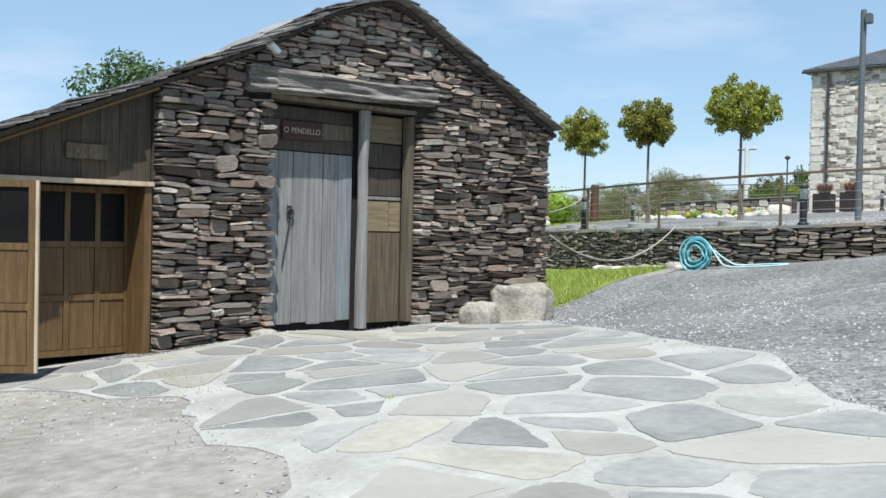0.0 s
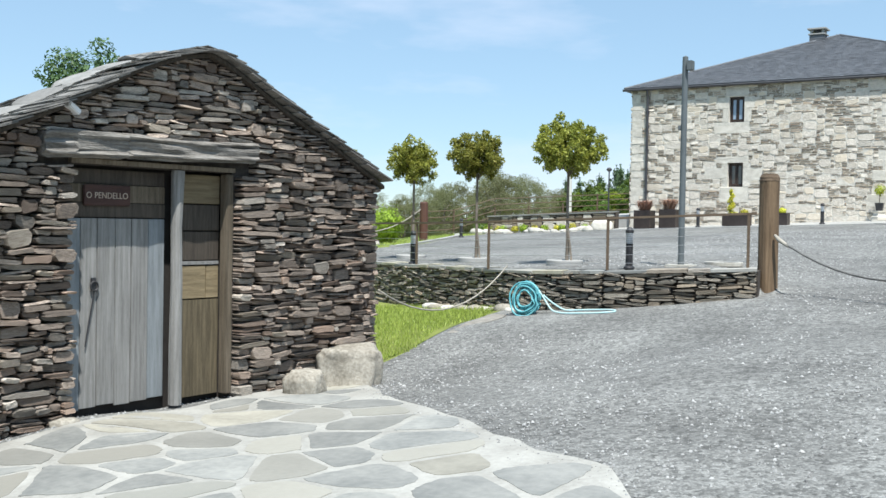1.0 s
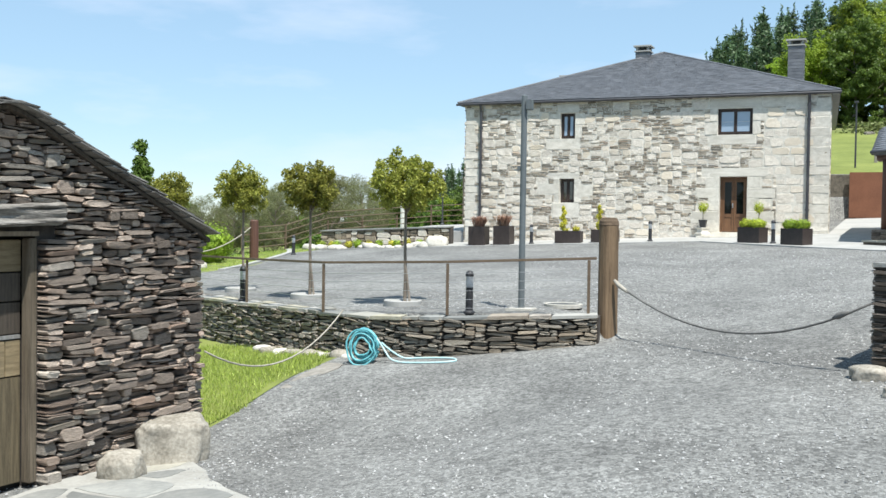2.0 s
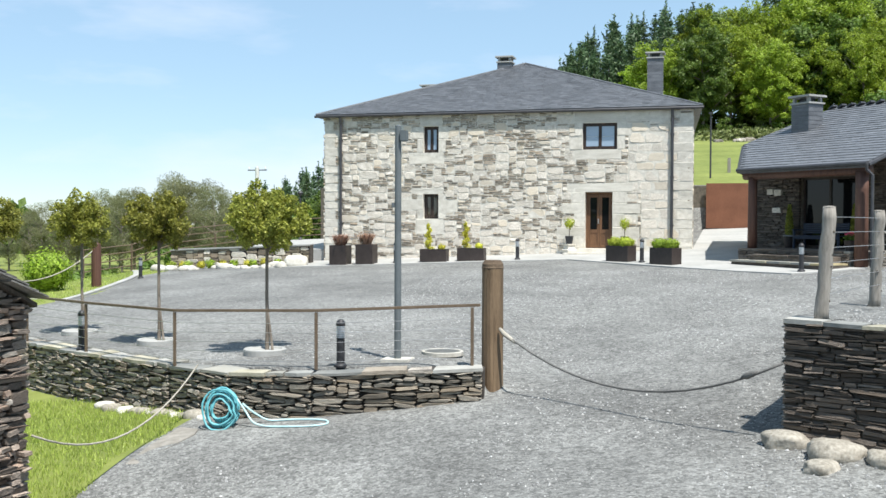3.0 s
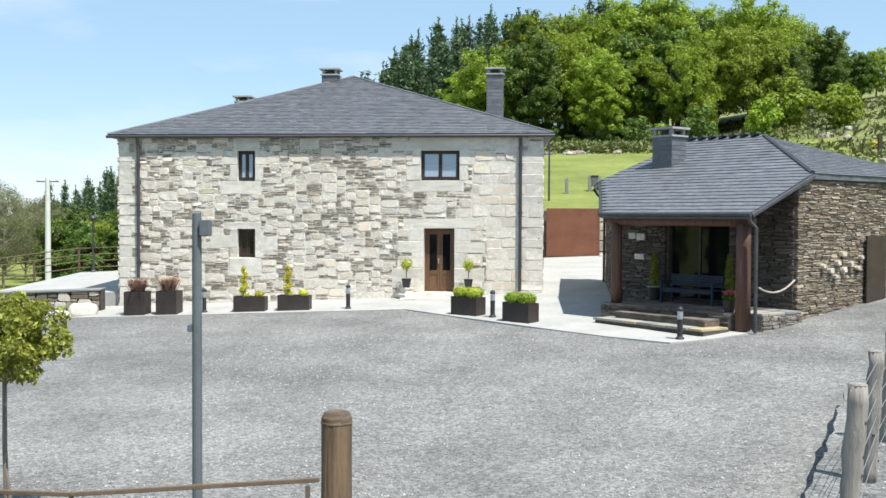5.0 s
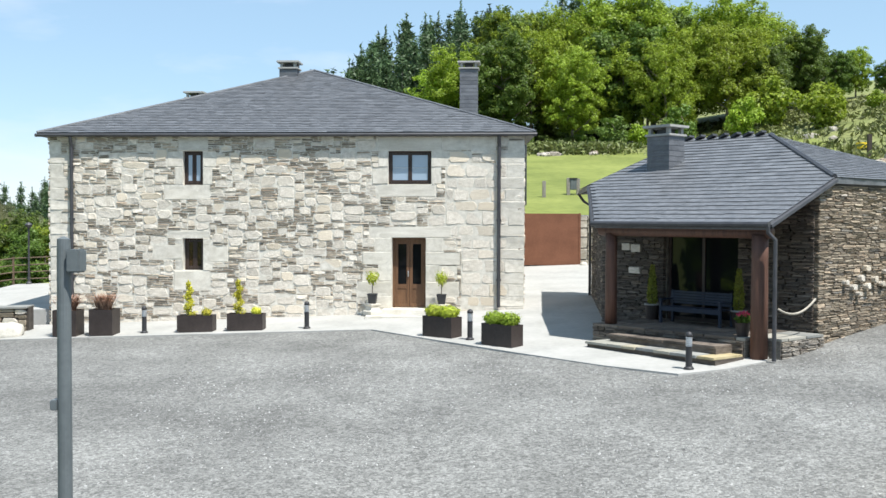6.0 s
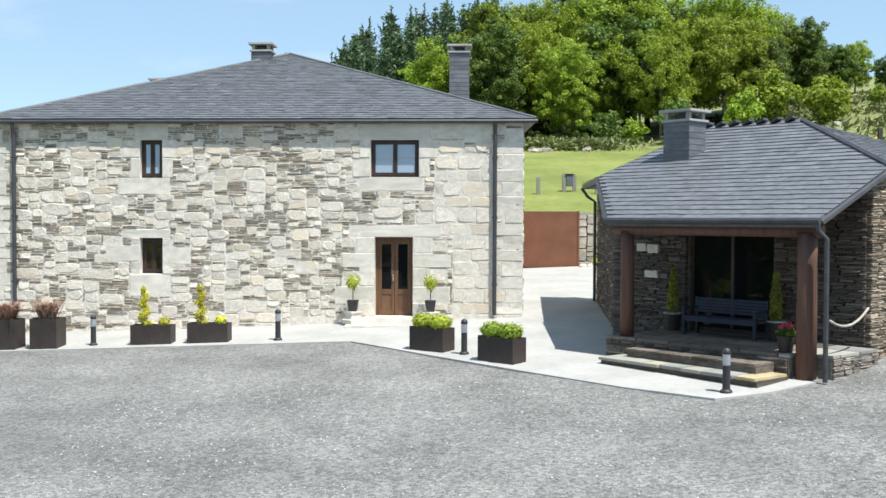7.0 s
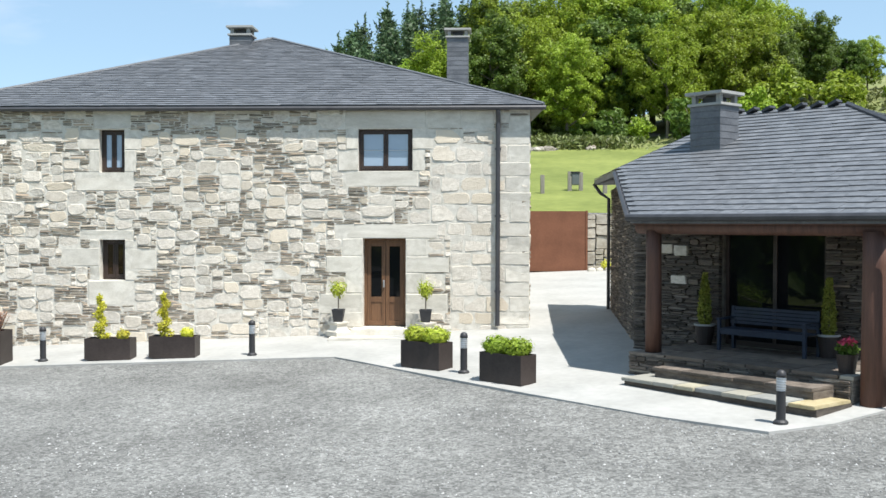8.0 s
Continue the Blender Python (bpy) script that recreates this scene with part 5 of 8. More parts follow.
panel_door(hut, pose(-5.31, 0.5, -0.2), 1.24, 1.94, "varnished panelled door with three dark panes")
open_leaf = panel_door(hut, pose(-6.70, 0.12, -0.2, 0, 0, -38), 1.2, 1.94, "varnished panelled door leaf standing ajar")
part("door_edge", box(1.202, 1.236, -0.027, 0.027, 0, 1.94, 0.004), PALEWOOD, open_leaf, "pale planed door edge")
signb = part("sign_board", box(-5.1, -4.59, 0.075, 0.11, 2.03, 2.2, 0.008), BROWNWOOD, hut, "small brown wooden name board with worn pale marks")
for i, (a, b) in enumerate(((-5.07, -5.03), (-4.98, -4.94), (-4.93, -4.89), (-4.875, -4.83), (-4.82, -4.785), (-4.77, -4.73), (-4.71, -4.66))):
    part("letter_bar", box(a, b, 0.069, 0.076, 2.09, 2.15), POSTWOOD, signb)

# ---- stones by the hut ----
for cx, cy, rx, ry, rz_, sd, rot, lab in ((8.2, -30.25, 0.46, 0.4, 0.4, 3, 40, "large squarish pale granite boulder by the hut corner"), (8.28, -31.3, 0.25, 0.21, 0.24, 9, 10, "small rounded pale boulder by the hut wall")):
    st = part("boulder", boulder(rx, ry, rz_, sd, 0.13, 0.55, 4, 0.44 if rx > 0.3 else 0.6), ROCK, None, smooth=True)
    st.matrix_world = pose(cx, cy, ground_z(cx, cy) - 0.01, 0, 0, rot)
    tagged(st, lab, "boulder", "boulders by the hut")
st = part("foot_stone", boulder(0.2, 0.12, 0.09, 77, 0.15, 0.5, 2), ROCK, hut, "pale foot stone at the door jamb", True)
st.matrix_local = pose(-2.42, -0.08, -0.06)

# ---- flagstone terrace ----
patio = thing("flagstone_terrace", pose(0, 0, 0), "irregular grey flagstones set in pale mortar", "paving", kind="structure")
PATIO = [(7.68, -29.3), (8.6, -30.3), (9.5, -31.25), (10.4, -31.85), (10.9, -32.2), (11.7, -32.75), (12.4, -33.35), (13.1, -33.9), (13.9, -34.2), (14.6, -34.9), (15.0, -35.6), (15.6, -36.1), (16.6, -36.9), (18.0, -38.4), (19.0, -42.5), (15.5, -43.0), (13.7, -39.4), (13.55, -39.15), (13.03, -38.8), (12.6, -38.75), (11.9, -38.6), (10.9, -38.1), (10.45, -37.75), (10.1, -37.6), (9.56, -37.85), (8.6, -37.95), (7.86, -38.2), (7.0, -38.9), (6.2, -38.9), (6.3, -37.2), (7.68, -36.4)]
DENSE = []
for (xa, ya), (xb, yb) in zip(PATIO, PATIO[1:] + PATIO[:1]):
    n = max(1, int(math.hypot(xb - xa, yb - ya) / 0.35))
    for k in range(n):
        x, y = xa + (xb - xa) * k / n, ya + (yb - ya) * k / n
        wob = 0.2 if x > 8.4 else 0.0
        DENSE.append((x + wob * noise.noise(Vector((x * 1.3, y * 1.3, 3))), y + wob * noise.noise(Vector((x * 2.6, y * 2.6, 9)))))


def inside(x, y, poly):
    hit = False
    for (xa, ya), (xb, yb) in zip(poly, poly[1:] + poly[:1]):
        if (ya > y) != (yb > y) and x < (xb - xa) * (y - ya) / (yb - ya) + xa:
            hit = not hit
    return hit


def near_edge(x, y, poly):
    return min(math.hypot(x - xa, y - ya) for xa, ya in poly)


bm = bmesh.new()
cells = {}
step = 0.2
x = 6.0
while x < 20:
    y = -43.2
    while y < -29.0:
        if inside(x + step / 2, y + step / 2, DENSE):
            q = []
            for px, py in ((x, y), (x + step, y), (x + step, y + step), (x, y + step)):
                key = (round(px / step), round(py / step))
                if key not in cells:
                    cells[key] = bm.verts.new((px, py, ground_z(px, py) + 0.02))
                q.append(cells[key])
            bm.faces.new(q)
        y += step
    x += step
edge_segments = list(zip(DENSE, DENSE[1:] + DENSE[:1]))
for v in {v for e in bm.edges if e.is_boundary for v in e.verts}:
    best, at = 9.0, None
    for (xa, ya), (xb, yb) in edge_segments:
        k = min(max(((v.co.x - xa) * (xb - xa) + (v.co.y - ya) * (yb - ya)) / ((xb - xa) ** 2 + (yb - ya) ** 2 + 1e-9), 0), 1)
        x, y = xa + (xb - xa) * k, ya + (yb - ya) * k
        d = math.hypot(x - v.co.x, y - v.co.y)
        if d < best:
            best, at = d, (x, y)
    if best < 0.3:
        v.co.x, v.co.y = at
        v.co.z = ground_z(*at) + 0.018
rim = [e for e in bm.edges if e.is_boundary]
down = bmesh.ops.extrude_edge_only(bm, edges=rim)
bmesh.ops.translate(bm, verts=[g for g in down["geom"] if isinstance(g, bmesh.types.BMVert)], vec=(0, 0, -0.12))
part("mortar_bed", bm, MORTAR, patio, "pale mortar between the flagstones")
r = random.Random(12)
seeds = []
gy = -43.0
row = 0
while gy < -28.8:
    gx = 6.0 + (0.5 if row % 2 else 0)
    while gx < 19.8:
        seeds.append((gx + r.uniform(-0.5, 0.5), gy + r.uniform(-0.3, 0.3)))
        if r.random() < 0.22 or (gx < 9.2 and r.random() < 0.6):
            seeds.append((gx + r.uniform(-0.6, 0.6), gy + r.uniform(-0.35, 0.35)))
        gx += r.uniform(0.85, 1.25)
    gy += 0.66
    row += 1


def cell_of(i):
    cx, cy = seeds[i]
    poly = [(cx - 1.3, cy - 1.3), (cx + 1.3, cy - 1.3), (cx + 1.3, cy + 1.3), (cx - 1.3, cy + 1.3)]
    for j, (ox, oy) in enumerate(seeds):
        dx, dy = ox - cx, oy - cy
        d = math.hypot(dx, dy)
        if j == i or d > 2.6:
            continue
        lim = d / 2
        out = []
        for (xa, ya), (xb, yb) in zip(poly, poly[1:] + poly[:1]):
            sa, sb = ((xa - cx) * dx + (ya - cy) * dy) / d - lim, ((xb - cx) * dx + (yb - cy) * dy) / d - lim
            if sa <= 0:
                out.append((xa, ya))
            if sa * sb < 0:
                k = sa / (sa - sb)
                out.append((xa + (xb - xa) * k, ya + (yb - ya) * k))
        poly = out
        if not poly:
            break
    return poly


for i, (cx, cy) in enumerate(seeds):
    if not inside(cx, cy, DENSE) or near_edge(cx, cy, DENSE) < 0.2:
        continue
    poly = cell_of(i)
    if len(poly) < 3:
        continue
    gap = r.uniform(0.02, 0.075)
    pts = []
    for (xa, ya), (xb, yb) in zip(poly, poly[1:] + poly[:1]):
        for k in (0.06, 0.2, 0.36, 0.5, 0.66, 0.82, 0.94):
            x, y = xa + (xb - xa) * k, ya + (yb - ya) * k
            d = math.hypot(x - cx, y - cy)
            s = max(0.3, (d - gap * (1.5 if k in (0.06, 0.94) else 1.0) - 0.045 * abs(noise.noise(Vector((x * 5, y * 5, i)))) - r.uniform(0, 0.014)) / d)
            pts.append((cx + (x - cx) * s, cy + (y - cy) * s))
    pts = [p for p in pts if inside(p[0], p[1], DENSE)]
    if len(pts) < 5:
        continue
    for _ in range(2):
        pts = [(0.25 * a[0] + 0.5 * b[0] + 0.25 * c[0], 0.25 * a[1] + 0.5 * b[1] + 0.25 * c[1]) for a, b, c in zip(pts[-1:] + pts[:-1], pts, pts[1:] + pts[:1])]
    pts = [(x + r.uniform(-0.012, 0.012), y + r.uniform(-0.012, 0.012)) for x, y in pts]
    bm = slab(pts, lambda x, y: ground_z(x, y) - 0.02, lambda x, y, q=r.uniform(0.0235, 0.0275): ground_z(x, y) + q)
    part("flagstone", bm, TANFLAG if r.random() < 0.24 else FLAG, patio)


# ---- foliage helpers ----
def leaf_mesh(name, centres, size, material, seed, parent, label="", flat=0.0, long=1.6, kind="", outward=None, corners=4):
    """Many small pointed leaves at the given places, turned at random."""
    g = np.random.default_rng(seed)
    c = np.asarray(centres, float)
    n = len(c)
    a = g.normal(size=(n, 3))
    a[:, 2] += flat
    if outward is not None:
        a = a * 0.55 + outward * 1.2
    a /= np.linalg.norm(a, axis=1)[:, None]
    b = np.cross(a, g.normal(size=(n, 3)))
    b /= np.linalg.norm(b, axis=1)[:, None] + 1e-9
    d = np.cross(a, b)
    s = size * g.uniform(0.65, 1.35, (n, 1))
    ring = [c - b * s * long / 2, c + d * s * 0.42 + a * s * 0.12, c + b * s * long / 2, c - d * s * 0.42 + a * s * 0.12]
    if corners == 3:
        ring = [c - b * s * long * 0.45 - d * s * 0.4, c - b * s * long * 0.3 + d * s * 0.6, c + b * s * long * 0.62]
    v = np.stack(ring, 1).reshape(-1, 3)
    f = np.arange(n * corners).reshape(n, corners)
    me = bpy.data.meshes.new(name)
    me.from_pydata(v.tolist(), [], f.tolist())
    me.materials.append(material)
    me.update()
    ob = new(name, me)
    ob.parent = parent
    return tagged(ob, label, kind=kind)


def shell_points(g, n, centre, radii, inner=0.55):
    d = g.normal(size=(n, 3))
    d /= np.linalg.norm(d, axis=1)[:, None]
    k = g.uniform(inner**3, 1, (n, 1)) ** (1 / 3)
    return np.asarray(centre) + d * k * np.asarray(radii)


def crown_points(seed, clumps, per, height, radius, base, clump_size, squash=1.0, lean=0.0):
    """Leaf places of a crown made of clumps, with an uneven outline and gaps, and the way each leaf faces."""
    g = np.random.default_rng(seed)
    out, ways = [], []
    for _ in range(clumps):
        d = g.normal(size=3)
        d /= np.linalg.norm(d)
        k = g.uniform(0.4, 1.0) ** 0.6
        belly = 0.75 + 0.25 * d[2] if d[2] < 0 else 1.0
        c = np.array([d[0] * radius * k * belly, d[1] * radius * k * belly, base + (height - base) * (0.5 + 0.5 * d[2] * k)])
        s = clump_size * g.uniform(0.55, 1.3)
        p = shell_points(g, int(per * (s / clump_size) ** 1.5) + 8, c, (s, s, s * 0.7 * squash), 0.6)
        w = p - c + np.array([0, 0, 0.35 * s])
        out.append(p)
        ways.append(w / (np.linalg.norm(w, axis=1)[:, None] + 1e-9))
    return np.concatenate(out), np.concatenate(ways)


def lobed_points(seed, lobes, clumps, per, height, radius, base, clump_size):
    """Leaf places of an old broad crown: lobes of clumps with dark gaps between them, and the way each leaf faces."""
    g = np.random.default_rng(seed)
    mid = (height + base) / 2
    out, ways = [], []
    for i in range(lobes):
        a, q = 2.4 * i + g.uniform(-0.3, 0.3), (i + 0.5) / lobes
        up = -0.92 + 1.8 * q
        wide = math.sqrt(max(1 - up * up * 0.92, 0.05)) * g.uniform(0.5, 0.78)
        hub = np.array([radius * wide * math.cos(a), radius * wide * math.sin(a), mid + (height - base) * 0.42 * up])
        size = radius * g.uniform(0.34, 0.52)
        for _ in range(clumps):
            d = g.normal(size=3)
            d[2] += 0.25
            d /= np.linalg.norm(d)
            c = hub + d * size * g.uniform(0.35, 1.08) * np.array([1, 1, 0.85])
            s = clump_size * g.uniform(0.55, 1.25)
            p = shell_points(g, int(per * (s / clump_size) ** 1.5) + 6, c, (s, s, s * 0.8), 0.2)
            w = (p - c) / s * 0.8 + d * 0.5 + np.array([0, 0, 0.45]) + g.normal(size=p.shape) * 0.35
            out.append(p)
            ways.append(w / (np.linalg.norm(w, axis=1)[:, None] + 1e-9))
    return np.concatenate(out), np.concatenate(ways)


def tree(name, m, label, category, height, radius, base, leaf, leaf_size, clumps, per, clump_size, seed, group="", trunk_r=0.16, limbs=7, lobes=0):
    t = thing(name, m, label, category, group)
    r = random.Random(seed)
    bm = bmesh.new()
    top = height * 0.8
    pts = [(0.06 * r.uniform(-1, 1) * k, 0.06 * r.uniform(-1, 1) * k, top * k / 5) for k in range(6)]
    tube(pts, [trunk_r * (1 - 0.16 * k) for k in range(6)], 8, bm)
    part("trunk", bm, BARK, t)
    for i in range(limbs):
        z = base + (top - base) * (i / max(limbs, 1)) * 0.8
        a = i * 2.4 + r.uniform(-0.4, 0.4)
        L = radius * r.uniform(0.5, 0.85)
        part("limb", tube([(0, 0, z), (L * 0.5 * math.cos(a), L * 0.5 * math.sin(a), z + L * 0.3), (L * math.cos(a), L * math.sin(a), z + L * 0.75)], [trunk_r * 0.42, trunk_r * 0.3, trunk_r * 0.12], 6), BARK, t)
    if lobes:
        places, ways = lobed_points(seed, lobes, clumps, per, height, radius, base, clump_size)
    else:
        places, ways = crown_points(seed, clumps, per, height, radius, base, clump_size)
    leaf_mesh("crown", places, leaf_size, leaf, seed, t, flat=0.2, outward=ways, corners=3 if lobes else 4)
    return t


# ---- yard trees in concrete rings ----
def yard_tree(x, y, top, bottom, rad, seed, leafn):
    z = court(x, y)
    t = thing("yard_tree", pose(x, y, z), "young ball-headed evergreen tree with a stake, in the gravel", "tree", "yard trees")
    r = random.Random(seed)
    cz, hh = (top + bottom) / 2 - z, (top - bottom) / 2
    part("trunk", tube([(0, 0, 0), (0.01, 0.0, 0.5), (-0.01, 0.01, 1.0), (0, 0, cz - hh * 0.4)], [0.04, 0.034, 0.03, 0.026], 8), BARK, t)
    for sx, sy in ((0.13, -0.04), (-0.06, 0.1)):
        part("stake", rod((sx, sy, 0), (0.012 * sx, 0.1 * sy, 0.85), 0.026, 0.02, 8), BARK, t, "thin wooden stake")
    for i in range(9):
        a = i * 2.39
        k = r.uniform(0.55, 0.9)
        part("limb", tube([(0, 0, cz - hh * 0.85 + 0.02 * i), (rad * 0.4 * k * math.cos(a), rad * 0.4 * k * math.sin(a), cz - hh * 0.35), (rad * k * math.cos(a), rad * k * math.sin(a), cz + hh * r.uniform(-0.2, 0.5))], [0.018, 0.012, 0.005], 5), BARK, t)
    g = np.random.default_rng(seed)
    pts = []
    for _ in range(190):
        d = g.normal(size=3)
        d /= np.linalg.norm(d)
        k = g.uniform(0.35, 1.02)
        c = np.array([d[0] * rad * k, d[1] * rad * k, cz + d[2] * hh * k * (1.0 if d[2] > 0 else 0.85)])
        pts.append(shell_points(g, leafn // 105, c, (0.105, 0.105, 0.105), 0.1))
    leaf_mesh("crown", np.concatenate(pts), 0.045, LEAF_TOPIARY, seed, t, flat=0.25)
    bm = lathe([(0.375, -0.05), (0.38, 0.075), (0.365, 0.092), (0.31, 0.088), (0.29, 0.06), (0.05, 0.055)], 28)
    rg = part("planting_ring", bm, CONCRETE, None, smooth=False)
    rg.matrix_world = pose(x, y - 0.09, z)
    tagged(rg, "round pale concrete ring at the foot of a tree", "planting ring", "planting rings")
    return t


yard_tree(8.03, -22.75, 1.78, 0.42, 0.74, 5, 6800)
yard_tree(5.11, -21.5, 1.67, 0.44, 0.69, 6, 6000)
yard_tree(2.36, -20.05, 1.72, 0.44, 0.67, 7, 5400)
yard_tree(-1.5, -17.9, 1.66, 0.50, 0.66, 8, 4200)


# ---- bollard lights ----
def bollard(x, y, z):
    b = thing("bollard_light", pose(x, y, z), "black bollard light with a white ribbed lens", "bollard", "bollard lights")
    part("base_plate", lathe([(0.105, 0), (0.105, 0.03), (0.09, 0.045), (0.07, 0.06)], 20), BLACKPLASTIC, b)
    part("shaft", lathe([(0.068, 0.05), (0.066, 0.46), (0.07, 0.47)], 20), BLACKPLASTIC, b)
    part("lens", lathe([(0.062, 0.47), (0.064, 0.66), (0.06, 0.665)], 20), WHITEPLASTIC, b, "white lens")
    for k in range(5):
        part("louvre", lathe([(0.06, 0.495 + k * 0.036), (0.073, 0.488 + k * 0.036), (0.073, 0.497 + k * 0.036), (0.06, 0.503 + k * 0.036)], 20), STEEL, b)
    part("cap", lathe([(0.075, 0.665), (0.076, 0.70), (0.06, 0.745), (0.03, 0.768), (0.004, 0.773)], 20), BLACKPLASTIC, b, smooth=True)
    return b


first = bollard(9.99, -24.18, court(9.99, -24.18))
for x, y in ((3.9, -22.3), (8.55, -2.58), (3.83, -2.42), (13.25, -5.42), (17.9, -10.02), (-4.9, -5.9)):
    copy_thing(first, pose(x, y, court(x, y) + (0.035 if y > -11 and x > 0 else 0)))

# ---- yard railing on the wall ----
rail = thing("yard_railing", pose(0, 0, 0), "brown steel railing with thin wires along the yard wall", "railing")
RAILPTS = [(12.17, -24.15), (9.68, -24.46), (6.95, -24.1), (4.2, -22.6), (1.75, -21.1), (-0.6, -19.75), (-3.0, -18.4), (-5.4, -17.1)]
tops = []
for x, y in RAILPTS:
    z = court(x, y)
    part("post", box(x - 0.022, x + 0.022, y - 0.022, y + 0.022, z, z + 0.92, 0.004), BROWNPAINT, rail)
    tops.append((x, y, z + 0.95))
tops[0] = (12.27, -24.02, tops[0][2])
for a, b in zip(tops, tops[1:]):
    d = Vector(b) - Vector(a)
    bm = box(-d.length / 2, d.length / 2, -0.03, 0.03, -0.022, 0.022, 0.006)
    bmesh.ops.transform(bm, matrix=Matrix.Translation((Vector(a) + Vector(b)) / 2) @ d.to_track_quat("X", "Z").to_matrix().to_4x4(), verts=bm.verts)
    part("handrail", bm, BROWNPAINT, rail)
    for k in range(5):
        o = Vector((0, 0, -0.95 + 0.12 + 0.155 * k))
        part("wire", rod(Vector(a) + o, Vector(b) + o, 0.004, n=5), STEEL, rail)

# ---- gate post with ropes ----
px, py = 12.41, -23.78
gate_post = thing("gate_post", pose(px, py, -1.72), "thick round brown wooden post at the yard entrance", "post")
bm = lathe([(0.176, 0.0), (0.173, 0.4), (0.17, 0.8), (0.172, 1.2), (0.168, 1.6), (0.17, 2.0), (0.17, 2.08)], 48)
for v in bm.verts:
    a = math.atan2(v.co.y, v.co.x)
    k = 1 - 0.035 * max(0.0, noise.noise(Vector((a * 5, v.co.z * 0.5, 1))) - 0.12) * 3
    v.co.x, v.co.y = v.co.x * k, v.co.y * k
part("log", bm, POSTWOOD, gate_post)
part("worn_top", lathe([(0.171, 2.075), (0.176, 2.085), (0.174, 2.1), (0.17, 2.105), (0.168, 2.15), (0.135, 2.205), (0.12, 2.212), (0.01, 2.216)], 24), mat("weathered_post_top", (0.075, 0.052, 0.034), (0.17, 0.122, 0.08), scale=6, rough=0.9, bump=0.6, bscale=20), gate_post, "weathered darker chamfered post top")


def hanging(name, a, b, sag, radius, material, label, steps=14, floor=None):
    a, b = Vector(a), Vector(b)
    pts = []
    for i in range(steps + 1):
        k = i / steps
        p = a.lerp(b, k)
        p.z -= sag * 4 * k * (1 - k)
        if floor:
            p.z = max(p.z, ground_z(p.x, p.y) + radius)
        pts.append(p)
    ob = part(name, tube(pts, radius, 7), material, None, smooth=True)
    return tagged(ob, label, name.replace("_", " "))


hanging("barrier_rope", (12.57, -23.94, -0.6), (16.68, -26.62, -0.62), 0.62, 0.017, DARKROPE, "dark rope slung across the yard entrance")
bm = tube([(12.56, -23.93, -0.58), (12.65, -23.99, -0.66), (12.76, -24.06, -0.72), (12.85, -24.115, -0.77)], [0.026, 0.04, 0.034, 0.024], 8)
far_knot = tube([(16.2, -26.31, -0.86), (16.26, -26.35, -0.83), (16.33, -26.39, -0.79), (16.4, -26.44, -0.76)], [0.02, 0.045, 0.042, 0.02], 8)
tagged(part("rope_knot", far_knot, DARKROPE, None, smooth=True), "dark knot in the barrier rope beside the terrace wall", "rope knot")
tagged(part("rope_knot", bm, ROPE, None, smooth=True), "pale knotted rope end on the gate post", "rope knot")
hanging("slack_rope", (7.6, -24.5, -1.28), (7.88, -29.1, -1.53), 0.55, 0.014, ROPE, "pale old rope slung from the yard wall to the hut")

# ---- lamp pole ----
lx, ly = 10.77, -23.6
pole = thing("lamp_pole", pose(lx, ly, court(lx, ly)), "slim grey steel lamp pole on a pale concrete foot", "lamp pole")
part("foot", box(-0.24, 0.24, -0.2, 0.2, -0.1, 0.035, 0.01), WHITEROCK, pole, "pale concrete foot")
part("shaft", lathe([(0.058, 0.03), (0.056, 2.0), (0.053, 3.78), (0.05, 3.86), (0.01, 3.88)], 16), GREYMETAL, pole)
part("flood_light", box(0.05, 0.16, -0.09, 0.06, 3.6, 3.78, 0.012), GREYMETAL, pole, "small grey flood light")
part("light_arm", rod((0, 0, 3.72), (0.1, -0.02, 3.72), 0.02), GREYMETAL, pole)
part("junction_box", box(-0.1, -0.045, -0.05, 0.05, 2.52, 2.6, 0.006), GREYMETAL, pole)

# ---- manhole and hose ----
mx, my = 11.31, -22.78
mh = thing("manhole", pose(mx, my, court(mx, my)), "round manhole lid with a pale rim set in the gravel", "manhole")
part("rim", lathe([(0.36, -0.05), (0.36, 0.016), (0.35, 0.022), (0.318, 0.022), (0.31, 0.01)], 28), WHITEROCK, mh, "pale rim")
part("lid", lathe([(0.306, -0.02), (0.306, 0.014), (0.28, 0.017), (0.02, 0.017)], 28), mat("worn_lid", (0.075, 0.078, 0.074), (0.125, 0.128, 0.12), scale=5, rough=0.92, bump=0.3, bscale=50), mh, "grey lid")
hx, hy, hz = 8.42, -25.2, -2.16
hose = thing("garden_hose", pose(hx, hy, hz, 0, 0, 8), "coiled turquoise garden hose leaning on the stone wall", "hose")
pts = []
r = random.Random(3)
for i in range(11 * 22):
    a = 2 * math.pi * i / 22
    k = i / (11 * 22)
    rad = 0.285 - 0.15 * (((i // 22) * 5) % 11) / 10 + 0.012 * math.sin(i * 0.9)
    yy = -0.16 + 0.17 * k + 0.012 * math.sin(i * 1.7)
    z = 0.33 + rad * 1.12 * math.sin(a)
    pts.append((rad * math.cos(a), yy + 0.22 * (z - 0.33), max(z, 0.02)))
part("coil", tube(pts, 0.017, 6), HOSE, hose, smooth=True)
gz = lambda x, y: ground_z(hx + x * 0.99 - y * 0.139, hy + x * 0.139 + y * 0.99) - hz + 0.02
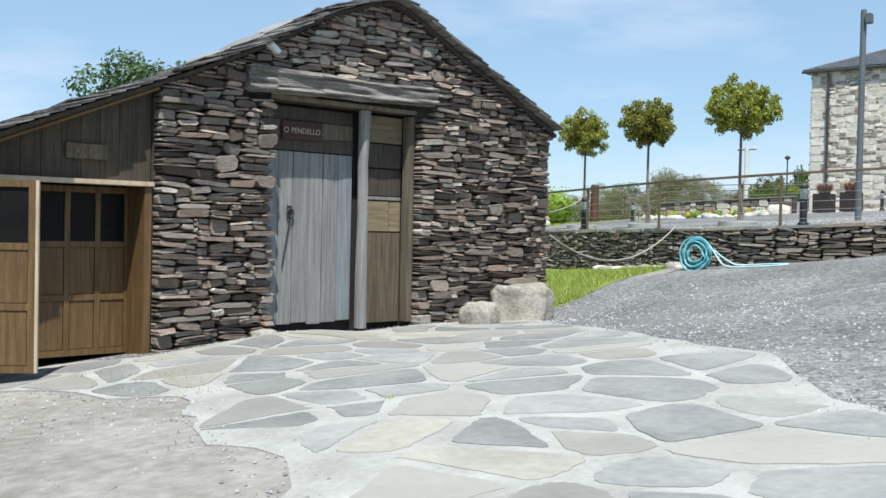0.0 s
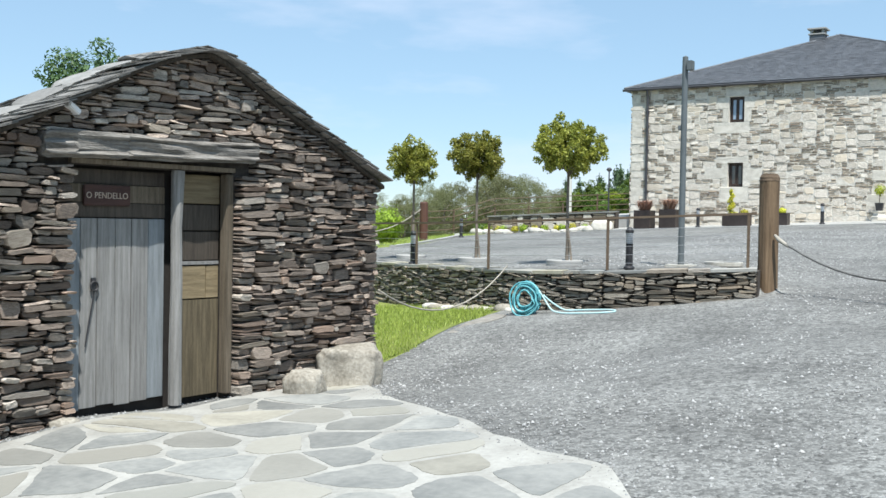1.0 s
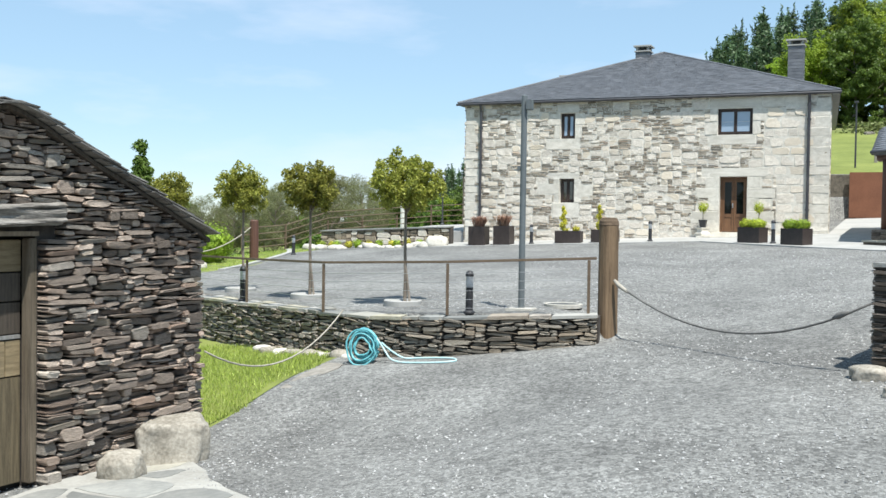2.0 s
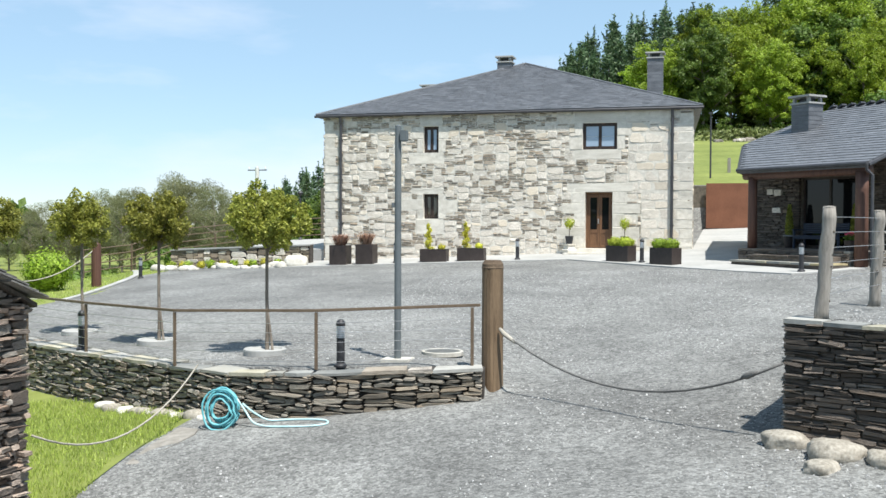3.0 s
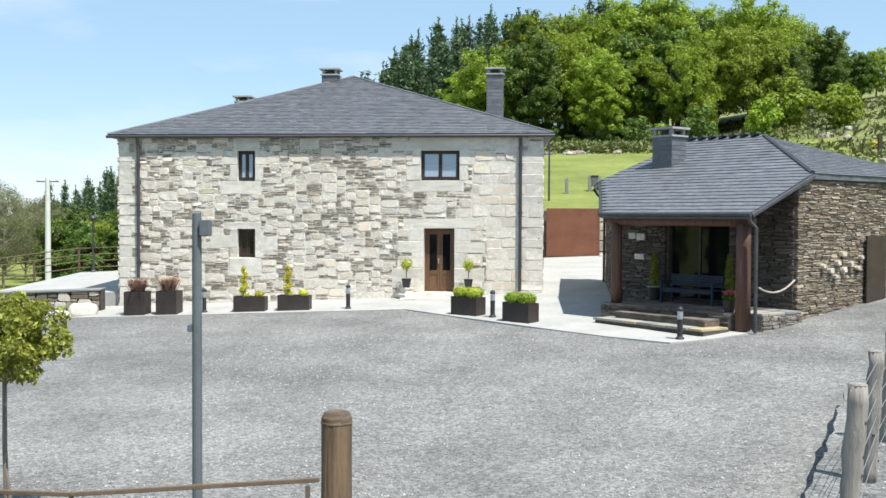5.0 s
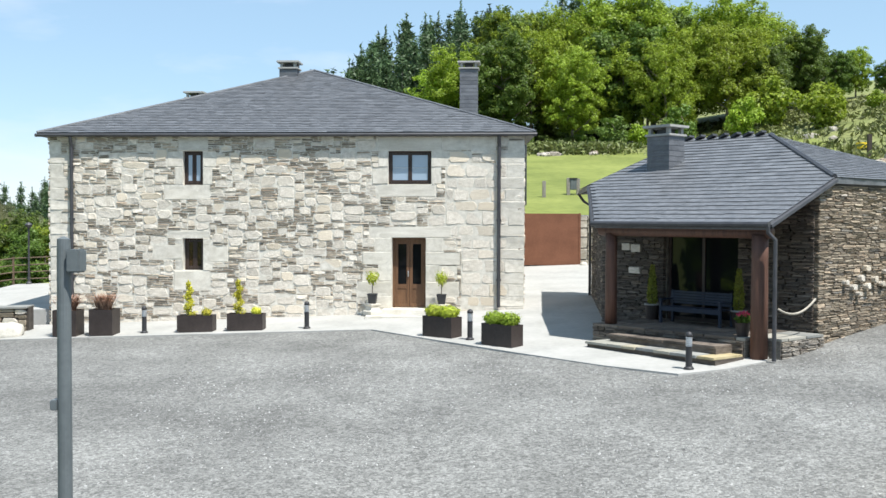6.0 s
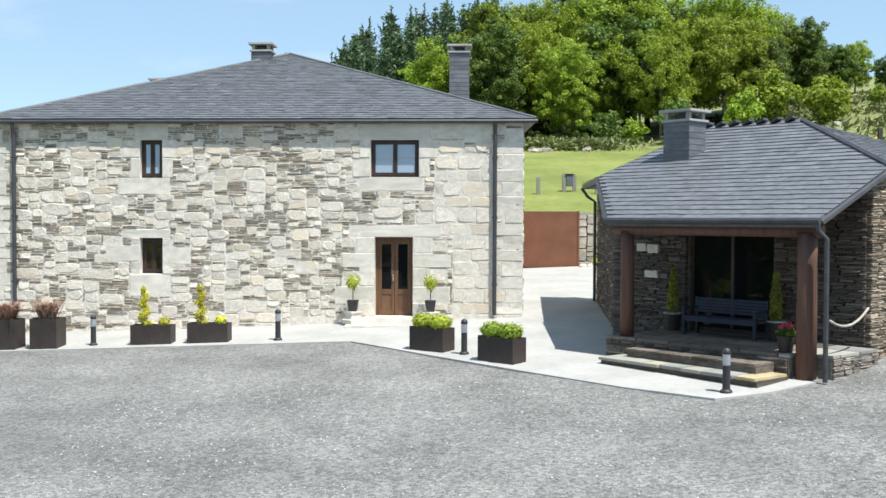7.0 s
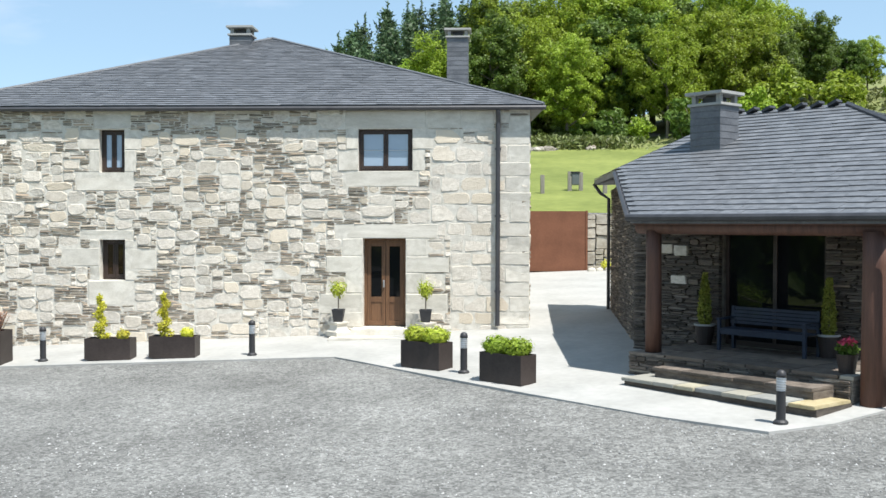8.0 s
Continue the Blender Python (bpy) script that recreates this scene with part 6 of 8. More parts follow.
tail = [(0.26, -0.1, 0.5), (0.4, -0.12, 0.32), (0.55, -0.2, 0.14), (0.8, -0.28, gz(0.8, -0.28)), (1.1, -0.35, gz(1.1, -0.35)), (1.55, -0.43, gz(1.55, -0.43)), (1.77, -0.36, gz(1.77, -0.36)), (1.72, -0.16, gz(1.72, -0.16)), (1.5, -0.03, gz(1.5, -0.03)), (1.2, 0.05, gz(1.2, 0.05)), (0.95, 0.08, gz(0.95, 0.08)), (0.7, 0.05, 0.14), (0.45, 0.0, 0.3), (0.28, -0.02, 0.45)]
fine = []
for i in range(len(tail) - 1):
    for k in range(4):
        fine.append(Vector(tail[i]).lerp(Vector(tail[i + 1]), k / 4))
for _ in range(2):
    fine = [fine[0]] + [(fine[i - 1] + fine[i] * 2 + fine[i + 1]) / 4 for i in range(1, len(fine) - 1)] + [fine[-1]]
PALEHOSE = mat("pale_hose", (0.36, 0.60, 0.62), (0.52, 0.72, 0.73), scale=2, rough=0.4, bump=0.0)
part("loose_end", tube(fine, 0.016, 6), PALEHOSE, hose, "pale loose loop", smooth=True)


# ---- planters along the house ----
def planter(x, y, turn, w, d, h, label, group):
    p = thing("planter", pose(x, y, court(x, y) + 0.035, 0, 0, turn), label, "planter", group)
    part("box", pierced_wall(-w / 2, w / 2, 0.0, h, -d / 2, -d / 2 + 0.025, []), PLANTER, p)
    part("box_side", box(-w / 2, -w / 2 + 0.025, -d / 2 + 0.025, d / 2 - 0.025, 0, h), PLANTER, p)
    part("box_side", box(w / 2 - 0.025, w / 2, -d / 2 + 0.025, d / 2 - 0.025, 0, h), PLANTER, p)
    part("box_back", box(-w / 2, w / 2, d / 2 - 0.025, d / 2, 0, h), PLANTER, p)
    part("soil", box(-w / 2 + 0.025, w / 2 - 0.025, -d / 2 + 0.025, d / 2 - 0.025, 0.02, h - 0.06), DARKFILL, p)
    return p


def ball(name, parent_pose, label, category, radius, leaf, size, n, seed, lift=0.0, group="", squash=0.85):
    t = thing(name, parent_pose, label, category, group)
    part("stem", tube([(0, 0, -0.05), (0, 0, lift + radius * 0.5)], 0.015, 6), BARK, t)
    g = np.random.default_rng(seed)
    pts = shell_points(g, n, (0, 0, lift + radius * 0.94 * squash), (radius, radius, radius * squash), 0.55) * (1 + 0.12 * g.normal(size=(n, 1)))
    leaf_mesh("foliage", pts, size, leaf, seed, t, flat=0.2, long=2.0)
    return t


for i, (x, y) in enumerate(((1.62, -2.45), (2.7, -2.5))):
    planter(x, y, 0, 0.68, 0.6, 0.74, "tall square dark brown planter", "square planters")
    g = np.random.default_rng(30 + i)
    t = thing("bronze_grass", pose(x, y, court(x, y) + 0.7), "bronze-leaved spiky plant in a tall planter", "plant", "bronze plants")
    vs, fs = [], []
    for k in range(300):
        a, L, o = g.uniform(0, 6.28), g.uniform(0.36, 0.62), g.uniform(0.12, 0.55)
        b = np.array([g.uniform(-0.16, 0.16), g.uniform(-0.16, 0.16), 0.0])
        d = np.array([math.cos(a), math.sin(a), 0])
        s = np.array([-d[1], d[0], 0]) * 0.014
        p1, p2 = b + d * o * 0.5 * L * 2 + np.array([0, 0, L * 0.75]), b + d * o * L * 2.2 + np.array([0, 0, L * (1.0 - o * 0.6)])
        n0 = len(vs)
        vs += [tuple(b - s), tuple(b + s), tuple(p1 + s), tuple(p1 - s), tuple(p2)]
        fs += [(n0, n0 + 1, n0 + 2, n0 + 3), (n0 + 3, n0 + 2, n0 + 4)]
    part_ob = mesh_object("foliage", vs, fs, LEAF_RED)
    part_ob.parent = t
for i, (x, y) in enumerate(((5.36, -2.44), (6.8, -2.46))):
    planter(x, y, 0, 1.02, 0.42, 0.47, "long low dark brown planter", "long planters")
    z = court(x, y) + 0.45
    t = thing("spiral_conifer", pose(x - 0.22, y, z), "yellow-green conifer clipped as a spiral", "topiary", "spiral conifers")
    part("stem", tube([(0, 0, -0.05), (0, 0, 0.85)], 0.018, 6), BARK, t)
    g = np.random.default_rng(60 + i)
    pts = []
    for k in range(42):
        q = k / 41
        a = q * 17
        rad = (0.1 * (1 - q) + 0.08) * (1 + 0.22 * math.sin(26 * q))
        pts.append(shell_points(g, 26, (0.32 * rad * math.cos(a), 0.32 * rad * math.sin(a), 0.06 + 0.9 * q), (rad * 0.85, rad * 0.85, 0.07), 0.3))
    leaf_mesh("foliage", np.concatenate(pts), 0.035, LEAF_YELLOW, 61 + i, t, long=2.0)
    ball("golden_shrub", pose(x + 0.28, y, z), "small golden ball shrub in a planter", "shrub", 0.14, LEAF_YELLOW, 0.04, 420, 64 + i, group="golden shrubs")
for i, (x, y, turn) in enumerate(((12.5, -4.72, -37), (14.06, -6.4, -42))):
    planter(x, y, turn, 0.98, 0.42, 0.52, "long dark brown planter at the path edge", "long planters")
    for k in (-0.24, 0.24):
        a = radians(turn)
        ball("box_shrub", pose(x + k * math.cos(a), y + k * math.sin(a), court(x, y) + 0.5), "bright green clipped ball shrub in a planter", "shrub", 0.26, (LEAF_YELLOWGREEN, LEAF_OAK)[i], 0.04, 1900, 80 + i * 4 + int(k * 10), group="ball shrubs", squash=0.62)

# ---- standard shrubs by the house door ----
for i, (x, y) in enumerate(((10.12, -0.42), (12.2, -0.4))):
    zb = -0.03
    ped = thing("stone_pedestal", pose(x, y, zb), "small pale stone pedestal beside the house door", "pedestal", "pedestals")
    part("block", lathe([(0.3, 0), (0.3, 0.1), (0.22, 0.16), (0.2, 0.25), (0.26, 0.3), (0.26, 0.33)], 4), ASHLAR, ped)
    pot = thing("square_pot", pose(x, y, zb + 0.33, 0, 0, 45), "small tapered black pot", "pot", "square pots")
    part("body", lathe([(0.145, 0), (0.195, 0.26), (0.205, 0.27), (0.205, 0.3), (0.18, 0.3), (0.17, 0.26)], 4), BLACKPLASTIC, pot)
    ball("standard_shrub", pose(x, y, zb + 0.6), "small ball-headed standard shrub in a black pot", "shrub", 0.2, LEAF_YELLOWGREEN, 0.04, 330, 95 + i, lift=0.34, group="standard shrubs")

# ---- porch: floor, steps, posts, beam, furniture ----
pz = 0.33
TANSTEP = mat("yellowish_step_stone", (0.34, 0.28, 0.15), (0.52, 0.44, 0.27), scale=3, rough=0.85, bump=0.3, vary=0.1)
part("porch_floor", slab([(0.12, 0.0), (4.36, 0.0), (4.36, 0.42), (4.95, 0.42), (4.95, FRONT_V - 0.1), (0.12, FRONT_V - 0.1)], -0.5, pz - 0.05), SCHIST2, porch)
r = random.Random(31)
for i in range(6):
    for j in range(3):
        a, b = 0.1 + i * 0.808, 0.1 + (i + 1) * 0.808
        c, d = -0.04 + j * 0.72, -0.04 + (j + 1) * 0.72
        if i == 5 and j == 0:
            part("floor_slab", box(a + 0.015, 4.38, c + 0.015, d - 0.015, pz - 0.06, pz, 0.006), FLAG, porch)
            a, c = 4.38, 0.4
        # Inner slabs dark for porch shade, outer column pale for sunlight.
        part("floor_slab", box(a + 0.015, b - 0.015 + (0.05 if i == 5 else 0), c + 0.015, min(d, FRONT_V - 0.11) - 0.015, pz - 0.06, pz + r.uniform(-0.004, 0.004), 0.006), FLAG if i == 5 else SHADESCHIST, porch)
for i, (a, b, c, d, z0, z1) in enumerate(((0.68, 4.36, -0.85, -0.1, -0.5, 0.0), (1.0, 4.05, -0.42, -0.02, -0.2, 0.17))):
    skew = Matrix.Translation((a, c, 0)) @ Euler((0, 0, radians(-3.2))).to_matrix().to_4x4() @ Matrix.Translation((-a, -c, 0))
    # Risers and upper treads darkened to carry the shade of the roof.
    stp = part("step", box(a, b, c, d + 0.2, z0, z1 - 0.06), SHADESCHIST, porch, "low stone step")
    stp.matrix_local = skew
    p = a - 0.04
    k = 0
    while p < b - 0.05:
        q = min(p + r.uniform(0.32, 0.72), b)
        if b - q < 0.2:
            q = b
        part("tread", box(p + 0.006, q - 0.006, c - 0.05 + r.uniform(-0.02, 0.02), d + 0.18, z1 - 0.06, z1 + r.uniform(-0.006, 0.004), 0.01), (TANFLAG, FLAG, COPING, FLAG)[k % 4] if i == 0 and q < b else (TANSTEP if i == 0 else SHADESCHIST), stp)
        p, k = q, k + 1
for u, v, rad in ((0.49, 0.2, 0.142), (4.6, 0.16, 0.18)):
    z0 = pz if u < 1 else -0.25
    part("post", lathe([(rad * 1.04, z0), (rad, 1.2), (rad * 0.96, 2.0), (rad * 0.98, 2.52)], 18, centre=(u, v)), REDLOG, porch, "thick stained log post", True)
part("beam", tube([(0.16, 0.2, 2.58), (2.4, 0.2, 2.575), (4.85, 0.2, 2.58)], 0.125, 14), REDLOG, porch, "stained log beam", True)
part("soffit", slab([(0.16, 0.02), (4.86, 0.02), (4.8, FRONT_V - 0.12), (-1.75, FRONT_V - 0.12)], lambda x, y: rz(y) - 0.17, lambda x, y: rz(y) - 0.14), REDLOG, porch)
# Floor edge stones hold part of the porch shade in their colour.
st = pack(1.72, -0.4, pz - 0.06, lambda x, z: True, tan_stone, cell=0.03, seed=92)
lay(porch, st, frame_at(4.98, 0.42, 0, 0, 1), {0: SCHISTS2, 1: SHADESCHISTS}, {0: "stone", 1: "stone"}, lambda *a: False, depth=0.12, proud=0.02, seed=93)
st = pack(4.24, -0.4, pz - 0.06, lambda x, z: True, tan_stone, cell=0.03, seed=94)
lay(porch, st, frame_at(0.11, -0.03, 0, 1, 0), {0: SHADESCHISTS, 1: SCHISTS2}, {0: "stone", 1: "stone"}, lambda *a: False, depth=0.1, proud=0.02, seed=95)
part("downpipe", tube([(4.93, -0.08, EZ - 0.05), (4.93, -0.06, EZ - 0.2), (5.03, 0.05, EZ - 0.35), (5.03, 0.05, 1.2), (5.03, 0.05, -0.1)], 0.045, 8), DARKMETAL, porch)
part("downpipe", tube([(-6.2, 6.4, rz(2.7) - 0.1), (-6.05, 6.5, 3.45), (-5.85, 6.6, 3.3), (-5.85, 6.6, 0.3)], 0.045, 8), DARKMETAL, porch)
for i, (v0, z0, w0, h0) in enumerate(((3.25, 1.42, 0.2, 0.16), (3.6, 1.3, 0.26, 0.2), (3.95, 1.5, 0.22, 0.22), (4.2, 1.72, 0.3, 0.2), (4.25, 1.3, 0.24, 0.2), (4.6, 1.45, 0.2, 0.24), (4.95, 1.34, 0.26, 0.18), (5.1, 1.62, 0.18, 0.16), (3.85, 1.14, 0.2, 0.14))):
    v, f = cobble_shape(130 + i)
    block = mesh_object("pale_stone", v, f, GRANITE)
    block.parent = porch
    block.matrix_local = Matrix.Translation((4.86, v0, z0)) @ Euler((0, 0, radians(90))).to_matrix().to_4x4() @ Matrix.Diagonal((0.72 * w0, 0.13, 0.68 * h0, 1))
for i, (u0, u1, z0, z1) in enumerate(((-0.78, -0.5, 2.04, 2.24), (-0.48, -0.15, 2.0, 2.22), (-0.55, -0.17, 1.45, 1.62))):
    v, f = stone_shape(77 + i, 0.1)
    block = tagged(mesh_object("pale_stone", v, f, GRANITE), "pale granite block set in the dark wall")
    block.parent = porch
    block.matrix_local = Matrix.Translation(((u0 + u1) / 2, FRONT_V - 0.05, (z0 + z1) / 2)) @ Matrix.Diagonal((u1 - u0, 0.2, z1 - z0, 1))
gd = part("glass_door", pierced_wall(0.6, 2.7, 0.33, 2.55, FRONT_V + 0.06, FRONT_V + 0.13, [(0.67, 1.61, 0.42, 2.48), (1.69, 2.63, 0.42, 2.48)]), FRAMEWOOD, porch, "dark-framed glass door")
part("pane", box(0.66, 1.62, FRONT_V + 0.09, FRONT_V + 0.1, 0.41, 2.49), DARKGLASS, gd)
part("pane", box(1.68, 2.64, FRONT_V + 0.09, FRONT_V + 0.1, 0.41, 2.49), DARKGLASS, gd)
# Dark sheet behind the panes stands in for the unlit room.
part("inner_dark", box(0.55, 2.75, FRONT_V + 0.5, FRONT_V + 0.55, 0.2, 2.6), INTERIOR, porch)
part("wall_panel", box(4.88, 4.93, 5.3, 6.3, 0.2, 2.2), FRAMEWOOD, porch, "dark brown door in the side wall")


def on_porch(u, v, z, turn=0):
    return PORCH @ pose(u, v, z, 0, 0, turn)


BLUEPAINT = mat("blue_grey_paint", (0.016, 0.024, 0.043), (0.026, 0.037, 0.06), scale=3, rough=0.6, bump=0.1)
bench = thing("garden_bench", on_porch(1.95, 1.52, pz), "blue-grey painted slatted garden bench on the porch", "bench")
for k in range(4):
    part("seat_slat", box(-0.88, 0.88, -0.2 + k * 0.11, -0.11 + k * 0.11, 0.385, 0.41, 0.004), BLUEPAINT, bench)
for k in range(5):
    part("back_slat", box(-0.88, 0.88, 0.235 + k * 0.012, 0.26 + k * 0.012, 0.47 + k * 0.064, 0.523 + k * 0.064, 0.004), BLUEPAINT, bench)
for sx in (-0.85, 0.85):
    part("leg", box(sx - 0.03, sx + 0.03, -0.2, -0.14, 0, 0.56, 0.004), BLUEPAINT, bench)
    part("leg", box(sx - 0.03, sx + 0.03, 0.27, 0.33, 0, 0.79, 0.004), BLUEPAINT, bench)
    part("armrest", box(sx - 0.04, sx + 0.04, -0.22, 0.3, 0.56, 0.595, 0.006), BLUEPAINT, bench)
part("seat_apron", box(-0.85, 0.85, -0.19, -0.16, 0.3, 0.385), BLUEPAINT, bench)
for i, (u, v) in enumerate(((0.42, 1.88), (2.95, 1.88))):
    cp = thing("round_pot", on_porch(u, v, pz), "dark glazed round pot with a pale rim on the porch", "pot", "porch pots")
    part("body", lathe([(0.13, 0), (0.165, 0.2), (0.185, 0.37)], 20), PLANTER, cp)
    part("rim", lathe([(0.185, 0.36), (0.2, 0.37), (0.2, 0.4), (0.17, 0.4), (0.16, 0.36)], 20), CONCRETE, cp, "pale rim")
    t = thing("cone_conifer", on_porch(u, v, pz + 0.36), "slender yellow-green conifer in a pot", "conifer", "porch conifers")
    part("stem", tube([(0, 0, -0.02), (0, 0, 0.8)], 0.02, 6), BARK, t)
    g = np.random.default_rng(120 + i)
    q = g.uniform(0, 1, 1500)
    a = g.uniform(0, 6.28, 1500)
    rad = 0.135 * np.minimum(1, 5 * q + 0.5) * (1 - 0.75 * q**1.6) * np.sqrt(g.uniform(0.4, 1, 1500))
    leaf_mesh("foliage", np.stack([rad * np.cos(a), rad * np.sin(a), 0.03 + q * 0.98], 1), 0.04, LEAF_TOPIARY, 121 + i, t, long=2.0)
cp = thing("flower_pot", on_porch(4.12, 0.28, pz), "dark round pot of pink flowers at the porch edge", "pot")
part("body", lathe([(0.12, 0), (0.15, 0.2), (0.17, 0.3), (0.15, 0.3), (0.14, 0.26)], 18), PLANTER, cp)
t = thing("pink_geranium", on_porch(4.12, 0.28, pz + 0.28), "pink-flowering geranium in a dark pot", "flower")
g = np.random.default_rng(130)
part("stem", tube([(0, 0, -0.05), (0, 0, 0.15)], 0.015, 6), BARK, t)
leaf_mesh("foliage", shell_points(g, 240, (0, 0, 0.1), (0.17, 0.17, 0.12), 0.2), 0.05, LEAF_DARK, 131, t)
leaf_mesh("blossom", shell_points(g, 160, (0, 0, 0.2), (0.15, 0.15, 0.07), 0.4), 0.035, FLOWER_PINK, 132, t, "pink blossom")
pts = [PORCH @ Vector((5.03 - 0.02 * k, 0.1 + (FRONT_V - 0.45) * k / 10 + 0.1, 0.98 - 0.2 * 4 * (k / 10) * (1 - k / 10) + 0.12 * k / 10)) for k in range(11)]
tagged(part("wall_rope", tube(pts, 0.025, 7), ROPE, None, smooth=True), "pale rope hung along the porch side", "rope")

# ---- gate and retaining wall behind the yard ----
gate = thing("steel_gate", pose(15.17, 14.0, court(16, 14)), "rust-brown solid steel gate panel beside the house", "gate")
part("panel", box(-0.35, 2.04, 0, 0.06, 0.03, 2.28, 0.006), CORTEN, gate)
part("frame_bar", box(-0.35, 2.04, 0.06, 0.1, 2.18, 2.28), CORTEN, gate)
part("frame_bar", box(-0.35, 2.04, 0.06, 0.1, 0.05, 0.15), CORTEN, gate)
part("gate_post", box(2.04, 2.12, -0.02, 0.1, -0.2, 2.3, 0.006), CORTEN, gate)
back_wall = thing("hill_retaining_wall", pose(0, 0, 0), "retaining wall of large tan stone blocks below the meadow", "stone wall", kind="structure")
part("wall_core", box(-6, 32, 14.3, 14.75, -1.5, 3.0), WALLFILL, back_wall)
TANBLOCKS = stone_store(mat("tan_block", (0.34, 0.30, 0.235), (0.54, 0.50, 0.42), scale=4, rough=0.9, bump=0.6, bscale=20, vary=0.2), 0.1, 12, 3000)
st = pack(8.0, 0.3, 3.05, lambda x, z: True, lambda r, x, z: (r.uniform(0.5, 1.1), r.choice((0.3, 0.4, 0.5)), 0), cell=0.1, seed=140)
lay(back_wall, st, frame_at(16.9, 14.2, 0, 1, 0), {0: TANBLOCKS}, {0: "stone"}, lambda *a: True, depth=0.24, proud=0.06, seed=141)
g = np.random.default_rng(7)
for i in range(5):
    x = 17.4 + 0.32 * i
    s = part("rock", boulder(0.16, 0.13, 0.12, 150 + i, 0.14, 0.5, 2), WHITEROCK, None, smooth=True)
    s.matrix_world = pose(x, 13.6 + 0.1 * (i % 2), court(x, 13.6) + 0.0)
    tagged(s, "pale rock at the foot of the retaining wall", "rock", "rocks by the gate")
ball("low_shrub", pose(18.0, 13.75, court(18, 13.75)), "small yellow-green shrub at the wall foot", "shrub", 0.24, LEAF_YELLOW, 0.06, 300, 155)

# ---- flower bed and low wall left of the house ----
bed_wall = thing("bed_wall", pose(0, 0, 0), "low stone wall behind a bed of pale rocks", "stone wall", kind="structure")
BA, BB = (-6.3, -1.35), (-0.15, -1.25)
L = BB[0] - BA[0]
fm = frame_at(BA[0], BA[1], 0, BB[0] - BA[0], BB[1] - BA[1])
part("wall_core", slab([tuple((fm @ Vector(p)).xy) for p in ((0, 0.06, 0), (L, 0.06, 0), (L, 0.4, 0), (0, 0.4, 0))], -1.6, lambda x, y: court(x, y) + 0.74), DARKFILL, bed_wall)
st = pack(L, -1.2, 0.2, lambda a, z: court(BA[0] + a, -1.3) - 0.2 < z < court(BA[0] + a, -1.3) + 0.72, lambda r, x, z: (r.uniform(0.3, 0.8), r.choice((0.1, 0.15, 0.25, 0.3)), 0 if r.random() < 0.7 else 1), cell=0.05, seed=160)
lay(bed_wall, st, fm, {0: SCHISTS3, 1: GRANITES}, {0: "stone", 1: "stone"}, lambda *a: True, depth=0.2, proud=0.03, seed=161)
part("coping", slab([tuple((fm @ Vector(p)).xy) for p in ((0, -0.06, 0), (L, -0.06, 0), (L, 0.45, 0), (0, 0.45, 0))], lambda x, y: court(x, y) + 0.72, lambda x, y: court(x, y) + 0.77), FLAG, bed_wall)
r = random.Random(17)
for i in range(24):
    k = i / 23
    x = -6.4 + 6.0 * k + r.uniform(-0.1, 0.1)
    y = -2.35 + 0.9 * (1 - k) * 0.3 + r.uniform(-0.45, 0.3) - 0.9 * max(0, 0.25 - k)
    s0 = r.uniform(0.09, 0.24)
    s = part("rock", boulder(s0 * 1.3, s0, s0 * 0.8, 170 + i, 0.16, 0.5, 2), WHITEROCK, None, smooth=True)
    s.matrix_world = pose(x, y, court(x, y) - 0.02, 0, 0, r.uniform(0, 90))
    tagged(s, "pale quartz rock in the flower bed", "rock", "bed rocks")
s = part("boulder", boulder(0.46, 0.36, 0.34, 5, 0.14, 0.5), WHITEROCK, None, smooth=True)
s.matrix_world = pose(-0.35, -2.2, court(-0.35, -2.2) - 0.02, 0, 0, 20)
tagged(s, "large pale quartz boulder by the house corner", "boulder")
for i in range(12):
    x, y = -6.0 + 0.47 * i + r.uniform(-0.1, 0.1), -1.85 + r.uniform(-0.15, 0.15)
    ball("bed_shrub", pose(x, y, court(x, y)), "low yellow-flowering plant in the bed", "shrub", r.uniform(0.14, 0.24), LEAF_YELLOW if i % 2 else LEAF_BOX, 0.05, 260, 210 + i, group="bed plants")

# Concrete terrace, fence and path edge on the left.
part("left_terrace", slab([(-5.5, 0.2), (-0.1, 0.2), (-0.1, 9), (-5.5, 9)], -1.5, lambda x, y: court(x, y) + 0.5), CONCRETE, None)
tagged(bpy.data.objects["left_terrace"], "pale concrete terrace beside the house", "pavement", kind="structure")
fence = thing("wire_fence", pose(0, 0, 0), "dark post and wire fence at the yard edge", "fence")
fp = [(-1.0, 9.0), (-3.2, 9.2), (-5.6, 9.0), (-6.4, 6.5), (-6.8, 3.5), (-7.0, 0.5), (-7.4, -2.5), (-7.6, -5.5)]
for x, y in fp:
    z = ground_z(x, y)
    base = max(z, court(x, y) + 0.45) if y > 0 and x > -5.7 else z
    part("post", box(x - 0.035, x + 0.035, y - 0.035, y + 0.035, z - 0.1, base + 1.15, 0.006), BROWNPAINT, fence)
for (xa, ya), (xb, yb) in zip(fp, fp[1:]):
    za, zb = court(xa, ya) + (0.45 if ya > 0 else 0), court(xb, yb) + (0.45 if yb > 0 else 0)
    for k in range(4):
        part("rail", rod((xa, ya, za + 0.25 + 0.28 * k), (xb, yb, zb + 0.25 + 0.28 * k), 0.022, n=6), BROWNPAINT, fence)
sl = thing("street_lamp", pose(-4.91, 8.9, court(-4.91, 8.9) + 0.5), "thin dark street lamp on the terrace beside the house", "street lamp")
part("base", lathe([(0.11, 0), (0.11, 0.04), (0.06, 0.1), (0.045, 0.4)], 12), DARKMETAL, sl)
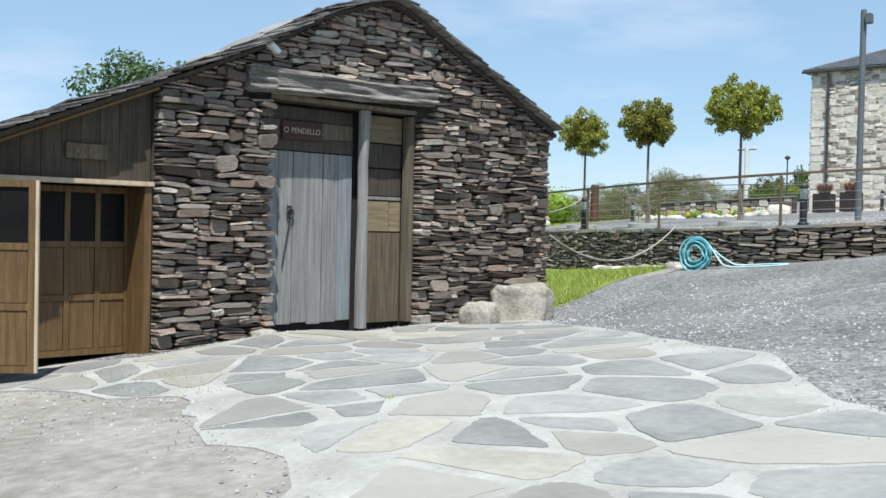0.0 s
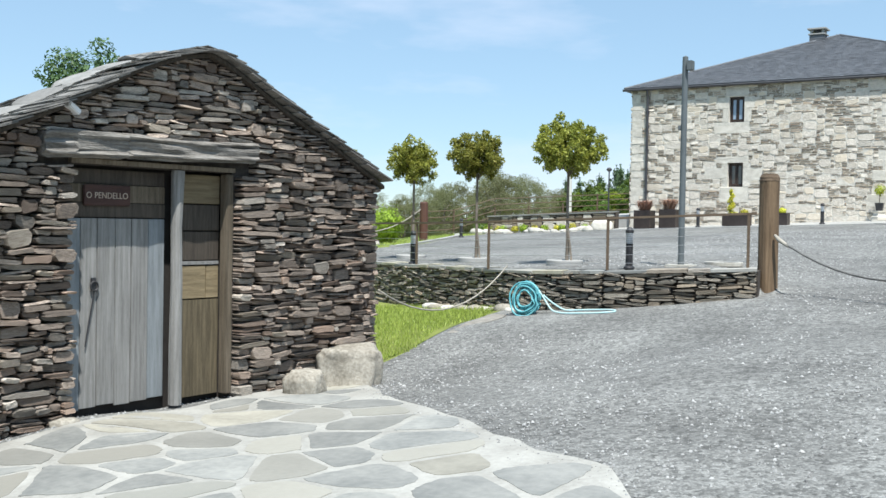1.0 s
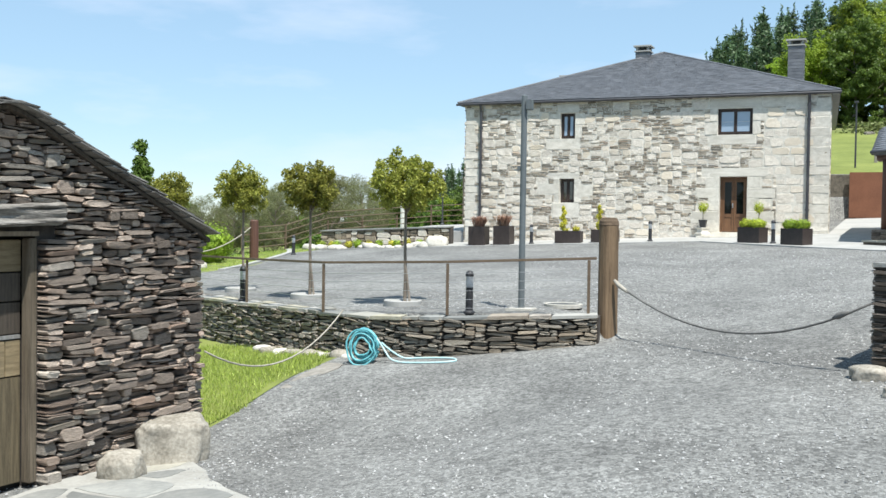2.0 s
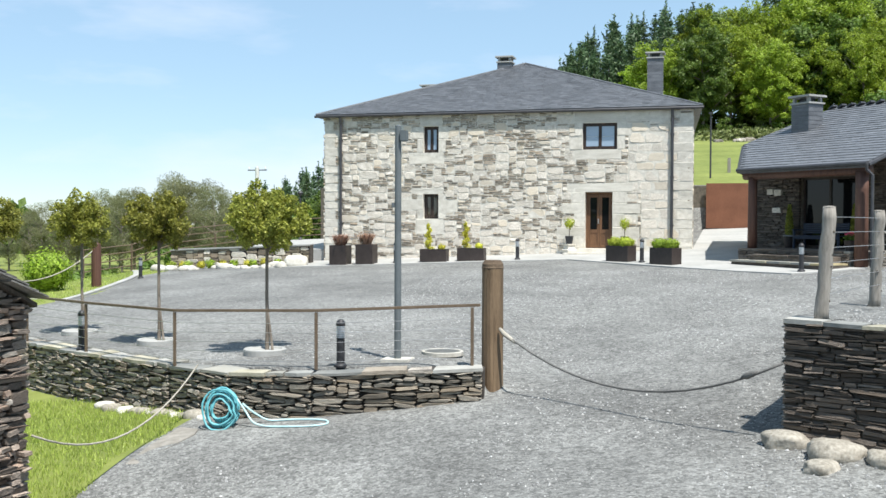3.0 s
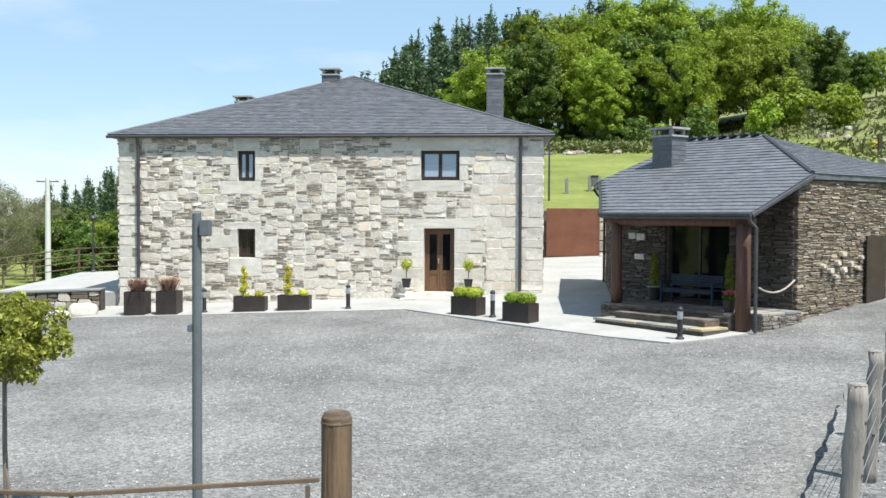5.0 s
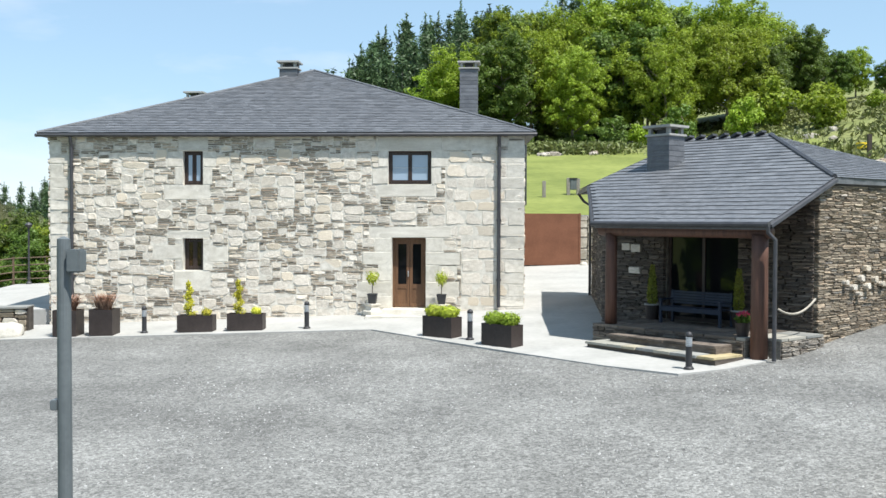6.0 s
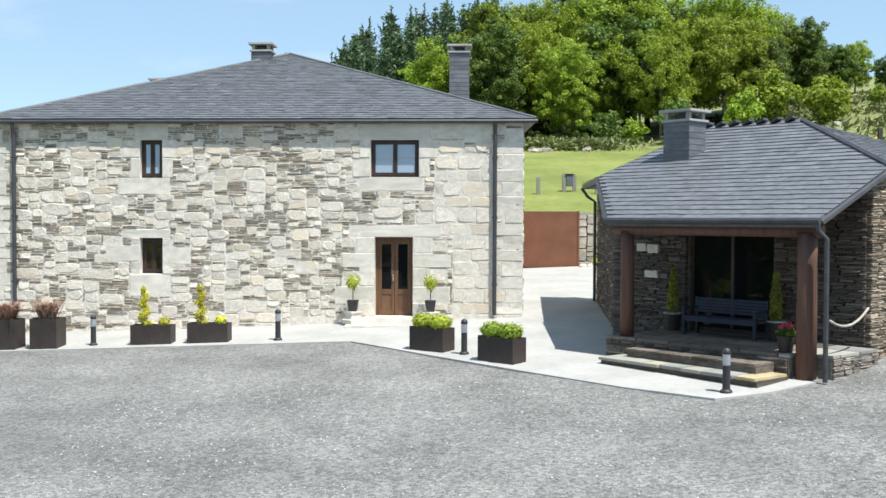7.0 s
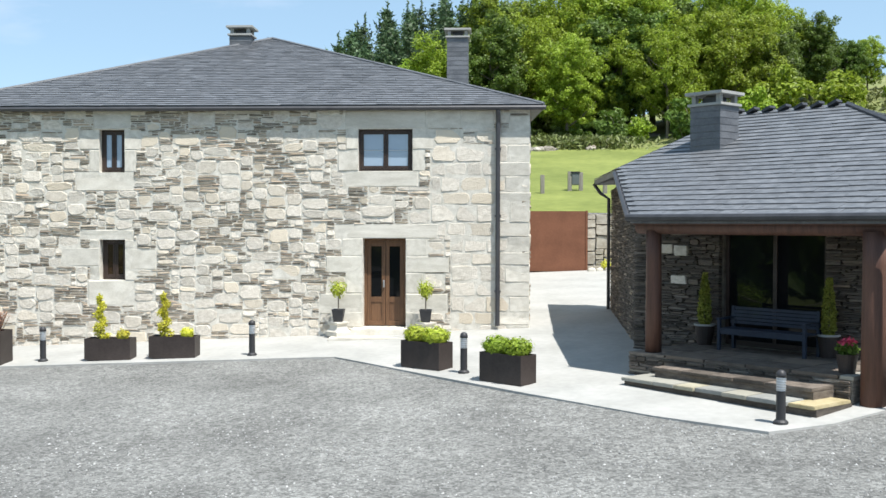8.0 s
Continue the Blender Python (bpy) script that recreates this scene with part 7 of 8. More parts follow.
part("shaft", rod((0, 0, 0.3), (0, 0, 2.25), 0.042, 0.034), DARKMETAL, sl)
part("head", lathe([(0.04, 2.22), (0.13, 2.3), (0.15, 2.36), (0.08, 2.44), (0.01, 2.46)], 14), DARKMETAL, sl)
edge = [(-2.85, -13.6), (-3.2, -12.0), (-3.75, -10.2), (-4.35, -8.4), (-5.0, -6.6), (-5.7, -4.9), (-6.6, -3.4), (-7.2, -2.6)]
for (xa, ya), (xb, yb) in zip(edge, edge[1:]):
    dx, dy = xb - xa, yb - ya
    n = math.hypot(dx, dy)
    ox, oy = -dy / n * 0.12, dx / n * 0.12
    bm = slab([(xa - ox, ya - oy), (xb - ox, yb - oy), (xb + ox, yb + oy), (xa + ox, ya + oy)], lambda x, y: court(x, y) - 0.1, lambda x, y: court(x, y) + 0.06)
    k = part("kerb", bm, CONCRETE, None)
    tagged(k, "pale concrete lawn edging", "kerb", "lawn kerbs", "structure")
lp = thing("lawn_post", pose(-4.75, -8.9, court(-4.75, -8.9) - 0.05), "brown round wooden post at the lawn edge", "post")
part("log", lathe([(0.17, 0), (0.165, 1.2), (0.16, 1.5), (0.12, 1.55), (0.01, 1.55)], 16), REDLOG, lp)
hanging("lawn_rope", (-4.8, -9.0, 0.1), (-5.6, -13.2, -0.6), 0.5, 0.02, ROPE, "pale rope hung from the lawn post")
ball("round_shrub", pose(-5.85, -10.05, ground_z(-5.85, -10.05)), "bright green rounded garden shrub on the lawn", "shrub", 0.78, LEAF_OAK, 0.07, 3600, 230)
s = part("rock", boulder(0.4, 0.3, 0.2, 231, 0.14, 0.5, 2), WHITEROCK, None, smooth=True)
s.matrix_world = pose(-4.6, -12.6, ground_z(-4.6, -12.6) - 0.02)
tagged(s, "flat pale rock on the lawn", "rock")

# ---- posts with wires on the side terrace ----
wire_fence = thing("terrace_fence", pose(0, 0, 0), "rough grey round posts strung with wire on the terrace", "fence")
TP = [(17.13, -26.32), (18.04, -23.9), (18.87, -21.85), (19.72, -19.75), (20.56, -17.6)]
heads = []
for i, (x, y) in enumerate(TP):
    z = max(court(x, y), -0.03)
    r = random.Random(i)
    h = 1.3 if i else 1.32
    lean = (0.085, 0.06, 0.05, 0.04, 0.04)[i]
    pts = [(x + r.uniform(-0.012, 0.012) + lean * k / 10, y + r.uniform(-0.012, 0.012) - 0.3 * lean * k / 10, z - 0.1 + (h + 0.1) * k / 10) for k in range(11)]
    post = part("post", tube(pts, [0.084 - 0.0006 * k + r.uniform(-0.007, 0.008) for k in range(11)], 14), GREYPOST, wire_fence, smooth=True)
    for k in range(4):
        a, q = r.uniform(3.6, 6.2), r.randrange(2, 9)
        knot = boulder(0.018, 0.012, 0.022, 60 + 7 * i + k, 0.15, 0.3, 1)
        bmesh.ops.translate(knot, verts=knot.verts, vec=(pts[q][0] + 0.078 * math.cos(a), pts[q][1] + 0.078 * math.sin(a), pts[q][2]))
        part("knot", knot, DARKWOOD, post, "dark knot in the wood")
    part("post_top", lathe([(0.078, 0), (0.064, 0.012), (0.01, 0.018)], 12), GREYPOST, wire_fence, "cut post end").matrix_local = pose(pts[-1][0], pts[-1][1], pts[-1][2] - 0.002)
    heads.append(Vector((x + 0.08, y, z)))
for a, b in zip(heads, heads[1:]):
    for k in range(6):
        o = Vector((0, 0, 0.25 + 0.19 * k))
        part("wire", rod(a + o, b + o, 0.004, n=5), STEEL, wire_fence)
for i, (x, y, s0, sd) in enumerate(((16.72, -26.74, 0.23, 1), (17.25, -27.25, 0.27, 2), (17.05, -27.75, 0.18, 3), (17.75, -27.55, 0.2, 4), (18.25, -27.8, 0.17, 5), (18.75, -28.15, 0.21, 6), (19.3, -28.4, 0.16, 7), (19.9, -28.85, 0.2, 8))):
    s = part("rock", boulder(s0 * 1.25, s0, s0 * 0.6, 240 + sd, 0.14, 0.5), ROCK, None, smooth=True)
    s.matrix_world = pose(x, y, low(x, y) - 0.02, 0, 0, 30 * i)
    tagged(s, "pale rock at the foot of the terrace wall", "rock", "rocks by the terrace")

# Stones along the foot of the yard wall, and the bare strip beside the grass.
r = random.Random(55)
for i in range(13):
    k = i / 12
    x = 5.1 + 2.7 * k
    y = wall_y(x) - 0.16 - r.uniform(0, 0.12)
    s0 = r.uniform(0.07, 0.15)
    s = part("rock", boulder(s0 * 1.4, s0, s0 * 0.8, 700 + i, 0.16, 0.5, 2), ROCK if i % 3 else WHITEROCK, None, smooth=True)
    s.matrix_world = pose(x, y, ground_z(x, y) - 0.02, 0, 0, r.uniform(0, 90))
    tagged(s, "pale stone at the foot of the yard wall", "rock", "wall foot stones")
STRIP = [(7.7, -25.25), (8.1, -25.4), (8.2, -25.7), (8.1, -26.3), (7.95, -26.9), (7.76, -26.9), (7.72, -26.2)]
strip = part("bare_strip", slab(STRIP, lambda x, y: ground_z(x, y) - 0.1, lambda x, y: ground_z(x, y) + 0.014), EARTH, None)
tagged(strip, "bare sandy strip between the grass and the gravel", "path", kind="structure")

# ---- meadow furniture ----
for i, (x, y, h) in enumerate(((15.9, 20.5, 0.8), (17.15, 21.5, 0.85), (17.65, 21.6, 0.8), (18.6, 20.5, 0.8), (20.0, 23.0, 0.9))):
    p = thing("meadow_post", pose(x, y, ground_z(x, y)), "short grey stone post on the meadow", "post", "meadow posts")
    part("shaft", box(-0.09, 0.09, -0.08, 0.08, -0.1, h, 0.02), GREYPOST, p)
bin_ = thing("litter_bin", pose(17.4, 21.55, ground_z(17.4, 21.5)), "small dark litter bin between two posts", "bin")
part("body", box(-0.16, 0.16, -0.15, 0.15, 0.25, 0.78, 0.02), GREYMETAL, bin_)
part("lid", box(-0.2, 0.2, -0.18, 0.18, 0.78, 0.84, 0.01), BLACKPLASTIC, bin_)
mp_ = thing("meadow_lamp", pose(14.95, 17.5, ground_z(14.95, 17.5)), "thin dark lamp pole on the meadow", "lamp pole")
part("shaft", rod((0, 0, -0.2), (0, 0, 3.4), 0.05, 0.04), DARKMETAL, mp_)
part("head", box(-0.12, 0.12, -0.1, 0.1, 3.4, 3.5, 0.02), DARKMETAL, mp_)
r = random.Random(77)
yb = thing("feed_trough", pose(34.9, 31.3, ground_z(34.9, 31.3), 0, 0, 30), "small bright yellow trough on the hillside", "trough")
part("tub", box(-0.45, 0.45, -0.25, 0.25, 0.0, 0.4, 0.05), mat("yellow_plastic", (0.65, 0.48, 0.02), (0.75, 0.56, 0.04), scale=3, rough=0.5, bump=0.0), yb)
hp = thing("field_post", pose(34.4, 28.8, ground_z(34.4, 28.8)), "dark wooden field post on the hillside", "post")
part("shaft", box(-0.12, 0.12, -0.1, 0.1, -0.1, 1.25, 0.02), DARKWOOD, hp)
rubble = thing("ruined_wall", pose(0, 0, 0), "tumbled dry-stone wall across the hillside", "stone wall", kind="structure")
for i in range(90):
    k = i / 89
    x, y = 33 + 26 * k + r.uniform(-0.4, 0.4), 24 + 5 * k + r.uniform(-0.4, 0.4)
    s0 = r.uniform(0.25, 0.6)
    s = part("stone", boulder(s0 * 1.3, s0, s0 * 0.8, 300 + i, 0.16, 0.5, 1), (SCHIST3, ROCK)[i % 3 == 0], rubble)
    s.matrix_local = pose(x, y, ground_z(x, y) + r.uniform(-0.05, 0.35), 0, 0, r.uniform(0, 180))
PALEPOLE = mat("pale_cast_concrete", (0.58, 0.575, 0.55), (0.7, 0.69, 0.665), scale=1.5, rough=0.9, bump=0.2)
up = thing("utility_pole", pose(-17.5, 30.3, ground_z(-17.5, 30.3)), "pale concrete utility pole beyond the fence", "utility pole")
part("shaft", rod((0, 0, -0.3), (0, 0, 5.1 - ground_z(-17.5, 30.3)), 0.22, 0.15), PALEPOLE, up)
top_ = 4.9 - ground_z(-17.5, 30.3)
part("crossarm", box(-0.75, 0.75, -0.04, 0.04, top_ - 0.04, top_ + 0.04), GREYMETAL, up)
for k in (-0.65, 0, 0.65):
    part("insulator", lathe([(0.04, top_ + 0.03), (0.06, top_ + 0.12), (0.03, top_ + 0.25)], 8, centre=(k, 0)), WHITEPLASTIC, up)


# A worn track and a rough bank at the foot of the wood.
TRACK = [(17.5, 50.3), (20.0, 51.3), (23.0, 53.0), (26.5, 55.6), (26.6, 57.2), (23.0, 54.9), (19.8, 52.8), (17.4, 51.6)]
track = part("meadow_track", slab(TRACK, lambda x, y: ground_z(x, y) - 0.3, lambda x, y: ground_z(x, y) + 0.05), EARTH, None)
tagged(track, "pale worn earth track at the edge of the wood", "path", kind="structure")
r = random.Random(91)
for i in range(26):
    k = i / 25
    x, y = 15.5 + 6.0 * k + r.uniform(-0.6, 0.6), 44.5 + 2.0 * k + r.uniform(-1.6, 1.6)
    s0 = r.uniform(0.15, 0.35)
    s = part("bank_rock", boulder(s0 * 1.4, s0, s0 * 0.7, 600 + i, 0.18, 0.5, 2), SCHIST2, None)
    s.matrix_world = pose(x, y, ground_z(x, y) - 0.05, 0, 0, r.uniform(0, 180))
    tagged(s, "dark mossy rock on the rough bank", "rock", "bank rocks")
for i in range(40):
    x, y = r.uniform(33, 50), r.uniform(33, 58)
    s0 = r.uniform(0.15, 0.42)
    s = part("hill_rock", boulder(s0 * 1.4, s0, s0 * 0.7, 640 + i, 0.18, 0.5, 1), ROCK, None)
    s.matrix_world = pose(x, y, ground_z(x, y) - 0.05, 0, 0, r.uniform(0, 180))
    tagged(s, "pale rock on the dry hillside", "rock", "hillside rocks")


# ---- woods ----
def conifer(name, m, label, height, radius, seed, group):
    t = thing(name, m, label, "pine tree", group)
    part("trunk", tube([(0, 0, -0.3), (0.05, 0, height * 0.5), (0, 0, height * 0.97)], [0.2, 0.13, 0.03], 7), BARK, t)
    g = np.random.default_rng(seed)
    pts = []
    whorls = int(height * 1.7)
    for i in range(whorls):
        q = 0.16 + 0.84 * (i + g.uniform(-0.4, 0.4)) / whorls
        rad = radius * max(1 - q, 0.0) ** 0.88 * g.uniform(0.75, 1.2) + 0.12
        for _ in range(int(15 - 8 * q)):
            a, L = g.uniform(0, 6.28), rad * g.uniform(0.45, 1.15)
            n = 9
            k = np.linspace(0.2, 1, n)[:, None]
            d = np.array([math.cos(a), math.sin(a), 0.0])
            pts.append(np.array([0, 0, height * 0.98 * q]) + d * L * k + np.array([0, 0, 0.34 * L]) * k * k + g.normal(size=(n, 3)) * (0.08 + 0.14 * k))
    pts.append(np.stack([np.zeros(14), np.zeros(14), np.linspace(0.95, 1.03, 14) * height], 1))
    leaf_mesh("crown", np.concatenate(pts), 0.16, LEAF_PINE, seed, t, flat=0.0, long=2.8, corners=3)
    return t


FAR = pose(0, 0, -400)
oaks = []
for s in range(4):
    h = (11.0, 12.5, 10.0, 13.5)[s]
    oaks.append(tree("broadleaf_tree", FAR, "tall leafy broadleaf tree at the edge of the wood", "tree", h, h * 0.36, h * 0.14, (LEAF_OAK, LEAF_OAK, LEAF_DARK, LEAF_OAK)[s], 0.15, 34, 52, h * 0.047, 400 + s, "hillside trees", 0.22, lobes=15))
bushes = [tree("hill_bush", FAR, "leafy bush at the foot of the wood", "bush", 3.0, 1.4, 0.1, (LEAF_OAK, LEAF_DARK)[s], 0.2, 26, 60, 0.55, 480 + s, "hillside bushes", 0.07, 4) for s in range(2)]
pines = [conifer("pine_tree", FAR, "dark slender pine on the hillside", h, h * 0.24, 420 + i, "hillside pines") for i, h in enumerate((13.0, 15.0, 11.5))]
greys = [tree("bare_tree", FAR, "thin greyish half-bare tree in the valley wood", "tree", h, h * 0.26, h * 0.12, LEAF_GREY, 0.07, 80, 170, h * 0.075, 440 + i, "valley trees", 0.13, 16) for i, h in enumerate((8.0, 9.5))]
r = random.Random(5)


def plant(source, x, y, s=1.0):
    c = copy_thing(source, pose(x, y, ground_z(x, y) - 0.15, 0, 0, r.uniform(0, 360)))
    c.scale = (s * r.uniform(0.9, 1.1), s * r.uniform(0.9, 1.1), s)
    return c


OAK_H, PINE_H = (11.0, 12.5, 10.0, 13.5), (13.0, 15.0, 11.5)


def rise(x, table):
    for (xa, ha), (xb, hb) in zip(table, table[1:]):
        if x <= xb:
            return ha + (hb - ha) * max(x - xa, 0) / (xb - xa)
    return table[-1][1]


OAK_TOPS = ((6, 6.5), (10, 10.0), (14, 12.0), (20, 13.2), (26, 13.0), (30, 12.0), (35, 10.4), (39, 8.0), (43, 5.6), (46, 3.8), (49, 2.8), (60, 2.0))
PINE_TOPS = ((-6, 11.0), (-2, 16.5), (1, 17.6), (4.5, 15.4), (8, 13.2), (11.4, 12.8), (20, 13.6), (30, 12.0), (38, 7.0), (44, 3.0))


def oak_at(k, x, y, part_of=1.0):
    return plant(oaks[k % 4], x, y, rise(x, OAK_TOPS) * part_of / OAK_H[k % 4])


def pine_at(k, x, y, part_of=1.0):
    return plant(pines[k % 3], x, y, rise(x, PINE_TOPS) * part_of / PINE_H[k % 3])


# Front rank of oaks along the meadow, then ranks up the hill.
for i in range(11):
    oak_at(i, 8.5 + 2.6 * i + r.uniform(-0.9, 0.9), 54 + r.uniform(-2.5, 2.5), r.uniform(0.62, 0.86))
for i in range(44):
    x = 6.0 + 0.9 * i + r.uniform(-0.5, 0.5)
    if x > 25 and i % 4:
        continue
    # Left bushes all dark-leaved: understorey shade put into their colour.
    plant(bushes[i % 2 if x > 24 else 1], x, (51.0, 57.5)[i % 2] + r.uniform(-1.2, 1.2), r.uniform(0.6, 1.2) * 0.6 * (1, 1.7)[i % 2])
for i in range(10):
    oak_at(i + 1, 13 + 2.9 * i + r.uniform(-1, 1), 61 + r.uniform(-2, 2), r.uniform(0.86, 1.0))
for i in range(10):
    oak_at(i * 3, 17 + 2.9 * i + r.uniform(-1, 1), 69 + r.uniform(-3, 3), r.uniform(0.88, 1.04))
for i in range(34):
    pine_at(i, -4.0 + 1.05 * i + r.uniform(-0.6, 0.6), 74 + r.uniform(-3, 3), r.uniform(0.84, 1.03))
for i in range(22):
    pine_at(i, -2.5 + 0.6 * i + r.uniform(-0.4, 0.4), 60 + r.uniform(-1.5, 1.5), r.uniform(0.6, 0.84))
for i in range(30):
    pine_at(i + 1, -4.0 + 0.56 * i + r.uniform(-0.4, 0.4), 65 + r.uniform(-3, 3), r.uniform(0.72, 0.97))
for i in range(22):
    oak_at(2 if i % 3 else 0, 37 + 1.4 * i + r.uniform(-0.7, 0.7), 67 - 0.5 * i + r.uniform(-3, 3), r.uniform(0.75, 1.05))
for i, (x, y, s) in enumerate(((31.0, 46, 0.28), (27, 48, 0.3), (36.5, 44, 0.3), (22, 48.5, 0.25), (34, 50, 0.36))):
    plant(bushes[i % 2], x, y, s * 3.6)
# Left: valley wood with pines behind it.
GREY_TOPS = ((-40, 2.2), (-29, 3.0), (-26, 3.3), (-22.6, 4.8), (-20.5, 5.2), (-17, 4.5), (-15, 3.4), (-10, 2.6))
for i in range(34):
    x = -12.0 - 0.75 * i + r.uniform(-0.5, 0.5)
    y = (19, 24, 28)[i % 3] + r.uniform(-1.5, 1.5)
    crest = rise(x + 0.6 * (y - 24) * 0.6, GREY_TOPS) * r.uniform(0.8, 1.05)
    x, y, crest = 16 + (x - 16) * 2.05, -40 + (y + 40) * 2.05, 1.65 + (crest - 1.65) * 2.05
    plant(greys[i % 2], x, y, (crest - ground_z(x, y)) / (8.0, 9.5)[i % 2])
for i in range(70):
    x = -11.0 - (0.4 * i if i < 44 else 0.6 * (i - 44)) + r.uniform(-0.3, 0.3)
    y = ((38, 41, 44)[i % 3] if i < 44 else 36) + r.uniform(-1.5, 1.5)
    top = min(14.5, 13.1 - 0.92 * (-15.7 - x)) + (r.uniform(-1.8, 0.4) if i < 44 else r.uniform(-5, -2.5))
    x, y = 18 + (x - 18) * 2.3, -42 + (y + 42) * 2.3
    plant(pines[i % 3], x, y, (top - ground_z(x, y)) / PINE_H[i % 3])
for i in range(11):
    x = -6.8 - 0.75 * i + r.uniform(-0.4, 0.4)
    y = 25 + r.uniform(-3, 3)
    x, y = 15 + (x - 15) * 1.17, -38 + (y + 38) * 1.17
    plant(oaks[2 if i % 3 else 0], x, y, (3.1 + r.uniform(-1.1, 0.5) - ground_z(x, y)) / OAK_H[2 if i % 3 else 0])
for i in range(3, 14):
    plant(bushes[1], -9.5 - 1.8 * i + r.uniform(-0.6, 0.6), 13 + r.uniform(-2, 2.5) - 0.8 * i, r.uniform(1.0, 1.5))
poplar = tree("poplar", pose(-19, 2.0, ground_z(-19, 2) - 0.1), "tall narrow dark poplar", "tree", 10.3, 0.36, 0.8, LEAF_DARK, 0.14, 230, 60, 0.34, 470, trunk_r=0.12)
for x, y, h, wide, low_, sd in ((-5.4, -28.2, 6.5, 1.75, 0.8, 471), (-20.0, -12.4, 15.2, 2.3, 7.5, 472)):
    tree("garden_tree", pose(x, y, ground_z(x, y) - 0.1), "round leafy green tree behind the hut", "tree", h, wide, low_, LEAF_SHADE, 0.055 * wide, 90, 150, wide * 0.36, sd, "trees behind the hut", 0.12)
for o in (*oaks, *bushes, *pines, *greys):
    for c in list(o.children_recursive):
        bpy.data.objects.remove(c)
    bpy.data.objects.remove(o)

# Far rim of woods on the horizon.
def far_wood(name, label, arc, dist, base, tall, n, material, seed):
    g = np.random.default_rng(seed)
    a = np.radians(g.uniform(arc[0], arc[1], n))
    d = dist * g.uniform(0.95, 1.1, n)
    h = tall * (0.65 + 0.35 * np.sin(a * 37) * np.sin(a * 91 + 1)) * g.uniform(0, 1, n) ** 0.8
    ob = leaf_mesh(name, np.stack([d * np.sin(a) + 10, d * np.cos(a) - 10, base + h], 1), 1.9, material, seed, None)
    return tagged(ob, label, "woods", kind="stuff")


far_wood("far_woods", "distant dark woods beyond the valley", (-95, -8), 215, -8, 13, 16000, LEAF_DARK, 501)
far_wood("far_woods", "distant woods behind the hill", (-8, 85), 190, 10, 12, 8000, LEAF_PINE, 502)
# Unseen woods added behind the camera; they darken what the panes reflect.
far_wood("far_woods", "unseen woods added behind the camera", (85, 265), 75, -4, 11, 9000, LEAF_DARK, 503)

# Dry tufts on the hillside.
g = np.random.default_rng(93)
n = 9000
tx, ty = g.uniform(28, 56, n), g.uniform(24, 60, n)
keep = [noise.noise(Vector((a * 0.25, b * 0.25, 4))) > -0.1 for a, b in zip(tx, ty)]
tz = [ground_z(a, b) + 0.1 for a, b in zip(tx, ty)]
ob = leaf_mesh("dry_tufts", np.stack([tx, ty, np.array(tz) + g.uniform(0, 0.35, n)], 1)[np.array(keep)], 0.22, LEAF_STRAW, 94, None, long=2.6)
tagged(ob, "dry yellow-green grass tufts on the hillside", "grass", kind="stuff")
tx, ty = g.normal(18.5, 2.2, 2600), g.normal(45.8, 0.8, 2600)
tz = [ground_z(a, b) for a, b in zip(tx, ty)]
ob = leaf_mesh("bank_brush", np.stack([tx, ty, np.array(tz) + g.uniform(0, 0.75, 2600)], 1), 0.2, LEAF_STRAW, 95, None, long=2.2)
tagged(ob, "low olive brush on the rough bank", "brush", kind="stuff")

# Grass: near lawn by the hut and tufts.
def blades(name, label, spots, tall, seed):
    g = np.random.default_rng(seed)
    vs, fs = [], []
    for x, y in spots:
        z = ground_z(x, y)
        a, h = g.uniform(0, 6.28), tall * g.uniform(0.5, 1.2)
        dx, dy = math.cos(a) * 0.008, math.sin(a) * 0.008
        lx_, ly_ = g.normal() * h * 0.35, g.normal() * h * 0.35
        n0 = len(vs)
        vs += [(x - dx, y - dy, z - 0.01), (x + dx, y + dy, z - 0.01), (x + lx_, y + ly_, z + h)]
        fs.append((n0, n0 + 1, n0 + 2))
    ob = mesh_object(name, vs, fs, LEAF_GRASS)
    return tagged(ob, label, "grass", kind="stuff")


g = np.random.default_rng(9)
spots = []
while len(spots) < 26000:
    x, y = g.uniform(2.5, 7.7), g.uniform(-29.6, -22.6)
    if y < wall_y(x) - 0.02 and (x < 7.55 - 0.12 * math.sin(y * 3)):
        spots.append((x, y))
blades("lawn_grass", "bright green grass between the hut and the yard wall", spots, 0.09, 10)
spots = [(x, y) for x, y in zip(g.uniform(-9, -3.2, 9000), g.uniform(-16, -3, 9000)) if x < lawn_edge(y) - 0.1]
blades("lawn_grass", "bright green lawn beside the yard", spots, 0.1, 11)


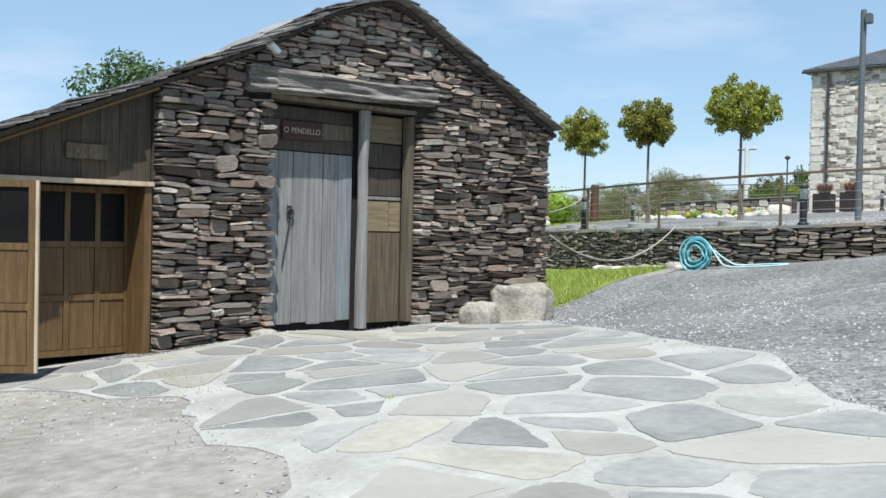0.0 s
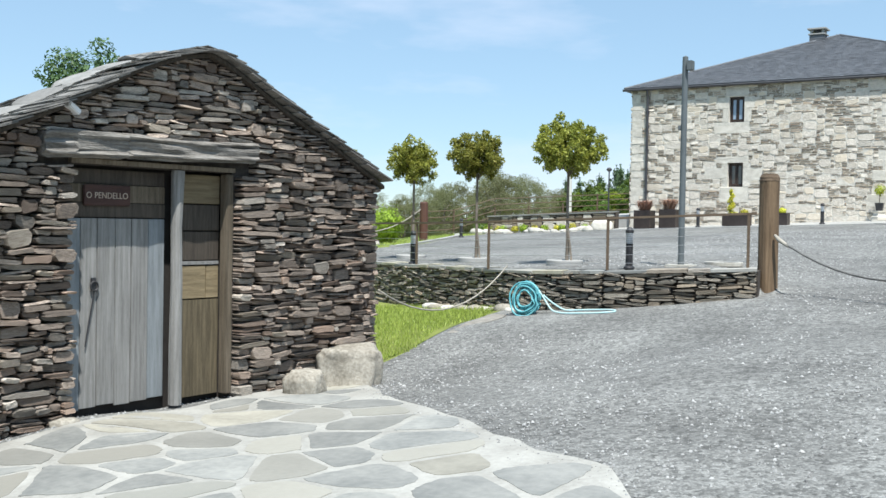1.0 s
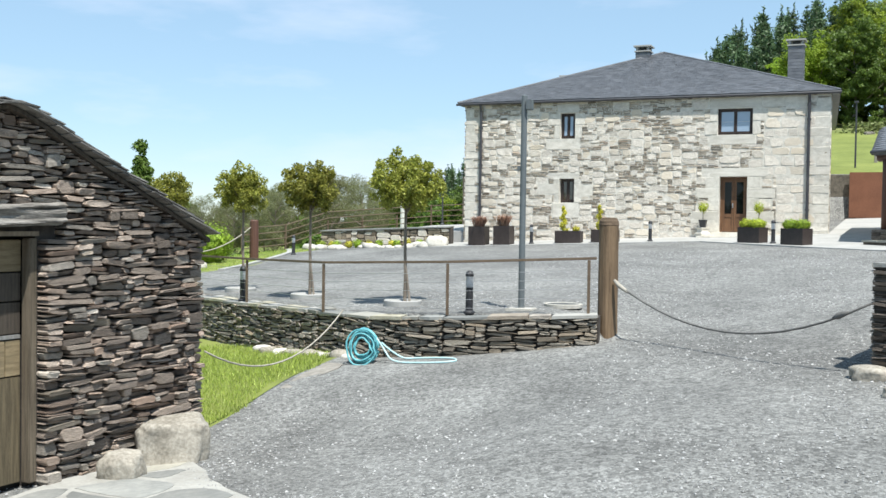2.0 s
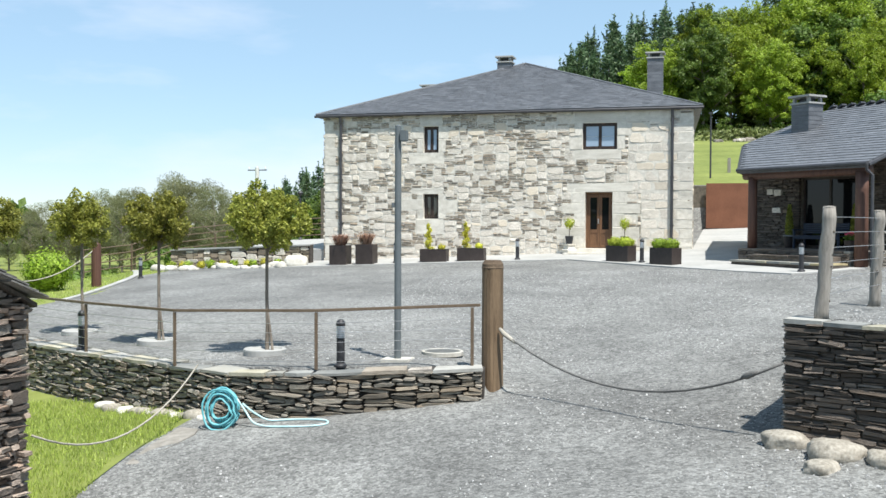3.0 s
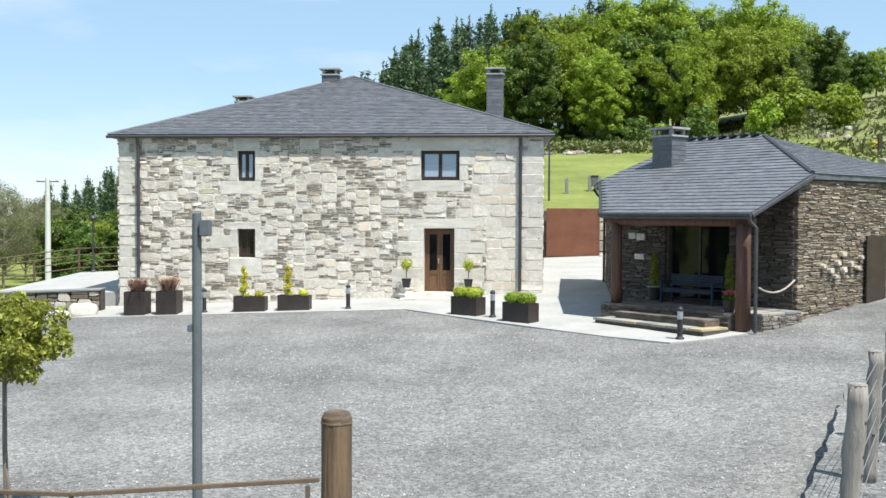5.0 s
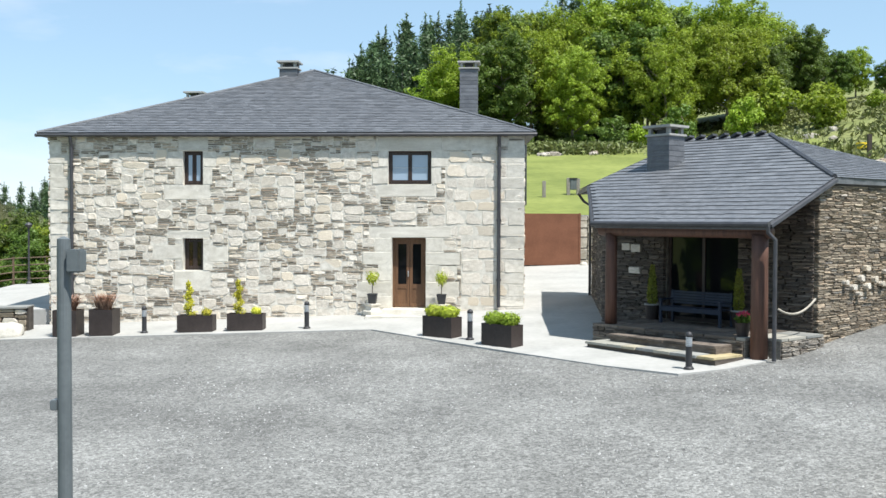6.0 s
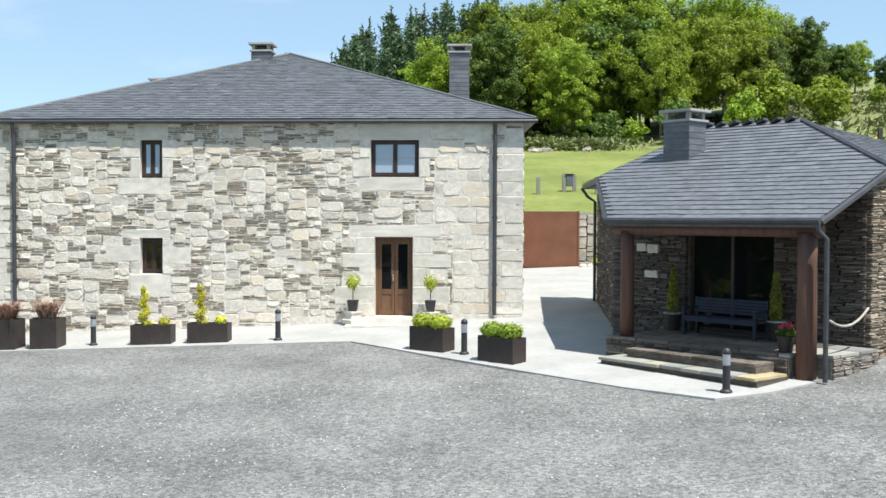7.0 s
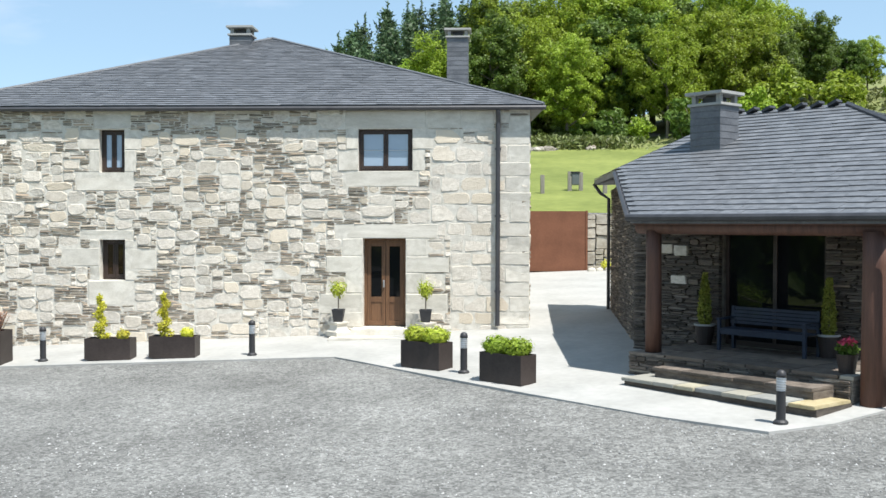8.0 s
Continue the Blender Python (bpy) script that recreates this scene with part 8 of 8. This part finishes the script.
# ---- loose gravel chips and small weeds ----
def chips(name, label, spots, sizes, material, seed, lift=0.0):
    g = np.random.default_rng(seed)
    vs, fs = [], []
    for (x, y), s in zip(spots, sizes):
        z = ground_z(x, y) + lift
        a = g.uniform(0, 6.28)
        c, d = math.cos(a) * s, math.sin(a) * s
        k = g.uniform(0.5, 0.9)
        n0 = len(vs)
        vs += [(x + c, y + d, z), (x - d * k, y + c * k, z), (x - c * 0.9, y - d * 0.9, z), (x + d * k, y - c * k, z), (x + 0.3 * c, y + 0.3 * d, z + s * g.uniform(0.5, 0.9)), (x - 0.4 * c - 0.2 * d, y - 0.4 * d + 0.2 * c, z + s * g.uniform(0.4, 0.8))]
        fs += [(n0, n0 + 1, n0 + 4), (n0 + 1, n0 + 5, n0 + 4), (n0 + 1, n0 + 2, n0 + 5), (n0 + 2, n0 + 3, n0 + 5), (n0 + 3, n0 + 4, n0 + 5), (n0 + 3, n0, n0 + 4)]
    ob = mesh_object(name, vs, fs, material)
    return tagged(ob, label, "gravel", kind="stuff")


CHIP = mat("stone_chip", (0.20, 0.20, 0.197), (0.40, 0.40, 0.39), scale=6, rough=0.9, bump=0.0, vary=0.4)
PALECHIP = mat("pale_chip", (0.27, 0.27, 0.26), (0.42, 0.415, 0.40), scale=6, rough=0.9, bump=0.0, vary=0.2)
g = np.random.default_rng(21)
spots, sizes = [], []
while len(spots) < 48000:
    x, y = g.uniform(7, 24), g.uniform(-43, -8)
    if ground_kind(x, y) != 0 or inside(x, y, DENSE) or inside(x, y, PATH_EDGE) or (y > -27 and y < -23.5 and x < 12.7):
        continue
    if g.uniform() > 0.6 + 0.4 * smooth(-14, -30, y) or noise.noise(Vector((x, y, 2)) * 0.6) < -0.25:
        continue
    spots.append((x, y))
    sizes.append(0.009 + 0.02 * g.uniform() ** 3)
chips("gravel_chips", "loose crushed grey stone on the yard", spots[:43000], sizes[:43000], CHIP, 22)
chips("gravel_chips", "pale loose stone chips on the yard", spots[43000:], sizes[43000:], PALECHIP, 23)
spots = [(x, y) for x, y in zip(g.uniform(6, 14, 9000), g.uniform(-43, -36.5, 9000)) if ground_kind(x, y) == 3 and not inside(x, y, DENSE)]
chips("earth_pebbles", "small pebbles on the sandy ground", spots[:3200], (0.007 + 0.018 * g.uniform(size=3200) ** 3).tolist(), CHIP, 24)
spots = []
for (xa, ya), (xb, yb) in zip(DENSE, DENSE[1:]):
    if xa > 8.6:
        for _ in range(26):
            k, d = g.uniform(), g.normal() * 0.16
            n = math.hypot(xb - xa, yb - ya) + 1e-6
            spots.append((xa + (xb - xa) * k + (yb - ya) / n * d, ya + (yb - ya) * k - (xb - xa) / n * d))
chips("gravel_chips", "stray gravel along the edge of the flagstones", spots, (0.006 + 0.014 * g.uniform(size=len(spots)) ** 2).tolist(), CHIP, 26, lift=0.018)
spots = []
for cx, cy, n, s in ((9.3, -37.1, 70, 0.35), (8.6, -37.4, 40, 0.3), (10.2, -37.3, 30, 0.2), (12.3, -37.2, 14, 0.06), (9.7, -37.6, 30, 0.25)):
    spots += [(cx + g.normal() * s, cy + g.normal() * s * 0.4) for _ in range(n)]
blades("weeds", "thin dry weeds at the edge of the flagstones", spots, 0.055, 25)
